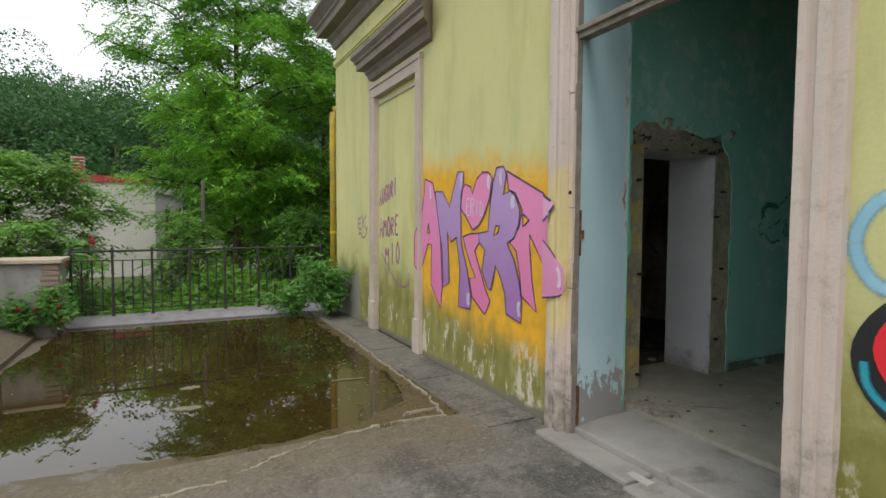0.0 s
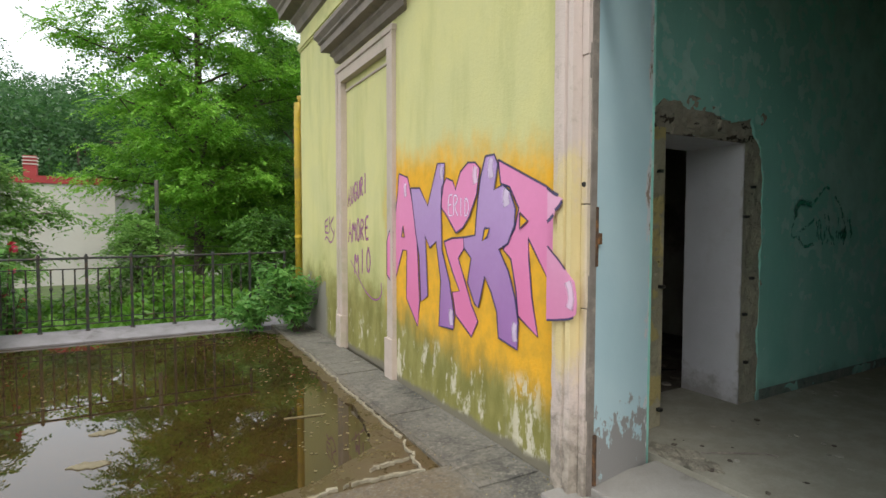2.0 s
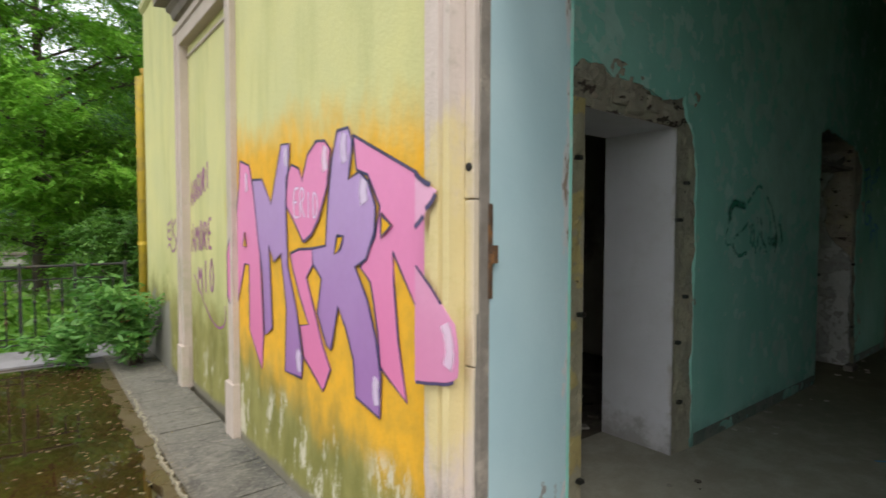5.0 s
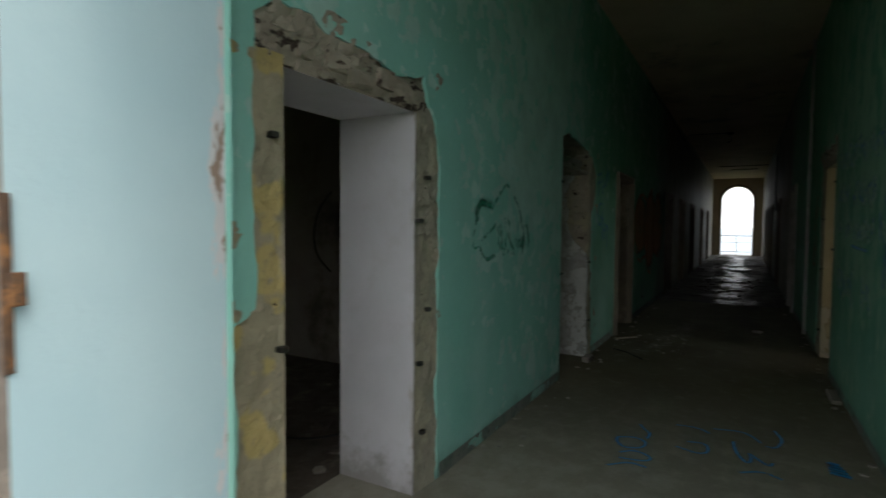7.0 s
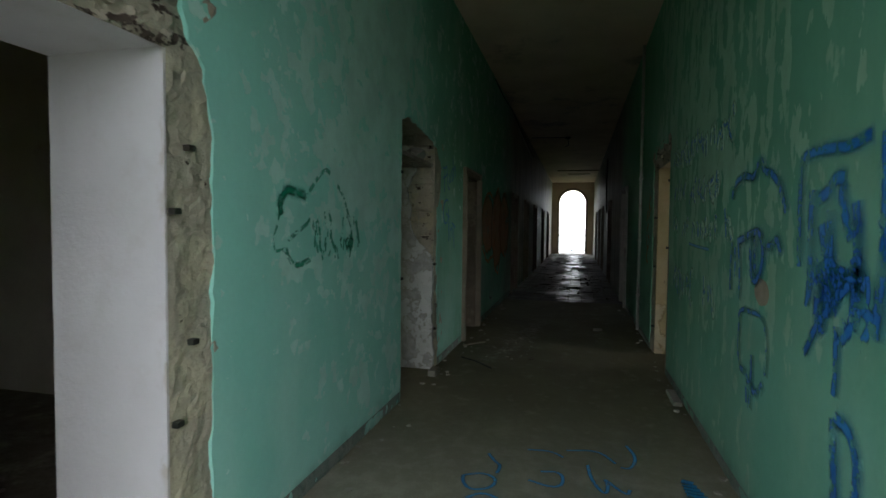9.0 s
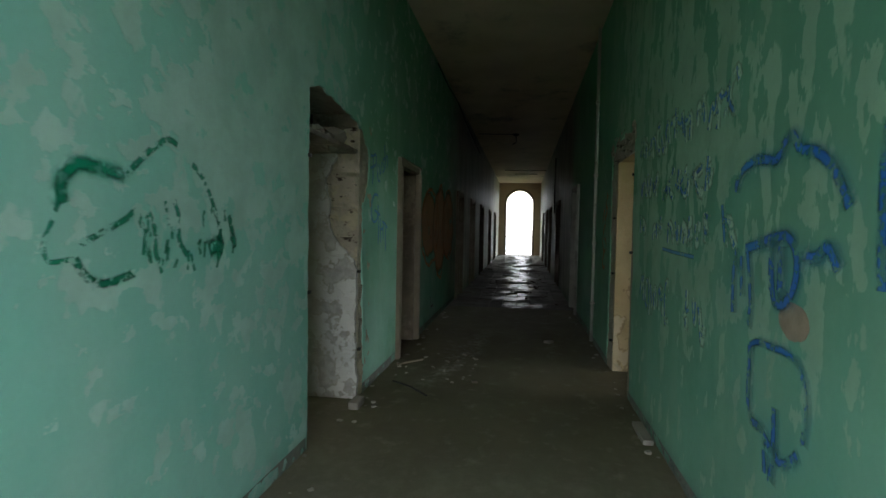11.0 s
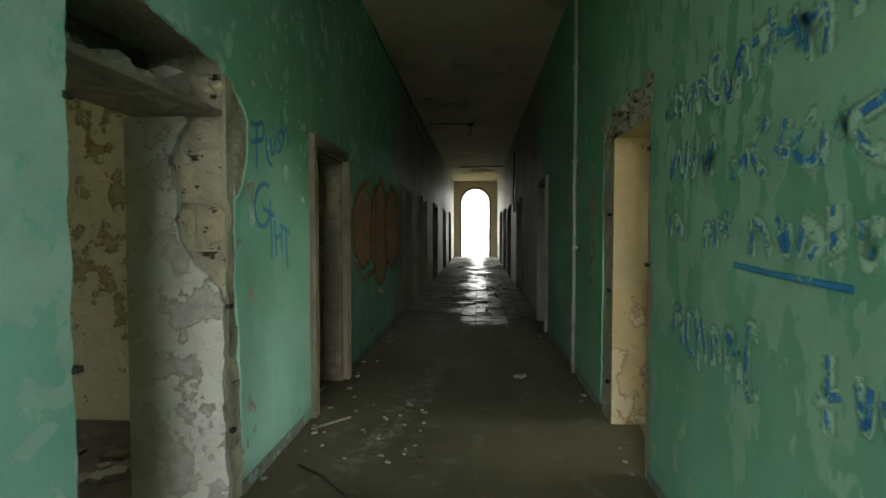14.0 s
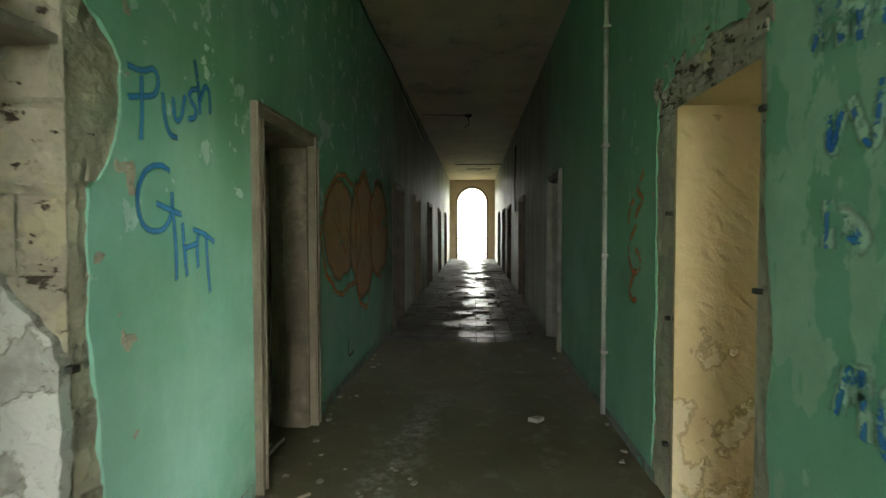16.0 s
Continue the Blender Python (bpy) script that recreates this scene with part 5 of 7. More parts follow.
def haze_layer(y, side):
    d = side * (0.0010 + 0.00006 * next(HAZES))
    return lambda u, v: (u, y + d, v)


tag = thing("sprayed_tag", "blue sprayed words on the green corridor wall", "graffiti")
for line in ("8.21,2.04 8.30,2.04 8.37,2.08 8.40,2.03 8.37,1.97 8.29,1.95 8.21,1.93|8.29,2.03 8.29,1.89 8.28,1.79", "8.42,2.0 8.43,1.90 8.46,1.84 8.52,1.84", "8.49,2.0 8.50,1.90 8.55,1.92 8.58,2.03", "8.69,2.08 8.62,2.06 8.61,2.02 8.67,1.99 8.66,1.95 8.60,1.93", "8.66,2.20 8.69,2.10 8.70,1.97|8.70,2.03 8.75,2.12 8.79,2.09 8.79,1.99",
             "8.46,1.70 8.39,1.72 8.30,1.69 8.25,1.61 8.25,1.54 8.28,1.48 8.34,1.46 8.42,1.47 8.47,1.54 8.47,1.62|8.36,1.57 8.44,1.55 8.54,1.53", "8.47,1.55 8.49,1.42 8.49,1.26", "8.54,1.50 8.55,1.39 8.57,1.27|8.67,1.47 8.65,1.39 8.66,1.30|8.55,1.39 8.66,1.41", "8.62,1.47 8.72,1.45 8.81,1.41|8.73,1.46 8.74,1.31 8.76,1.18"):
    for st in line.split("|"):
        part("letter", ribbon(Shape(), smoothed(polygon(st)), 0.021, coat(on_left, y=-0.00005)), TAG_BLUE, tag)

tag = thing("sprayed_tag", "flaked dark green sprayed scribble on the corridor wall", "graffiti")
for st, w in (("5.08,1.47 5.07,1.53 5.10,1.57 5.14,1.60 5.21,1.59 5.33,1.58", 0.034), ("5.33,1.58 5.41,1.65 5.49,1.71 5.55,1.74 5.60,1.72", 0.022), ("5.07,1.48 5.04,1.41 5.01,1.35 5.03,1.30 5.08,1.305 5.12,1.31", 0.014), ("5.12,1.31 5.16,1.25 5.22,1.22 5.30,1.23 5.38,1.25", 0.026), ("5.14,1.35 5.23,1.39 5.33,1.43 5.38,1.47 5.40,1.42 5.43,1.37", 0.02), ("5.69,1.66 5.77,1.61 5.81,1.55 5.88,1.44 5.90,1.34", 0.022), ("5.81,1.31 5.86,1.33 5.92,1.31", 0.05), ("5.96,1.46 5.99,1.39 6.01,1.31", 0.026), ("5.58,1.51 5.61,1.45 5.60,1.36 5.66,1.29", 0.022), ("5.44,1.46 5.48,1.38 5.47,1.30 5.52,1.27", 0.02)):
    mark = part("stroke", ribbon(Shape(), smoothed(polygon(st)), w, coat(on_left, y=-0.00005)), TAG_GREEN, tag)
    if w > 0.03:
        part("overspray", ribbon(Shape(), smoothed(polygon(st)), w * 1.7, haze_layer(L, -1)), HAZE_GREEN, mark, "thin green overspray")
for k in range(34):
    u, v = hand.uniform(5.40, 6.0), hand.uniform(1.28, 1.52)
    part("stroke", ribbon(Shape(), [(u, v), (u + hand.uniform(-0.025, 0.025), v - hand.uniform(0.03, 0.08))], 0.014, coat(on_left, y=-0.00005)), TAG_GREEN, tag)

tag = thing("sprayed_tag", "rust orange flaked sprayed oval on the corridor wall", "graffiti")
def wobbly(u, v, a, b, seed, n=46):
    out = []
    for k in range(n + 1):
        t = 2 * math.pi * k / n
        w = 1 + 0.10 * noise.noise((2.2 * math.cos(t) + seed, 2.2 * math.sin(t), seed)) + 0.05 * noise.noise((7 * math.cos(t), 7 * math.sin(t) + seed, seed))
        out.append((u + a * w * math.cos(t), v + b * w * math.sin(t)))
    return out


def washed(u, v, a, b, seed, step_y):
    """A sprayed patch that thins out to its rim."""
    s, rim = Shape(), wobbly(u, v, a, b, seed)[:-1]
    lay = lambda p, k: (u + (p[0] - u) * k, L - step_y, v + (p[1] - v) * k)
    for k, fade in ((1.0, 0.0), (0.75, 0.9), (0.0, 1.0)):
        for p in rim:
            s.across[len(s.v)] = fade
            s.v.append(lay(p, k))
    n = len(rim)
    for r in range(2):
        s.f += [(r * n + i, r * n + (i + 1) % n, (r + 1) * n + (i + 1) % n, (r + 1) * n + i) for i in range(n)]
    return s


for u, v, a, b, seed in ((11.15, 1.46, 0.60, 0.50, 4), (12.15, 1.38, 0.72, 0.72, 9), (13.05, 1.46, 0.70, 0.62, 15)):
    part("fill", washed(u, v, a, b, seed, 0.002 + 0.0004 * seed), TAN_PATCH, tag, "faded tan patch")
part("outline", ribbon(Shape(), wobbly(11.25, 1.42, 0.72, 0.54, 4), 0.045, lambda u, v: (u, L - 0.010, v)), TAG_ORANGE, tag)
part("outline", ribbon(Shape(), wobbly(12.15, 1.34, 0.42, 0.74, 8), 0.05, lambda u, v: (u, L - 0.011, v)), TAG_ORANGE, tag)
part("outline", ribbon(Shape(), wobbly(13.05, 1.48, 0.66, 0.60, 12), 0.03, lambda u, v: (u, L - 0.012, v)), TAG_ORANGE, tag)
for k in range(9):
    u, v = hand.uniform(10.9, 13.1), hand.uniform(0.95, 1.75)
    part("scribble", ribbon(Shape(), smoothed([(u, v), (u + 0.15, v + hand.uniform(-0.2, 0.2)), (u + 0.05, v - 0.25), (u - 0.12, v - 0.1)], 3), 0.022, lambda u, v: (u, L - 0.013, v)), TAG_ORANGE, tag)
tag = thing("sprayed_tag", "faded orange sprayed scribble beside the doorway", "graffiti")
for st in ("9.74,1.83 9.80,1.76 9.87,1.72 9.80,1.68 9.73,1.66 9.82,1.60 9.90,1.54", "9.86,1.49 9.98,1.42 10.05,1.34 10.0,1.24 9.95,1.19 9.84,1.19 9.77,1.24 9.80,1.31 9.89,1.34", "9.89,1.20 9.97,1.12 10.01,1.04 9.92,1.0 9.85,1.02", "9.92,1.66 10.02,1.60 10.06,1.50"):
    part("scribble", ribbon(Shape(), smoothed(polygon(st)), 0.035, on_right), TAG_ORANGE, tag)

LAYERS = iter(range(999))


def layer():
    d = 0.010 + 0.00006 * next(LAYERS)
    return lambda u, v: (u, R + d, v)


tag = thing("sprayed_tag", "large flaked blue sprayed lettering on the green wall", "graffiti")
for st, w in (("5.21,1.28 5.22,1.45 5.22,1.65 5.22,1.71 5.12,1.72 5.0,1.72 4.84,1.70 4.70,1.72", 0.036), ("5.11,1.58 5.11,1.40 5.10,1.21 5.12,1.13", 0.045), ("4.86,1.59 4.88,1.54 4.84,1.46 4.80,1.40", 0.045), ("5.05,1.54 4.98,1.56 4.92,1.61 4.86,1.60", 0.045), ("5.02,1.45 5.0,1.39 4.93,1.30 4.84,1.24", 0.05), ("5.03,1.18 4.92,1.24 4.81,1.28 4.70,1.26", 0.05), ("5.04,1.31 4.99,1.22 5.06,1.14 4.98,1.05", 0.045), ("5.13,0.95 5.02,1.09 4.89,1.19 4.80,1.25", 0.035), ("4.88,1.10 4.87,0.93 4.88,0.86", 0.03), ("4.87,0.78 4.87,0.70 4.84,0.55 4.86,0.42", 0.045), ("4.87,0.79 4.77,0.79 4.70,0.70 4.72,0.5", 0.04), ("4.62,1.72 4.60,1.40 4.64,1.10", 0.045), ("4.78,1.52 4.74,1.36 4.78,1.1", 0.045), ("4.96,1.5 4.94,1.36 4.96,1.12", 0.045),
              ("6.18,1.60 6.15,1.67 6.04,1.71 5.92,1.71 5.81,1.68 5.76,1.74 5.72,1.77 5.68,1.75 5.65,1.70 5.55,1.69 5.44,1.62 5.36,1.5", 0.034), ("5.81,1.40 5.82,1.29 5.80,1.20 5.76,1.17 5.74,1.24 5.75,1.38", 0.04), ("5.76,1.17 5.70,1.18 5.64,1.25 5.63,1.32 5.65,1.38 5.71,1.42 5.80,1.41 5.94,1.38 6.05,1.36", 0.036), ("6.15,1.36 6.17,1.22 6.16,1.08", 0.03), ("6.03,1.35 5.98,1.17 6.0,1.04", 0.026), ("6.09,1.33 6.07,1.16", 0.026), ("5.60,1.36 5.52,1.34 5.46,1.40 5.40,1.32", 0.034),
              ("5.97,0.98 5.91,1.01 5.78,1.01 5.66,1.02 5.56,0.97 5.53,0.86 5.55,0.74", 0.022), ("5.97,0.98 5.97,0.74 5.95,0.69 5.84,0.69 5.76,0.64 5.66,0.62 5.58,0.70", 0.03), ("5.75,0.80 5.74,0.66 5.76,0.52", 0.03), ("5.82,0.66 5.80,0.54", 0.026)):
    mark = part("stroke", ribbon(Shape(), smoothed(polygon(st), 3), w, layer()), TAG_BLUE_WORN, tag)
    part("overspray", ribbon(Shape(), smoothed(polygon(st), 3), w * 1.7, haze_layer(R, 1)), HAZE_BLUE, mark, "thin blue overspray")
for k in range(16):
    u, v = hand.uniform(4.62, 5.08), hand.uniform(1.08, 1.5)
    part("stroke", ribbon(Shape(), smoothed([(u, v), (u + hand.uniform(-0.06, 0.06), v - hand.uniform(0.04, 0.12)), (u + hand.uniform(-0.1, 0.1), v - hand.uniform(0.02, 0.2))], 3), hand.uniform(0.025, 0.045), layer()), TAG_BLUE_WORN, tag)

tag = thing("sprayed_tag", "lines of flaked illegible blue handwriting on the wall", "graffiti")
for u0, u1, v0, v1, h in ((8.10, 6.60, 1.95, 1.97, 0.19), (8.06, 6.45, 1.64, 1.65, 0.19), (8.0, 6.45, 1.39, 1.32, 0.17), (7.95, 7.14, 0.86, 0.88, 0.28), (7.1, 6.45, 0.86, 0.84, 0.24), (6.55, 6.15, 1.93, 1.98, 0.2), (6.45, 6.12, 1.36, 1.38, 0.18)):
    n = int((u0 - u1) / 0.125)
    for i in range(n):
        u, v = u0 + (u1 - u0) * i / n, v0 + (v1 - v0) * i / n + hand.uniform(-0.02, 0.02)
        hh = h * hand.uniform(0.65, 1.1)
        lean = hand.uniform(-0.02, 0.03)
        kind = hand.randrange(5)
        if kind == 0:
            lines = [[(u, v), (u + lean, v + hh)], [(u, v + hh * 0.55), (u - 0.05, v + hh * 0.7), (u - 0.09, v + hh * 0.3), (u - 0.085, v)]]
        elif kind == 1:
            lines = [[(u - 0.09, v + hh * 0.8), (u - 0.04, v + hh), (u + 0.01, v + hh * 0.5), (u - 0.03, v), (u - 0.09, v + hh * 0.15)]]
        elif kind == 2:
            lines = [[(u, v + hh), (u - 0.04, v), (u - 0.09, v + hh * 0.9)]]
        elif kind == 3:
            lines = [[(u - 0.04, v + hh), (u - 0.045, v)], [(u + 0.01, v + hh * 0.6), (u - 0.1, v + hh * 0.55)]]
        else:
            lines = [[(u, v), (u, v + hh * 0.8), (u - 0.05, v + hh * 0.35), (u - 0.09, v + hh * 0.8), (u - 0.09, v)]]
        if hand.random() < 0.12:
            continue
        pale, ink = Shape(), Shape()
        for i2, one in enumerate(lines):
            deep = 0.00002 * next(LAYERS)
            under = lambda u, v: (u, R + 0.0042 + deep, v)
            over = lambda u, v: (u, R + 0.0092 + deep, v)
            one = [(p + hand.uniform(-0.035, 0.035), q + hand.uniform(-0.04, 0.04)) for p, q in one]
            ribbon(pale, smoothed(one, 3), hand.uniform(0.04, 0.075), under)
            ribbon(ink, smoothed(one, 3), hand.uniform(0.016, 0.028), over)
        mark = part("mark", ink, INK_WORN, tag)
        part("flaked_edge", pale, PEEL_PATCH, mark, "pale bare plaster where the paint flaked")
part("underline", ribbon(Shape(), [(7.38, 1.312), (7.14, 1.30), (6.73, 1.29)], 0.020, on_right), TAG_BLUE, tag)

tag = thing("sprayed_floor_writing", "blue sprayed illegible loops on the cement floor", "graffiti")
for st in ("5.74,2.83 5.80,2.73 5.75,2.64 5.63,2.65 5.58,2.76 5.66,2.82 5.74,2.83", "5.49,2.77 5.58,2.69 5.51,2.57 5.43,2.60 5.41,2.76", "5.26,2.80 5.38,2.69 5.35,2.58", "6.07,2.74 5.96,2.68 5.92,2.64 5.81,2.65", "6.19,2.51 6.21,2.36 6.13,2.28", "5.90,2.41 5.93,2.29 5.78,2.27 5.72,2.33 5.78,2.47", "6.24,2.27 6.30,2.07 6.12,1.97", "6.43,1.89 6.25,1.84 6.07,1.89 6.08,1.95", "6.07,2.14 5.86,2.12 5.70,2.05 5.85,2.03 5.92,2.06 5.73,1.94 5.81,1.92", "5.56,2.10 5.65,1.98 5.58,1.88"):
    part("mark", ribbon(Shape(), smoothed(polygon(st), 2), 0.020, coat(on_floor, z=0.00002)), TAG_BLUE, tag)
s = Shape()
for k in range(5):
    ribbon(s, [(5.82 + 0.04 * k, 1.53 + 0.01 * k), (5.84 + 0.04 * k, 1.63)], 0.045, on_floor)
part("blot", s, TAG_BLUE, tag)

# ---- drain pipe, railing, pillar ----
pipe = thing("drain_pipe", "yellow painted metal drain pipe at the facade corner", "pipe")
path = [(2.62, 9.52, 3.34), (2.50, 9.50, 3.36), (2.44, 9.48, 3.34), (2.40, 9.46, 3.26), (2.40, 9.46, 3.1), (2.40, 9.46, -0.05)]
part("downpipe", Shape().tube(path, 0.055, 14), PIPE_YELLOW, pipe, smooth=True)
for z in (2.4, 1.2, 0.25):
    part("pipe_clip", Shape().tube([(2.40, 9.46, z), (2.40, 9.46, z + 0.04)], 0.062, 14), PIPE_YELLOW, pipe)

railing = thing("railing", "black iron terrace railing with turned balusters", "railing")
FY = 9.66
part("top_rail", Shape().tube([(-1.45, FY, 0.945), (2.25, FY, 0.965)], 0.016, 8), IRON, railing)
part("upper_bar", Shape().box(-1.45, 2.3, FY - 0.008, FY + 0.008, 0.80, 0.815), IRON, railing)
part("lower_bar", Shape().box(-1.45, 2.3, FY - 0.008, FY + 0.008, 0.06, 0.075), IRON, railing)
part("middle_bar", Shape().box(-1.45, 2.3, FY - 0.006, FY + 0.006, 0.135, 0.147), IRON, railing)
post = Shape().box(-0.017, 0.017, -0.017, 0.017, -0.04, 0.95).tube([(0, 0, 0.95), (0, 0, 0.985), (0, 0, 1.01)], [0.026, 0.022, 0.004], 8).tube([(0, 0, -0.04), (0, 0, 0.0)], [0.04, 0.02], 8)
post_mesh = post.mesh("post", IRON)
bal = Shape().tube([(0, 0, 0.07), (0, 0, 0.30), (0, 0, 0.33), (0, 0, 0.36), (0, 0, 0.52), (0, 0, 0.55), (0, 0, 0.58), (0, 0, 0.81)], [0.010, 0.010, 0.022, 0.010, 0.010, 0.024, 0.010, 0.010], 7)
bal_mesh = bal.mesh("baluster", IRON)
for i in range(8):
    ob = new("post", post_mesh)
    ob.parent, ob.location = railing, (-1.42 + 0.52 * i, FY, 0)
    for k in range(1, 4):
        if i < 7:
            ob = new("baluster", bal_mesh)
            ob.parent, ob.location = railing, (-1.42 + 0.52 * i + 0.13 * k, FY, 0)

pillar = thing("pillar", "crumbling cement pillar with a stone cap at the terrace corner", "pillar")
s = Shape().box(-2.15, -1.47, 9.05, 9.62, -0.2, 0.83)
part("shaft", s, plain("grey_pillar_render", (0.33, 0.32, 0.30), (0.25, 0.24, 0.225), 3.0, 0.9, stain=(0.17, 0.16, 0.14)), pillar, bevel=0.012)
s = Shape()
for i in range(11):
    z = 0.02 + 0.072 * i
    s.box(-1.66 + hand.uniform(-0.02, 0.02), -1.465, 9.035, 9.10, z, z + 0.055)
part("exposed_bricks", s, plain("grey_exposed_brick", (0.30, 0.22, 0.17), (0.24, 0.19, 0.15), 9, 0.9), pillar, "exposed weathered bricks", bevel=0.008)
part("cap", Shape().box(-2.22, -1.42, 8.99, 9.68, 0.83, 0.885), plain("stone_cap", (0.48, 0.40, 0.30), (0.40, 0.33, 0.25), 4, 0.85), pillar, "worn sandstone cap", bevel=0.012)
side_rail = thing("railing", "black iron railing along the terrace's open side", "railing")
part("top_rail", Shape().tube([(-2.1, -8.8, 0.93), (-2.1, 9.05, 0.93)], 0.016, 8), IRON, side_rail)
part("lower_bar", Shape().box(-2.108, -2.092, -8.8, 9.05, 0.14, 0.155), IRON, side_rail)
for i in range(34):
    ob = new("post", post_mesh)
    ob.parent, ob.location = side_rail, (-2.1, 8.9 - 0.52 * i, 0.05)
for i in range(60):
    ob = new("baluster", bal_mesh)
    ob.parent, ob.location = side_rail, (-2.1, 8.9 - 0.13 * (i + i // 3 + 1), 0.08)

# a patch of bare plaster in the flaking wall
part("bare_patch", Shape().prism(wobbly(5.66, 1.125, 0.10, 0.065, 21)[:-1], "y", R - 0.001, R + 0.0018), plain("bare_tan_plaster", (0.42, 0.33, 0.24), (0.33, 0.26, 0.19), 14.0, 0.9), wall_right, "bare tan plaster patch")
# ---- leaves and trees ----
def leaf_mesh(name, centres, normals, length, width, mat, seed, droop=0.35):
    """Many small pointed leaves as one mesh; arrays of centres and rough facing directions."""
    r = np.random.default_rng(seed)
    n = len(centres)
    d = r.normal(size=(n, 3))
    d[:, 2] = d[:, 2] * 0.45 - droop
    d /= np.linalg.norm(d, axis=1)[:, None]
    up = normals + r.normal(scale=0.55, size=(n, 3))
    side = np.cross(d, up)
    side /= np.linalg.norm(side, axis=1)[:, None] + 1e-9
    ln = length * r.uniform(0.6, 1.3, n)[:, None]
    wd = width * r.uniform(0.7, 1.25, n)[:, None]
    a, tip, mid = centres, centres + d * ln, centres + d * ln * 0.45
    v = np.stack([a, mid + side * wd / 2, tip, mid - side * wd / 2], 1).reshape(-1, 3)
    me = bpy.data.meshes.new(name)
    me.vertices.add(4 * n)
    me.vertices.foreach_set("co", v.ravel())
    me.loops.add(4 * n)
    me.loops.foreach_set("vertex_index", np.arange(4 * n))
    me.polygons.add(n)
    me.polygons.foreach_set("loop_start", np.arange(0, 4 * n, 4))
    me.polygons.foreach_set("loop_total", np.full(n, 4))
    me.update(calc_edges=True)
    me.materials.append(mat)
    return me


def frond_mesh(name, bases, ways, length, leaflet, mat, seed, pairs=6):
    """Drooping feather leaves: pairs of leaflets along a bent midrib."""
    r = np.random.default_rng(seed)
    n = len(bases)
    ln = length * r.uniform(0.6, 1.25, n)[:, None]
    side = np.cross(ways, (0, 0, 1.0))
    side /= np.linalg.norm(side, axis=1)[:, None] + 1e-9
    tilt = r.normal(scale=0.35, size=(n, 1))
    side = side + tilt * np.array((0, 0, 1.0))
    sag = r.uniform(0.3, 0.8, n)[:, None]
    quads = []
    for k in range(pairs):
        f = 0.18 + 0.82 * k / (pairs - 1)
        c = bases + ways * ln * f - np.array((0, 0, 1.0)) * sag * ln * f * f
        for s in (-1, 1):
            d = ways * 0.55 + side * s * 0.85 + r.normal(scale=0.18, size=(n, 3)) - np.array((0, 0, 0.35))
            d /= np.linalg.norm(d, axis=1)[:, None]
            w = np.cross(d, np.array((0, 0, 1.0)) + r.normal(scale=0.4, size=(n, 3)))
            w /= np.linalg.norm(w, axis=1)[:, None] + 1e-9
            size = leaflet * (1.05 - 0.35 * abs(f - 0.5)) * r.uniform(0.8, 1.2, n)[:, None]
            quads.append(np.stack([c, c + d * size * 0.5 + w * size * 0.22, c + d * size, c + d * size * 0.5 - w * size * 0.22], 1))
    v = np.concatenate(quads).reshape(-1, 3)
    m = len(v) // 4
    me = bpy.data.meshes.new(name)
    me.vertices.add(4 * m)
    me.vertices.foreach_set("co", v.ravel())
    me.loops.add(4 * m)
    me.loops.foreach_set("vertex_index", np.arange(4 * m))
    me.polygons.add(m)
    me.polygons.foreach_set("loop_start", np.arange(0, 4 * m, 4))
    me.polygons.foreach_set("loop_total", np.full(m, 4))
    me.update(calc_edges=True)
    me.materials.append(mat)
    return me


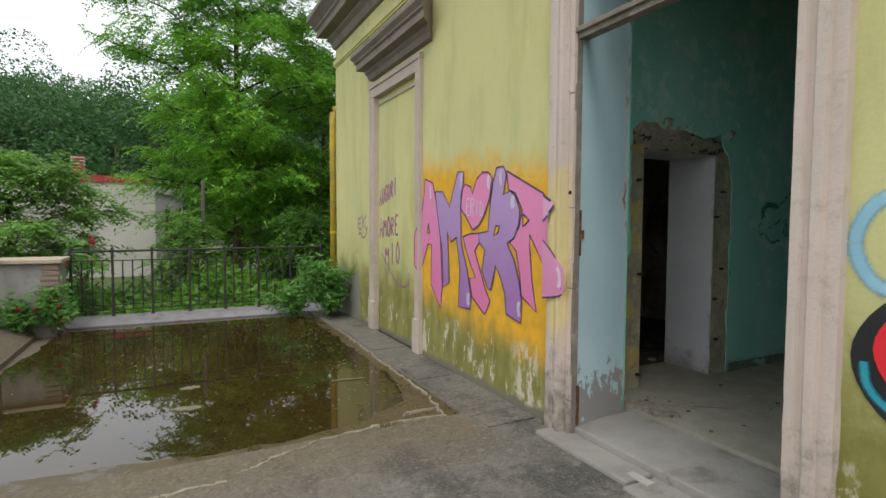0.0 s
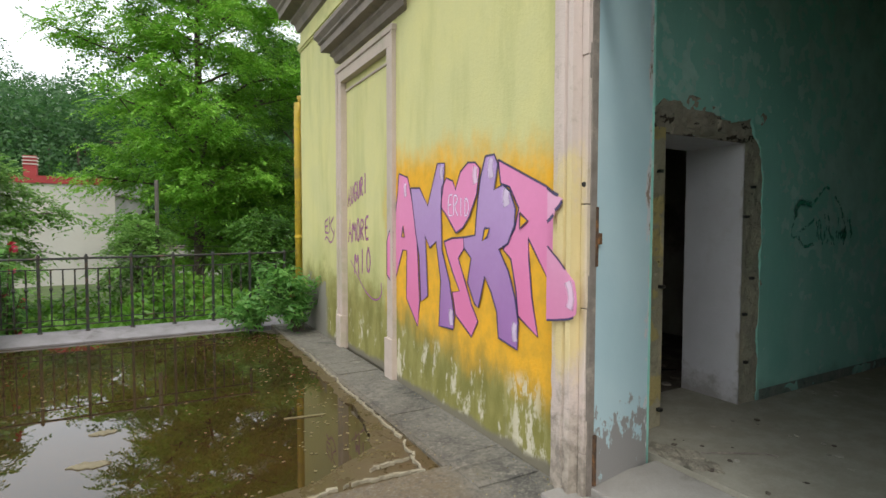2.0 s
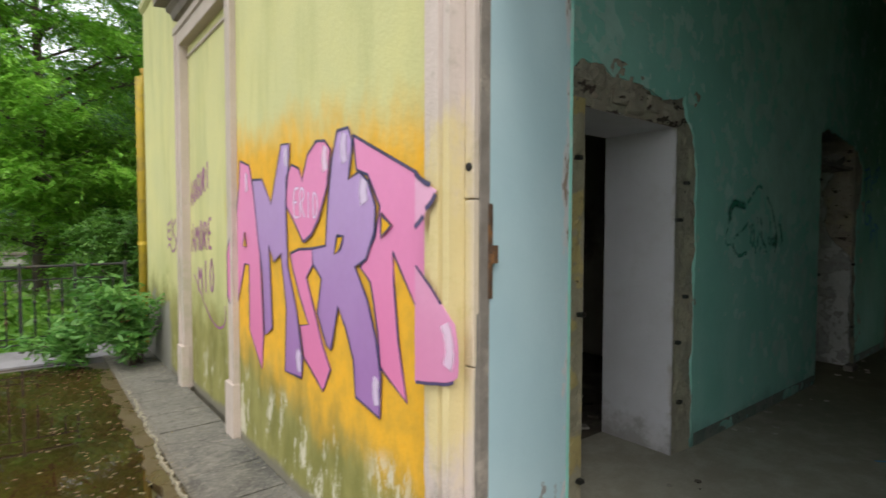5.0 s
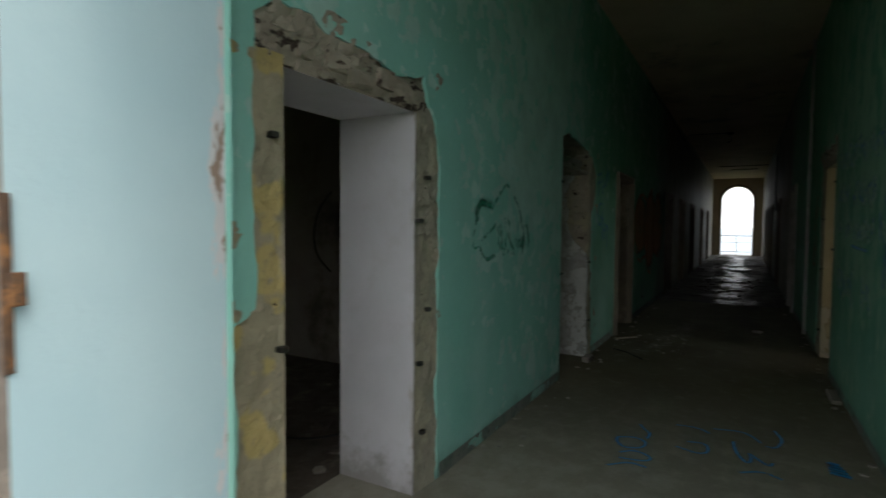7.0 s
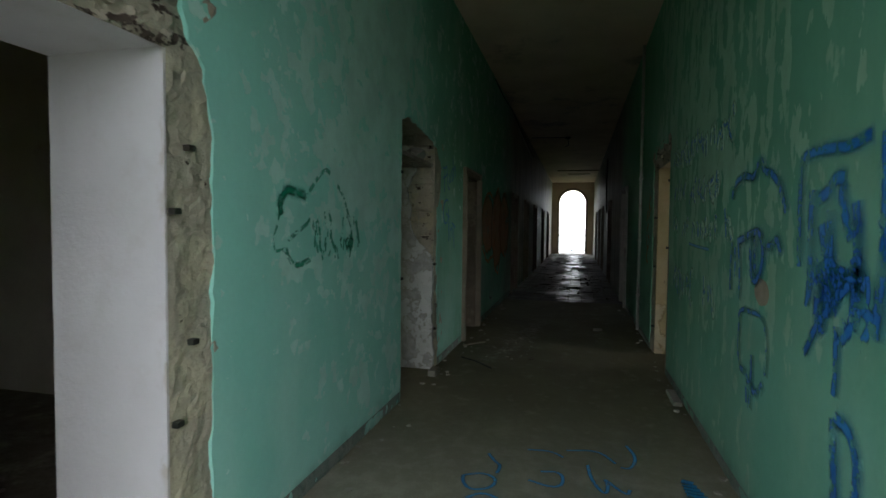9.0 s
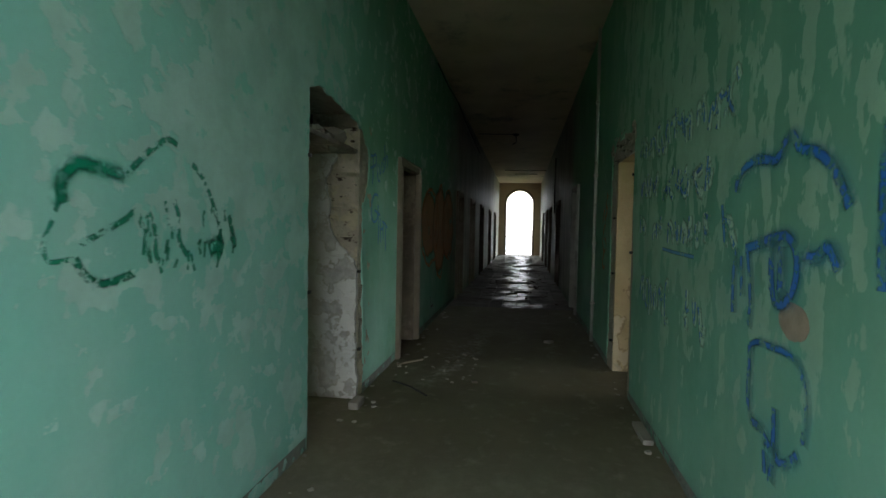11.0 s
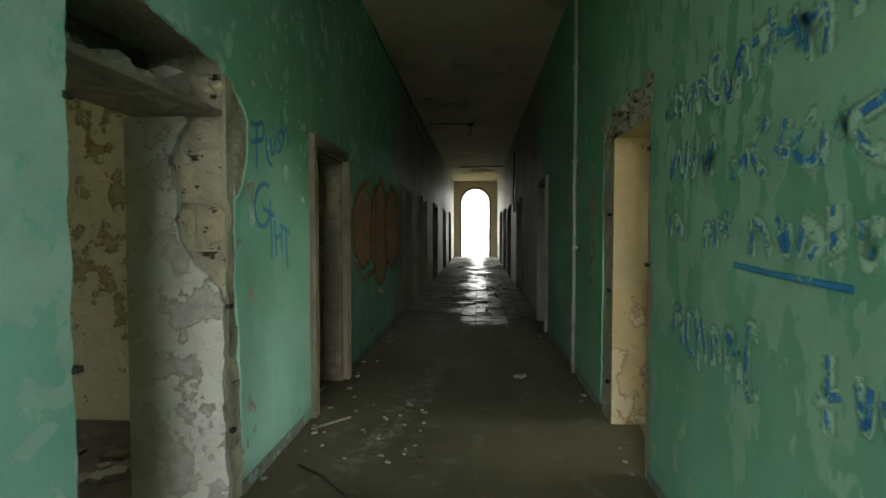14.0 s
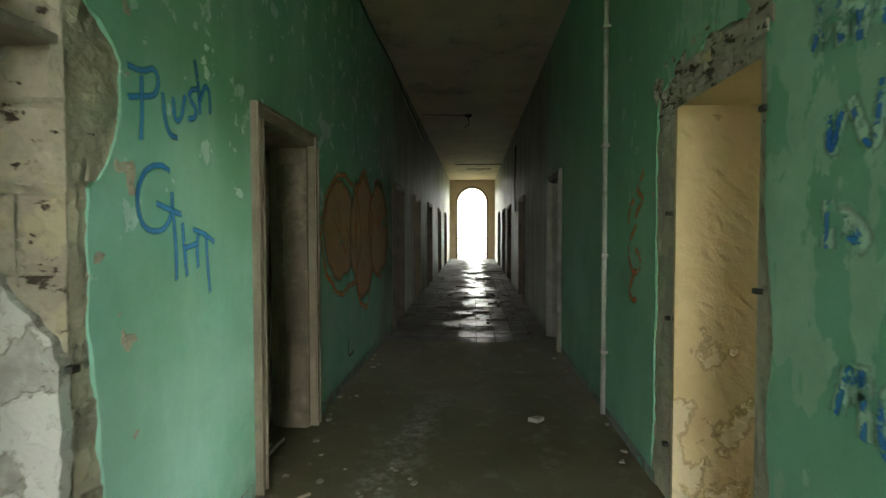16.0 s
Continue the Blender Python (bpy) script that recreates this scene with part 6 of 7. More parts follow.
def tree(name, label, base, height, spread, leaves, leaf, mat, seed, trunk=0.16, first=0.25, flat=0.35, lean=(0, 0), tuft=0.5, count=26, frond=0.34):
    """A tapered trunk, limbs, boughs and layered leafy sprays."""
    r = random.Random(seed)
    b = Vector(base)
    root = thing(name, label, "tree", at=(0, 0, 0))
    bark, sprays = Shape(), []
    spine = []
    for i in range(9):
        k = i / 8
        spine.append(b + Vector((lean[0] * k + 0.10 * r.uniform(-1, 1) * k, lean[1] * k + 0.10 * r.uniform(-1, 1) * k, height * 0.93 * k)))
    bark.tube(spine, [trunk * (1 - 0.9 * i / 8) + 0.012 for i in range(9)], 9)
    part("trunk", bark, BARK, root, smooth=True)
    for i in range(count):
        limbs = Shape()
        k = first + (0.97 - first) * (i + r.random()) / count
        at = k * 8
        p = spine[int(at)].lerp(spine[min(8, int(at) + 1)], at - int(at))
        ang = i * 2.4 + r.uniform(-0.4, 0.4)
        shape = math.sin(math.pi * min(1, 0.15 + 0.86 * (k - first) / (1 - first))) ** 0.7
        reach = spread * shape * r.uniform(0.65, 1.12)
        q = p + Vector((math.cos(ang) * reach, math.sin(ang) * reach, reach * r.uniform(0.15, 0.55)))
        m = p.lerp(q, 0.5) + Vector((r.uniform(-0.1, 0.1), r.uniform(-0.1, 0.1), reach * 0.12))
        rad = trunk * 0.42 * (1 - 0.7 * k)
        limbs.tube([p, m, q], [rad, rad * 0.6, 0.008], 6)
        for j in range(9):
            t = 0.28 + 0.72 * j / 8
            c = (p.lerp(m, t * 2) if t < 0.5 else m.lerp(q, t * 2 - 1))
            off = Vector((r.gauss(0, 1), r.gauss(0, 1), r.gauss(0, 0.45)))
            off = off.normalized() * reach * r.uniform(0.10, 0.32)
            e = c + off
            limbs.tube([c, c.lerp(e, 0.6) + Vector((0, 0, 0.04)), e], [rad * 0.25 + 0.004, 0.006, 0.003], 4)
            sprays += [(e, 1.0), (c.lerp(e, 0.6), 0.6)]
        part("limb", limbs, BARK, root)
    g = np.random.default_rng(seed)
    weight = np.array([w for _, w in sprays])
    pick = g.choice(len(sprays), leaves, p=weight / weight.sum())
    centre = np.array([tuple(p) for p, _ in sprays])[pick]
    centre = centre + g.normal(size=(leaves, 3)) * np.array([tuft, tuft, tuft * flat]) * g.uniform(0.3, 1.0, (leaves, 1))
    away = centre - np.array([tuple(b.lerp(spine[-1], 0.5))])
    away[:, 2] = away[:, 2] * 0.15
    away /= np.linalg.norm(away, axis=1)[:, None] + 1e-9
    away = away * 0.7 + g.normal(size=(leaves, 3)) * np.array([0.6, 0.6, 0.22]) + np.array([0, 0, 0.1])
    away /= np.linalg.norm(away, axis=1)[:, None]
    crown = new("crown", frond_mesh("crown", centre, away, frond, leaf, mat, seed))
    crown.parent = root
    return root


tree("robinia_tree", "tall bright green tree with feathery layered foliage behind the railing", (1.45, 15.8, -0.8), 11.0, 3.15, 14000, 0.095, LEAF_BRIGHT, 11, 0.14, 0.15, 0.30, (0.2, 0.3), 0.34, 44, 0.38)
tree("robinia_tree", "dense green tree growing behind the taller one", (5.2, 20.5, -1.1), 9.5, 3.2, 5000, 0.14, LEAF_DEEP, 12, 0.17, 0.12, 0.4, (-0.2, 0.2), 0.45, 26, 0.45)
tree("young_tree", "low leafy young tree in front of the white house", (-2.9, 13.0, -0.9), 3.7, 1.55, 3600, 0.10, LEAF_PALE, 13, 0.07, 0.10, 0.4, (0.1, 0), 0.26, 24, 0.36)
tree("young_tree", "slender sapling with narrow pale leaves", (0.1, 13.6, -0.9), 2.5, 0.6, 800, 0.09, LEAF_PALE, 14, 0.04, 0.2, 0.8, (0.1, 0), 0.18, 16, 0.30)
tree("robinia_tree", "shaded green tree beside the building", (6.0, 15.5, -1.0), 8.0, 2.6, 4000, 0.13, LEAF_DEEP, 16, 0.15, 0.12, 0.4, (-0.2, 0.2), 0.4, 26, 0.42)
tree("young_tree", "bushy young tree near the railing", (2.75, 12.6, -0.9), 2.6, 1.1, 1800, 0.09, LEAF_DEEP, 17, 0.05, 0.1, 0.4, (-0.2, 0), 0.25, 18, 0.32)
tree("young_tree", "leafy green sapling under the tall tree", (2.2, 16.6, -0.8), 4.6, 2.2, 3600, 0.11, LEAF_BRIGHT, 18, 0.07, 0.1, 0.5, (0, 0), 0.36, 24, 0.38)

# woods on the slope
g = np.random.default_rng(21)
pts, ups = [], []
clumps = []
for k in range(330):
    x, y = g.uniform(-46, 40), g.uniform(44, 82)
    clumps.append((x, y, terrain(x, y), g.uniform(2.6, 4.8)))
for k in range(40):
    x, y = g.uniform(3, 20), g.uniform(28, 38)
    clumps.append((x, y, terrain(x, y), g.uniform(1.6, 3.0)))
trunks = Shape()
for x, y, z, rad in clumps:
    h = rad * g.uniform(1.15, 1.65)
    trunks.tube([(x, y, z - 0.3), (x, y, z + h)], [0.2, 0.08], 5)
    lobes = g.normal(size=(9, 3)) * np.array([0.55, 0.55, 0.5]) * rad
    m = 1800
    base = lobes[g.integers(0, 9, m)]
    d = g.normal(size=(m, 3))
    d /= np.linalg.norm(d, axis=1)[:, None]
    d[:, 2] = np.abs(d[:, 2]) * 1.1 - 0.25
    pts.append(np.array([x, y, z + h]) + base + d * rad * 0.52 * g.uniform(0.82, 1.04, (m, 1)))
    ups.append(d)
wood = new("woodland", leaf_mesh("woodland", np.concatenate(pts), np.concatenate(ups), 0.28, 0.20, LEAF_WOOD, 22, 0.2))
tagged(wood, "dense dark green woodland covering the slope", "woods", kind="stuff")
trunk_ob = tagged(new("woodland_trunks", trunks.mesh("woodland_trunks", BARK)), "dark tree trunks inside the woodland", "woods", kind="stuff")

# undergrowth behind the railing
n = 26000
c = np.stack([g.uniform(-4.5, 6.5, n), 9.9 + g.uniform(0, 1, n) ** 1.5 * 6.0, np.zeros(n)], 1)
c[:, 2] = np.array([terrain(x, y) for x, y, _ in c]) + g.uniform(0, 1, n) ** 1.3 * (0.42 + 0.30 * np.sin(c[:, 0] * 2.1) * np.sin(c[:, 1] * 1.7) + 0.22 * (c[:, 0] > 0.3))
tagged(new("undergrowth", leaf_mesh("undergrowth", c, np.tile((0, 0, 1.0), (n, 1)), 0.17, 0.07, GRASS, 23, -0.15)), "bright green grass and weeds behind the railing", "undergrowth", kind="stuff")


def shrub(name, label, base, radius, height, leaves, leaf, mat, seed, stems=14, flowers=0, reach=(0, 0)):
    r = random.Random(seed)
    gen = np.random.default_rng(seed)
    root = thing(name, label, "shrub")
    tips = []
    for i in range(stems):
        wood_s = Shape()
        a = r.uniform(0, 2 * math.pi)
        q = Vector(base) + Vector((math.cos(a) * radius * r.uniform(0.2, 1) + reach[0] * r.random(), math.sin(a) * radius * r.uniform(0.2, 1) + reach[1] * r.random(), height * r.uniform(0.35, 1)))
        p = Vector(base) + Vector((r.uniform(-0.08, 0.08), r.uniform(-0.08, 0.08), 0))
        m = p.lerp(q, 0.5) + Vector((0, 0, 0.15 * height))
        wood_s.tube([p, m, q], [0.012, 0.008, 0.003], 5)
        tips += [p.lerp(m, 0.6), p.lerp(m, 0.9), m.lerp(q, 0.3), m.lerp(q, 0.6), q, q]
        part("stem", wood_s, BARK, root)
    cc = np.array([tuple(t) for t in tips])[gen.integers(0, len(tips), leaves)] + gen.normal(size=(leaves, 3)) * radius * 0.17
    ob = new("leaves", leaf_mesh("leaves", cc, np.tile((0, 0, 1.0), (leaves, 1)), leaf, leaf * 0.3, mat, seed, 0.1))
    ob.parent = root
    for i in range(flowers):
        t = Vector(tips[r.randrange(len(tips))]) + Vector((r.uniform(-0.06, 0.06), r.uniform(-0.06, 0.06), r.uniform(0, 0.08)))
        s = Shape()
        for k in range(20):
            a = 2.4 * k
            e = t + Vector((math.cos(a) * 0.038, math.sin(a) * 0.038, r.uniform(-0.035, 0.04)))
            w = Vector((-math.sin(a), math.cos(a), 0.5)) * 0.018
            s.quad(t, e - w, e + Vector((math.cos(a), math.sin(a), 0)) * 0.012, e + w)
        part("flower", s, PETAL, root, "red blossom")
    return root


shrub("oleander_bush", "bushy green shrub with red blossoms at the foot of the facade", (2.18, 8.62, -0.1), 0.40, 0.92, 3000, 0.12, LEAF_BUSH, 31, 24, 6, (-0.25, 0.1))
shrub("oleander_bush", "trailing green shrub shoots on the terrace kerb", (1.68, 9.05, -0.08), 0.28, 0.42, 1100, 0.12, LEAF_BUSH, 32, 10, 0, (-0.25, -0.15))
shrub("oleander_bush", "green shrub with red blossoms beside the pillar", (-1.45, 8.95, -0.1), 0.24, 0.62, 900, 0.11, LEAF_BUSH, 33, 12, 5, (-0.1, 0.1))
shrub("oleander_bush", "grey green weeds at the pillar's foot", (-1.85, 8.85, -0.1), 0.26, 0.5, 800, 0.11, LEAF_BUSH, 34, 12, 2)
shrub("oleander_bush", "green shrub with red blossoms behind the railing", (-1.25, 9.95, -0.5), 0.26, 1.62, 700, 0.11, LEAF_BUSH, 35, 12, 8)

# ---- white house, chimney, pole ----
house = thing("house", "white rendered house with a red edged flat roof", "house")
HX, HY = -0.75, 25.4
c0, c1, c2 = (HX - 10.5, HY - 0.2), (HX, HY), (0.35, HY + 6.0)
back = (HX - 10.0, HY + 7.0)
part("wall", Shape().prism([c0, c1, c2, back], "z", -2.4, 2.9), HOUSE_WALL, house, "stained white render")
part("roof_parapet", Shape().prism([(c0[0], c0[1] - 0.06), (c1[0] + 0.05, c1[1] - 0.06), (c1[0] + 0.05, c1[1] + 0.3), (c0[0], c0[1] + 0.3)], "z", 2.9, 3.17), ROOF_RED, house, "red painted roof edge")
part("side_parapet", Shape().prism([(c1[0] - 0.2, c1[1] + 0.4), (c1[0] + 0.05, c1[1] + 0.3), (c2[0] + 0.05, c2[1]), (c2[0] - 0.25, c2[1])], "z", 2.9, 3.3), HOUSE_WALL, house, "white side parapet")
part("ledge", Shape().prism([(c1[0], c1[1] - 0.08), (c1[0] + 0.1, c1[1] - 0.05), (c2[0] + 0.1, c2[1]), (c2[0], c2[1])], "z", 2.5, 2.56), CORNICE, house, "dark ledge line")
for k, zz in ((0.35, 1.9), (0.8, 2.05)):
    p = Vector(c1).lerp(Vector(c2), k)
    win = part("window", Shape().prism([(p.x - 0.02, p.y - 0.35), (p.x + 0.06, p.y - 0.35), (p.x + 0.13, p.y + 0.35), (p.x + 0.05, p.y + 0.35)], "z", zz - 1.3, zz), DARK, house, "narrow dark window")
    part("window_sill", Shape().prism([(p.x - 0.02, p.y - 0.42), (p.x + 0.11, p.y - 0.42), (p.x + 0.18, p.y + 0.42), (p.x + 0.05, p.y + 0.42)], "z", zz - 1.38, zz - 1.3), HOUSE_WALL, win)
stack = part("chimney", Shape().box(-3.72, -3.32, 26.4, 26.8, 2.8, 4.0), ROOF_RED, house, "red painted chimney stack")
for k in range(3):
    part("cap_slab", Shape().box(-3.75, -3.29, 26.37, 26.83, 3.66 + 0.13 * k, 3.70 + 0.13 * k), HOUSE_WALL, stack, "pale concrete cap slab")
shed = thing("outbuilding", "orange brick outbuilding with a pale gable", "house")
part("wall", Shape().box(-11.5, -6.6, 29.0, 33.0, -2.0, 3.6), BRICK_RED, shed)
part("roof", Shape().prism([(-11.8, 3.6), (-6.4, 3.6), (-6.4, 3.75), (-8.8, 4.7), (-11.8, 4.2)], "y", 28.8, 33.2), HOUSE_WALL, shed, "pale weathered roof")
low_wall = thing("garden_wall", "low white garden wall behind the trees", "wall")
part("wall", Shape().box(0.6, 6.5, 27.0, 27.3, -2.2, 0.35), HOUSE_WALL, low_wall)
part("coping", Shape().box(0.5, 6.6, 26.95, 27.35, 0.35, 0.47), CORNICE, low_wall)
pole = thing("utility_pole", "grey weathered wooden utility pole", "pole")
part("shaft", Shape().tube([(0.50, 13.4, -1.2), (0.52, 13.4, 2.3)], [0.046, 0.038], 10), POLE_WOOD, pole, smooth=True)
part("wire", Shape().tube([(0.52, 13.4, 0.95), (2.5, 14.2, 0.90), (6.0, 15.4, 1.0)], 0.006, 4), IRON, pole, "thin overhead wire")
# ---- door frames, leaves and fittings of the corridor ----
def door_frame(name, x0, x1, top, side, mat, label, out=0.03, width=0.085):
    """A moulded wooden architrave round an opening in the left (side 1) or right (side -1) wall."""
    y0 = L if side > 0 else R
    a, b = sorted((y0 - side * out, y0 + side * 0.02))
    root = thing(name, label, "door frame")
    root["kind"] = "structure"
    for u0, u1 in ((x0 - width, x0), (x1, x1 + width)):
        s = Shape().box(u0, u1, a, b, 0.0, top)
        m0, m1 = sorted((y0 - side * (out + 0.014), y0 - side * out))
        s.box(u0, u0 + 0.02, m0, m1, 0.0, top + width).box(u1 - 0.016, u1, m0, m1, 0.0, top)
        part("jamb", s, mat, root, bevel=0.004)
    s = Shape().box(x0 - width, x1 + width, a, b, top, top + width)
    s.box(x0 - width + 0.02, x1 + width - 0.02, *sorted((y0 - side * (out + 0.014), y0 - side * out)), top + width - 0.02, top + width)
    part("head", s, mat, root, bevel=0.004)
    lining = Shape()
    d0, d1 = sorted((y0 + side * 0.02, y0 + side * 0.5))
    lining.box(x0 - 0.004, x0 + 0.018, d0, d1, 0, top).box(x1 - 0.018, x1 + 0.004, d0, d1, 0, top).box(x0, x1, d0, d1, top - 0.02, top + 0.004)
    part("lining", lining, mat, root)
    return root


def door_leaf(x, y, width, height, angle, mat, label):
    """A four-panel leaf hinged at (x, y)."""
    root = thing("door_leaf", label, "door", at=(x, y, 0.01))
    root.rotation_euler = (0, 0, radians(angle))
    part("slab", Shape().box(0, width, -0.014, 0.014, 0, height), mat, root)
    st = 0.09
    for u0, u1, z0, z1 in ((0, st, 0, height), (width - st, width, 0, height), (st, width - st, 0, 0.2), (st, width - st, height - 0.11, height), (st, width - st, 0.78, 0.88), (width / 2 - 0.035, width / 2 + 0.035, 0.2, 0.78), (width / 2 - 0.035, width / 2 + 0.035, 0.88, height - 0.11)):
        part("rail", Shape().box(u0, u1, -0.024, 0.024, z0, z1), mat, root, bevel=0.005)
    part("handle", Shape().tube([(width - 0.05, -0.02, 1.02), (width - 0.05, -0.07, 1.02), (width - 0.15, -0.07, 1.02)], 0.009, 6), RUST, root, "rusty lever handle")
    return root


door_frame("door_2", *LEFT_DOORS[2], 1, FRAME_WOOD, "worn beige wooden door frame with chipped paint")
panelled = thing("door_lining", "worn beige panelled lining inside the door frame", "door lining")
part("board", Shape().box(10.245, 10.262, L + 0.02, L + 0.24, 0, 2.06), LINING_BROWN, panelled)
for z0, z1 in ((0.0, 0.12), (0.62, 0.72), (1.94, 2.06)):
    part("rail", Shape().box(10.232, 10.246, L + 0.03, L + 0.23, z0, z1), LINING_BROWN, panelled, bevel=0.004)
for y0, y1 in ((0.03, 0.07), (0.19, 0.23)):
    part("stile", Shape().box(10.232, 10.246, L + y0, L + y1, 0.12, 1.94), LINING_BROWN, panelled, bevel=0.004)
door_leaf(10.23, L + 0.29, 0.84, 2.03, 98, DOOR_BROWN, "open brown panelled door with peeling paint")
for i, (x0, x1, top) in enumerate(LEFT_DOORS[3:]):
    door_frame(f"door_{3 + i}", x0, x1, top, 1, FRAME_WOOD if i % 2 else DOOR_BROWN, "dark worn wooden door frame in the dim corridor")
for i, (x0, x1, top) in enumerate(RIGHT_DOORS[1:]):
    door_frame(f"door_{8 + i}", x0, x1, top, -1, GREY_DOOR if i == 0 else DOOR_BROWN, "chipped dirty grey wooden door frame" if i == 0 else "dark worn wooden door frame in the dim corridor")
door_leaf(12.88, R - 0.1, 0.8, 2.05, -8, GREY_DOOR, "dirty grey panelled door, almost shut")
for (x0, x1, top), a in zip(RIGHT_DOORS[2:5], (-12, -70, -6)):
    door_leaf(x0 + 0.03, R - 0.1, x1 - x0 - 0.06, 2.03, a, DOOR_BROWN, "brown panelled door standing ajar")
for (x0, x1, top), a in zip(LEFT_DOORS[3:7], (8, 70, 10, 60)):
    door_leaf(x0 + 0.03, L + 0.1, x1 - x0 - 0.06, 2.03, a, DOOR_BROWN, "brown panelled door standing ajar")

# rotten boards under the void over the second doorway
for k, (y0, y1, z, dz) in enumerate(((L + 0.03, L + 0.22, 2.015, 0.0), (L + 0.24, L + 0.5, 2.02, 0.006))):
    single("lintel_board", Shape().box(6.8, 8.0, y0, y1, z, z + 0.035), OLD_WOOD, "rotten wooden lintel board over the torn doorway", "board", "lintel boards", bevel=0.006)
# back of the void; its shade is put in with the dark DIRT colour
s = Shape()
rough_face(s, "y", L + 0.42, 6.87, 7.95, 2.03, 2.36, 0.04, 0.05, rng, -1)
part("torn_void", s, DIRT, wall_left, "rubble at the back of the void, coloured dark for its shade")
for k in range(9):
    x = rng.uniform(6.95, 7.75)
    w = rng.uniform(0.04, 0.11)
    s = Shape().tube([(x, L + rng.uniform(0.06, 0.2), 2.05), (x + 0.01, L + 0.15, 2.05 + w * 0.6)], [w, w * 0.7], 6)
    single("rubble_stone", s, CHIP, "loose rubble stone on the lintel board", "stone", "stones on the lintel")

# nails and iron holdfasts in the torn reveals
def holdfast(x, y, z, side):
    s = Shape().box(x - 0.018, x + 0.018, *sorted((y - side * 0.028, y + side * 0.03)), z - 0.011, z + 0.011)
    single("iron_cramp", s, IRON, "rusty iron cramp stuck in the torn mortar", "cramp", "iron cramps", bevel=0.003)


for x, z in ((4.395, 1.47), (4.47, 1.70), (4.40, 0.71), (4.48, 0.99), (4.43, 0.33), (3.44, 0.98), (3.40, 1.77), (3.44, 0.12)):
    holdfast(x, L + 0.012, z, 1)
for x, z in ((6.89, 1.0), (6.88, 1.86), (7.93, 1.05), (7.95, 0.4)):
    holdfast(x, L + 0.015, z, 1)
for x, z in ((8.42, 1.24), (9.32, 1.55), (9.31, 0.99), (9.33, 0.30), (8.40, 1.9)):
    holdfast(x, R - 0.015, z, -1)

# torn stones and bricks showing in the lintel and jambs
def stone(x, y, z, a, b, c, mat, seed):
    r = random.Random(seed)
    s = Shape()
    s.box(-a, a, -b, b, -c, c)
    me = s.mesh("stone", mat, bevel=min(a, b, c) * 0.45)
    for v in me.vertices:
        v.co += 0.16 * min(a, b, c) * Vector((r.uniform(-1, 1), r.uniform(-1, 1), r.uniform(-1, 1)))
    ob = new("stone", me)
    ob.parent, ob.location = wall_left if y > 2.4 else wall_right, (x, y, z)
    ob.rotation_euler = (r.uniform(-0.12, 0.12), r.uniform(-0.12, 0.12), r.uniform(-0.1, 0.1))
    return ob


for k in range(6):
    stone(3.42 + 1.0 * k / 6 + rng.uniform(-0.02, 0.02), L + 0.03 + rng.uniform(0, 0.02), 2.08 + rng.uniform(0, 0.07), rng.uniform(0.05, 0.13), 0.035, rng.uniform(0.022, 0.045), LINTEL, k)
for k in range(6):
    stone(8.45 + 0.95 * k / 6, R - 0.01, 2.15 + rng.uniform(0, 0.1), rng.uniform(0.04, 0.09), 0.025, rng.uniform(0.018, 0.032), LINTEL, 50 + k)
ROUGH_STONE = torn_mortar("rough_reveal_stone", (0.36, 0.315, 0.245), (0.38, 0.33, 0.22), 0.02)
# coursed blocks in the bare upper reveal of the second doorway
for k, (y0, y1, z0, z1) in enumerate(((0.02, 0.22, 1.86, 2.24), (0.23, 0.50, 1.99, 2.24), (0.02, 0.27, 1.58, 1.85), (0.28, 0.50, 1.72, 1.98), (0.02, 0.17, 1.34, 1.57), (0.18, 0.33, 1.30, 1.57), (0.02, 0.26, 1.10, 1.33))):
    s = Shape()
    rough_face(s, "x", 7.930 + rng.uniform(-0.008, 0.012), L + y0, L + y1, z0, z1, 0.024, 0.017, rng, -1, -0.014)
    part("block", s, ROUGH_STONE, wall_left)
for k, (z, h) in enumerate(((0.16, 0.12), (0.44, 0.13), (0.74, 0.12), (1.02, 0.13), (1.32, 0.14), (1.62, 0.13), (1.90, 0.12), (2.12, 0.08))):
    stone(8.0 + (0.08 if z > 1.3 else 0.0), L + 0.035, z + 0.1, 0.055, 0.022, h * 0.8, BLOCK if z > 1.3 else RUBBLE, 90 + k)

# ---- pipes, wires, lamp hook ----
conduit = thing("wall_conduit", "white painted pipe running up the green wall", "pipe")
part("tube", Shape().tube([(10.60, R + 0.028, 0.02), (10.60, R + 0.028, TOP)], 0.02, 10), WHITE_PAINT, conduit, smooth=True)
for z in (0.5, 1.25, 2.1, 3.0):
    part("clip", Shape().box(10.565, 10.635, R, R + 0.055, z, z + 0.022), WHITE_PAINT, conduit)
cable = thing("ceiling_cable", "sagging old cable along the ceiling's corner", "cable")
part("wire", Shape().tube([(11.6, L - 0.02, 3.86), (12.6, L - 0.03, 3.80), (14.0, L - 0.03, 3.84), (15.5, L - 0.03, 3.74), (19.5, L - 0.02, 3.62)], 0.009, 6), DARK, cable)
part("wire", Shape().tube([(15.2, L - 0.025, 3.70), (18.8, L - 0.025, 3.50)], 0.009, 6), WHITE_PAINT, cable, "bare pale wire")
hook = thing("ceiling_hook", "broken ceiling lamp holder with a trailing wire", "lamp holder")
part("rose", Shape().tube([(17.9, 2.52, TOP), (17.9, 2.52, TOP - 0.05)], [0.09, 0.06], 10), DARK, hook)
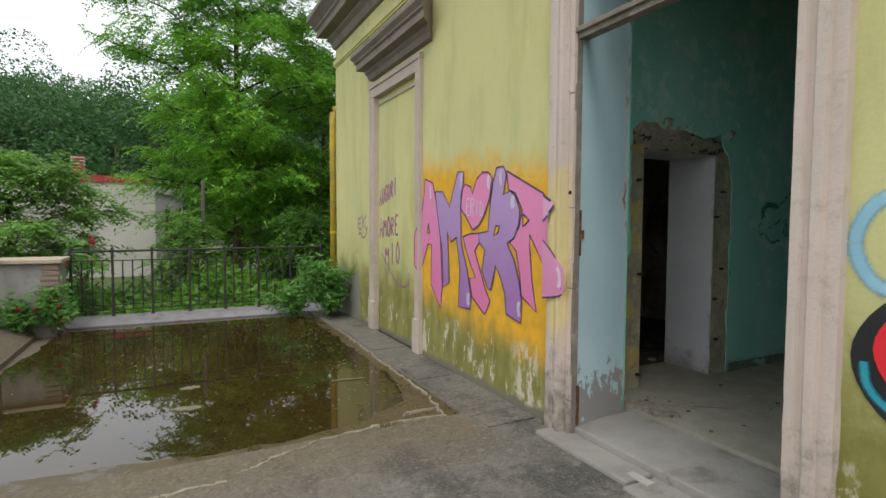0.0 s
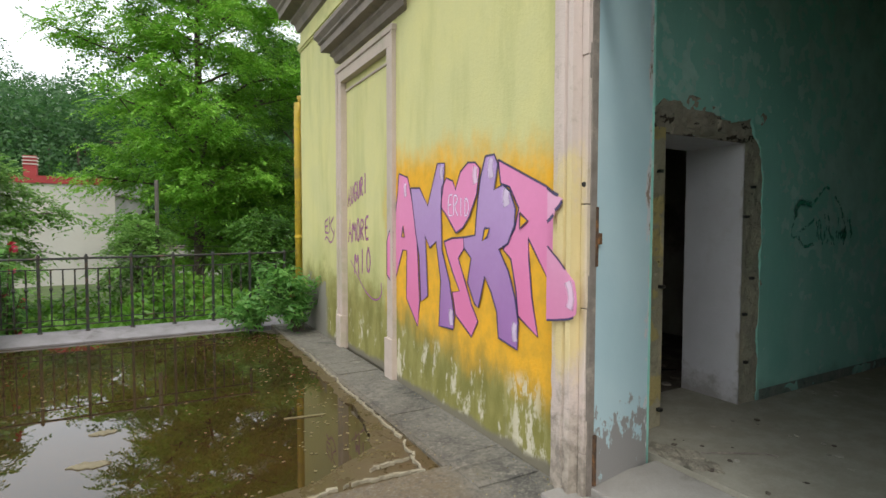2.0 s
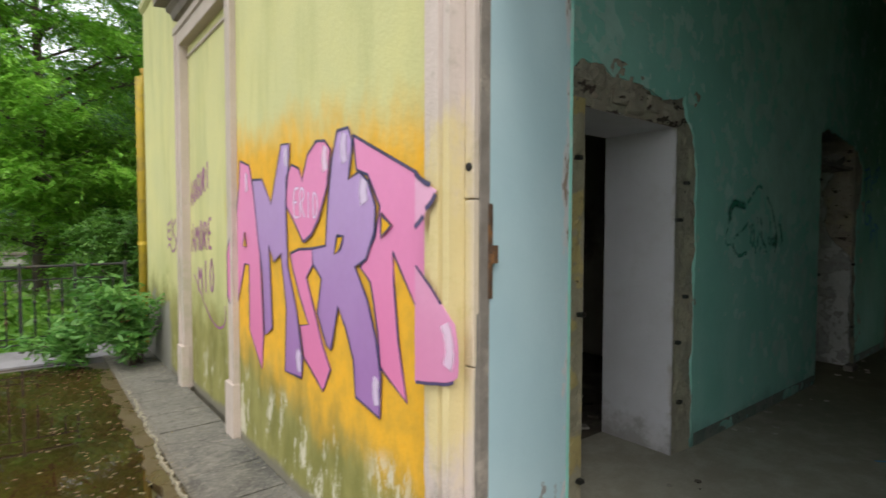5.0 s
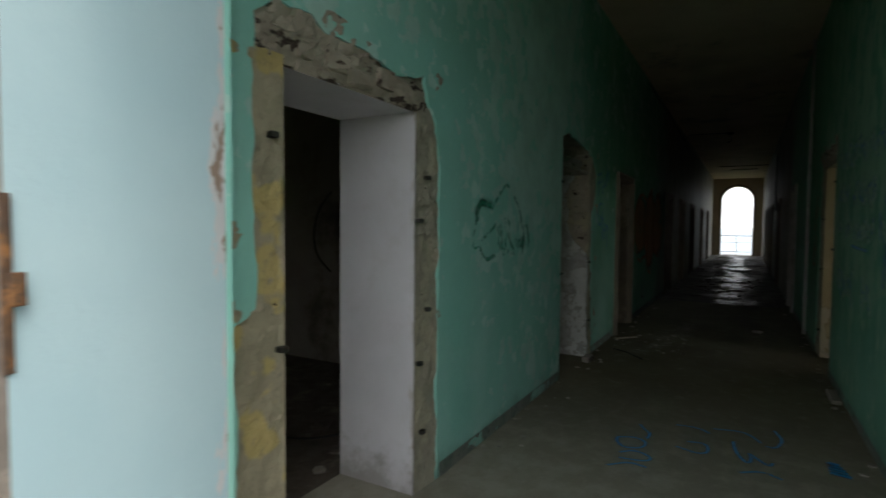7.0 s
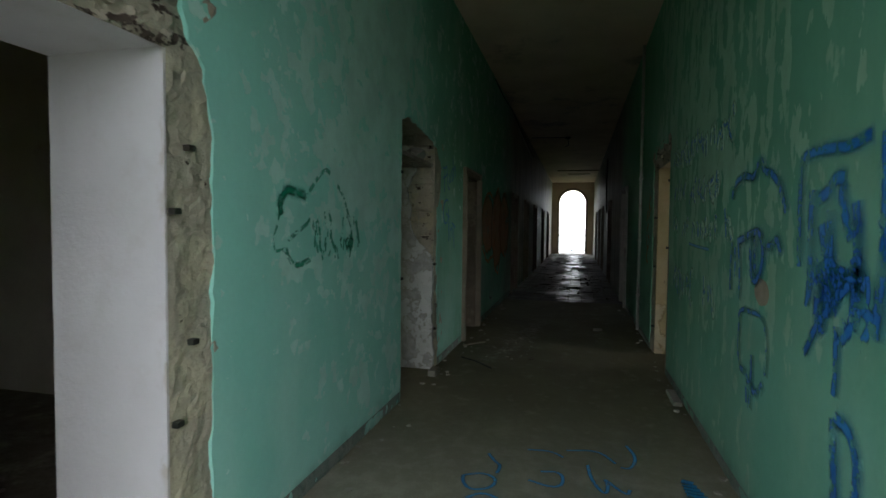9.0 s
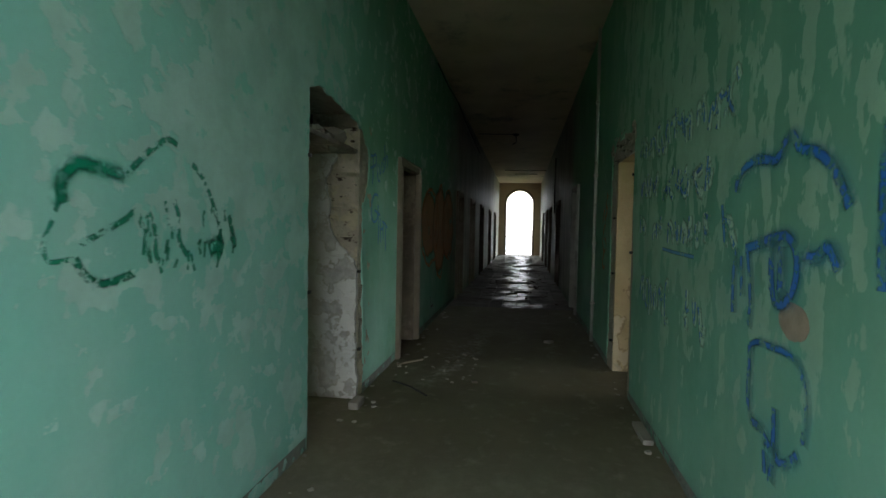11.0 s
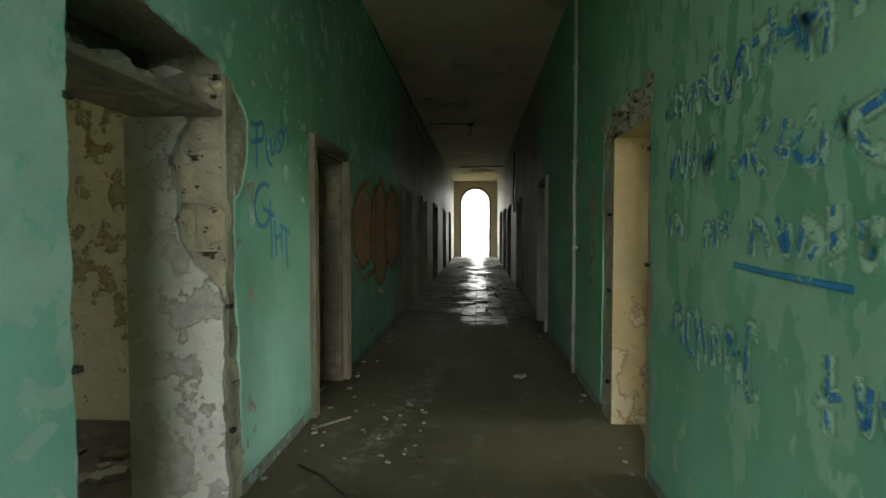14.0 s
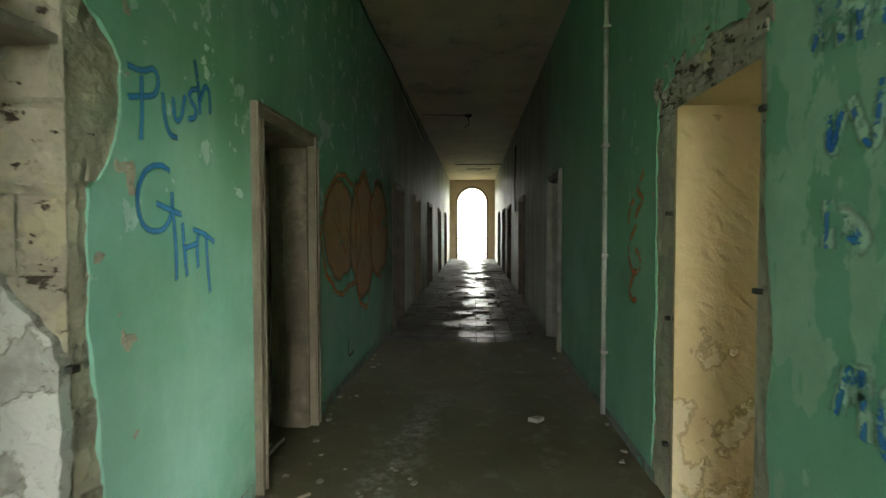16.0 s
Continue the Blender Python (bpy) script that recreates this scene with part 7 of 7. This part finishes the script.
part("cord", Shape().tube([(17.9, 2.52, TOP - 0.05), (17.93, 2.5, TOP - 0.2), (17.9, 2.6, TOP - 0.27), (17.86, 2.5, TOP - 0.22)], 0.012, 6), DARK, hook)
part("ceiling_wire", Shape().tube([(17.9, 2.52, TOP - 0.01), (17.8, 3.5, TOP - 0.01)], 0.01, 5), DARK, hook)
wire2 = thing("wall_cable", "dark cable hanging on the corridor wall", "cable")
part("wire", Shape().tube([(19.5, R + 0.02, 3.5), (19.6, R + 0.03, 2.6), (19.55, R + 0.02, 1.9)], 0.02, 6), DARK, wire2)
for x, d in ((26.5, 0.9), (28.0, 0.5)):
    s = Shape().box(x, x + 0.05, 2.2 - d, 2.2 + d, TOP - 0.03, TOP - 0.004)
    single("ceiling_crack", s, DARK, "dark crack line where ceiling plaster fell", "crack", "ceiling cracks")

loop = thing("room_cable", "dark loose cable hanging on the room's wall", "cable")
part("wire", Shape().tube([(6.255, y, z) for y, z in smoothed([(5.85, 1.78), (6.02, 1.62), (6.11, 1.35), (6.06, 1.1), (5.86, 0.95)], 3)], 0.008, 6), DARK, loop)
loop = thing("floor_cable", "dark loose cable lying in the room's rubble", "cable")
part("wire", Shape().tube([(x, y, 0.004) for x, y in smoothed([(4.62, 5.05), (4.56, 4.8), (4.64, 4.6), (4.80, 4.5)], 3)], 0.009, 6), DARK, loop)

# ---- balcony past the arch ----
setting("balcony", Shape().box(END + 0.45, END + 2.0, 0.6, 4.4, -0.3, -0.02), SILL, "pale balcony slab past the arch", "balcony", bevel=0.01)
rail = thing("railing", "thin iron balcony railing past the arch", "railing")
part("top_rail", Shape().tube([(END + 1.85, 0.7, 0.98), (END + 1.85, 4.3, 0.98)], 0.018, 8), IRON, rail)
part("lower_bar", Shape().tube([(END + 1.85, 0.7, 0.12), (END + 1.85, 4.3, 0.12)], 0.012, 8), IRON, rail)
part("middle_bar", Shape().tube([(END + 1.85, 0.7, 0.62), (END + 1.85, 4.3, 0.62)], 0.008, 8), IRON, rail)
for i in range(5):
    part("post", Shape().box(END + 1.835, END + 1.865, 0.7 + 0.89 * i, 0.73 + 0.89 * i, -0.02, 0.98), IRON, rail)

# ---- litter on floors and terrace ----
def chip(x, y, z, size, seed, mat, label, name="plaster_chip", group="plaster chips on the floor", cat="debris"):
    r = random.Random(seed)
    n = r.randint(4, 6)
    ring = [(size * math.cos(2 * math.pi * k / n + r.uniform(-0.3, 0.3)) * r.uniform(0.5, 1), size * math.sin(2 * math.pi * k / n) * r.uniform(0.5, 1)) for k in range(n)]
    s = Shape().prism(ring, "z", 0, size * r.uniform(0.12, 0.4))
    ob = single(name, s, mat, label, cat, group)
    ob.location, ob.rotation_euler = (x, y, z), (0, 0, r.uniform(0, 6))
    return ob


for k in range(60):
    side = k % 3
    x = rng.uniform(5.0, 12.5)
    y = L - abs(rng.gauss(0, 0.10)) - 0.03 if side < 2 else R + abs(rng.gauss(0, 0.08)) + 0.03
    chip(x, y, 0.0, rng.uniform(0.008, 0.035), 100 + k, CHIP, "small pale plaster chip beside the wall")
for k in range(26):
    chip(rng.gauss(9.2, 0.35), rng.gauss(2.95, 0.15), 0.0, rng.uniform(0.008, 0.03), 200 + k, CHIP, "pale crumbled plaster on the corridor floor")
for k in range(24):
    chip(rng.uniform(3.1, 4.2), rng.uniform(2.6, 3.5), 0.0, rng.uniform(0.006, 0.03), 240 + k, CHIP if k % 2 else DIRT, "plaster crumb near the entrance")
for k in range(30):
    chip(rng.uniform(3.6, 5.8), rng.uniform(4.2, 6.4), -0.01, rng.uniform(0.02, 0.09), 300 + k, DIRT if k % 3 else CHIP, "rubble lump on the room floor", group="rubble in the rooms")
for k in range(80):
    chip(rng.uniform(6.6, 8.9), rng.uniform(4.15, 6.8), -0.01, rng.uniform(0.03, 0.11), 1340 + k, (DIRT, OLD_WOOD, CHIP, DOOR_BROWN)[k % 4], "rubble and wood scrap on the room floor", group="rubble in the rooms")
for k in range(70):
    chip(rng.gauss(15.6 + 2.6 * (k % 2), 0.35), rng.uniform(R + 0.3, L - 0.3), -0.002, rng.uniform(0.015, 0.05), 900 + k, DIRT, "dark rubble lump on the wet tiles", group="rubble in the far corridor")
for k in range(44):
    chip(rng.gauss(14.5 + 9 * rng.random(), 0.8), rng.choice((L - 0.25, R + 0.4, 2.2)) + rng.gauss(0, 0.2), -0.002, rng.uniform(0.02, 0.06), 400 + k, DIRT, "dark rubble lump on the wet tiles", group="rubble in the far corridor")
chip(8.57, 2.69, 0.0, 0.045, 1, DIRT, "dark stone on the cement floor", "stone", "", "stone")
chip(10.47, 1.91, 0.0, 0.08, 2, CHIP, "crumpled pale paper scrap on the floor", "paper_scrap", "", "paper")
single("plaster_block", Shape().box(7.62, 7.80, 3.50, 3.58, 0.0, 0.06), CHIP, "broken plaster block by the doorway", "debris", bevel=0.012)
single("plaster_block", Shape().box(7.36, 7.72, R + 0.02, R + 0.09, 0.0, 0.035), CHIP, "flat broken board at the wall's foot", "debris", bevel=0.006)


def stick(pts, r, mat, label, name="stick"):
    return single(name, Shape().tube(pts, r, 6), mat, label, "stick", "sticks on the floor")


stick([(8.42, 3.42, 0.01), (8.28, 3.24, 0.015), (8.06, 3.04, 0.01)], 0.008, DARK, "thin dark bent rod on the corridor floor")
stick([(9.0, 3.52, 0.01), (9.25, 3.30, 0.012)], 0.010, FRAME_WOOD, "pale wood splinter by the door frame")
stick([(9.35, 3.66, 0.01), (9.9, 3.78, 0.012)], 0.012, FRAME_WOOD, "pale wood splinter in the doorway")
stick([(9.4, 3.72, 0.03), (9.95, 3.70, 0.03)], 0.010, WHITE_PAINT, "pale wood splinter in the doorway")
stick([(9.36, 1.20, 0.01), (9.05, 1.02, 0.02)], 0.014, CHIP, "pale wooden scrap inside the doorway")
stick([(8.6, 1.22, 0.01), (9.2, 1.14, 0.02)], 0.011, OLD_WOOD, "wood splinter inside the doorway")
stick([(3.3, 3.18, 0.006), (3.62, 2.98, 0.008), (3.66, 2.92, 0.006)], 0.006, OLD_WOOD, "bent dirty rod near the entrance")
stick([(1.25, 5.32, -0.114), (1.55, 5.27, -0.112)], 0.007, DRY_LEAF, "pale reed floating in the puddle")
single("plank", Shape().box(24.78, 24.9, 1.42, 1.96, 0.0, 0.03), DOOR_BROWN, "dark loose plank lying across the tiles", "board", bevel=0.005)
mark = thing("sprayed_tag", "small black sprayed mark low on the corridor wall", "graffiti")
part("stroke", ribbon(Shape(), smoothed([(11.42, 0.42), (11.40, 0.30), (11.44, 0.24), (11.62, 0.26)]), 0.02, on_left), SPRAY_BLACK, mark)
plate = single("hinge_strap", Shape().box(2.30, 2.36, 2.46, 2.62, -0.082, -0.070), WHITE_PAINT, "loose metal strap lying on the step", "metal strap", bevel=0.002)

# leaves floating on the puddle
n = 420
c = np.stack([1.93 - np.abs(g.normal(0, 0.55, n)), g.uniform(4.2, 9.0, n), np.full(n, -0.1155)], 1)
c[:140, 0] = g.uniform(-1.6, 1.8, 140)
fl = leaf_mesh("floating_leaves", c, np.tile((0, 0, 8.0), (n, 1)), 0.035, 0.022, DRY_LEAF, 51, 0.0)
co = np.empty(4 * n * 3)
fl.vertices.foreach_get("co", co)
co = co.reshape(-1, 3)
co[:, 2] = -0.1150
fl.vertices.foreach_set("co", co.ravel())
tagged(new("floating_leaves", fl), "scattered small dry leaves floating on the puddle", "leaves", kind="stuff")
for x, y, sx, sy in ((0.05, 5.67, 0.10, 0.05), (0.0, 5.1, 0.12, 0.06)):
    ring = [(x + sx * math.cos(a) * rng.uniform(0.7, 1.1), y + sy * math.sin(a) * rng.uniform(0.6, 1.2)) for a in (2 * math.pi * k / 23 for k in range(23))]
    single("scum_patch", Shape().prism(ring, "z", -0.125, -0.112), plain("pale_scum", (0.24, 0.21, 0.13), (0.18, 0.15, 0.09), 12, 0.7), "pale scum patch above the puddle's surface", "scum", "scum patches")
n = 900
c = np.stack([g.uniform(1.9, 2.42, n), g.uniform(3.0, 9.3, n), np.full(n, DECK + 0.006)], 1)
c[:, 0] = np.where(g.random(n) < 0.6, 2.40 - np.abs(g.normal(0, 0.05, n)), c[:, 0])
tagged(new("grit", leaf_mesh("grit", c, np.tile((0, 0, 1.0), (n, 1)), 0.016, 0.012, DRY_LEAF, 52, -0.3)), "grit and dry leaf bits along the wall's foot", "grit", kind="stuff")

# ---- corridor tiles past the screed, nearest as pieces ----
bm_tile = Shape().box(-0.138, 0.138, -0.122, 0.122, -0.02, 0.0).mesh("tile", TILE, bevel=0.004)
far_floor = [o for o in scene.objects if o.name == "floor_far"][0]
STEP_X, STEP_Y = 0.284, 0.252
rest = Shape()
count = 0
for i in range(70):
    for j in range(9):
        x, y = 13.44 + STEP_X * i, R + 0.125 + STEP_Y * j
        r = random.Random(i * 17 + j)
        if r.random() < 0.06:
            continue
        dz = r.uniform(-0.004, 0.002)
        if count < 300:
            ob = new("tile", bm_tile)
            ob.parent, ob.location = far_floor, (x, y, dz)
            ob.rotation_euler = (r.uniform(-0.001, 0.001), r.uniform(-0.001, 0.001), 0)
            count += 1
        else:
            rest.box(x - 0.138, x + 0.138, y - 0.122, y + 0.122, -0.02, dz)
tiles = part("tiles_far", rest, TILE, far_floor)
tiles["kind"] = "stuff"
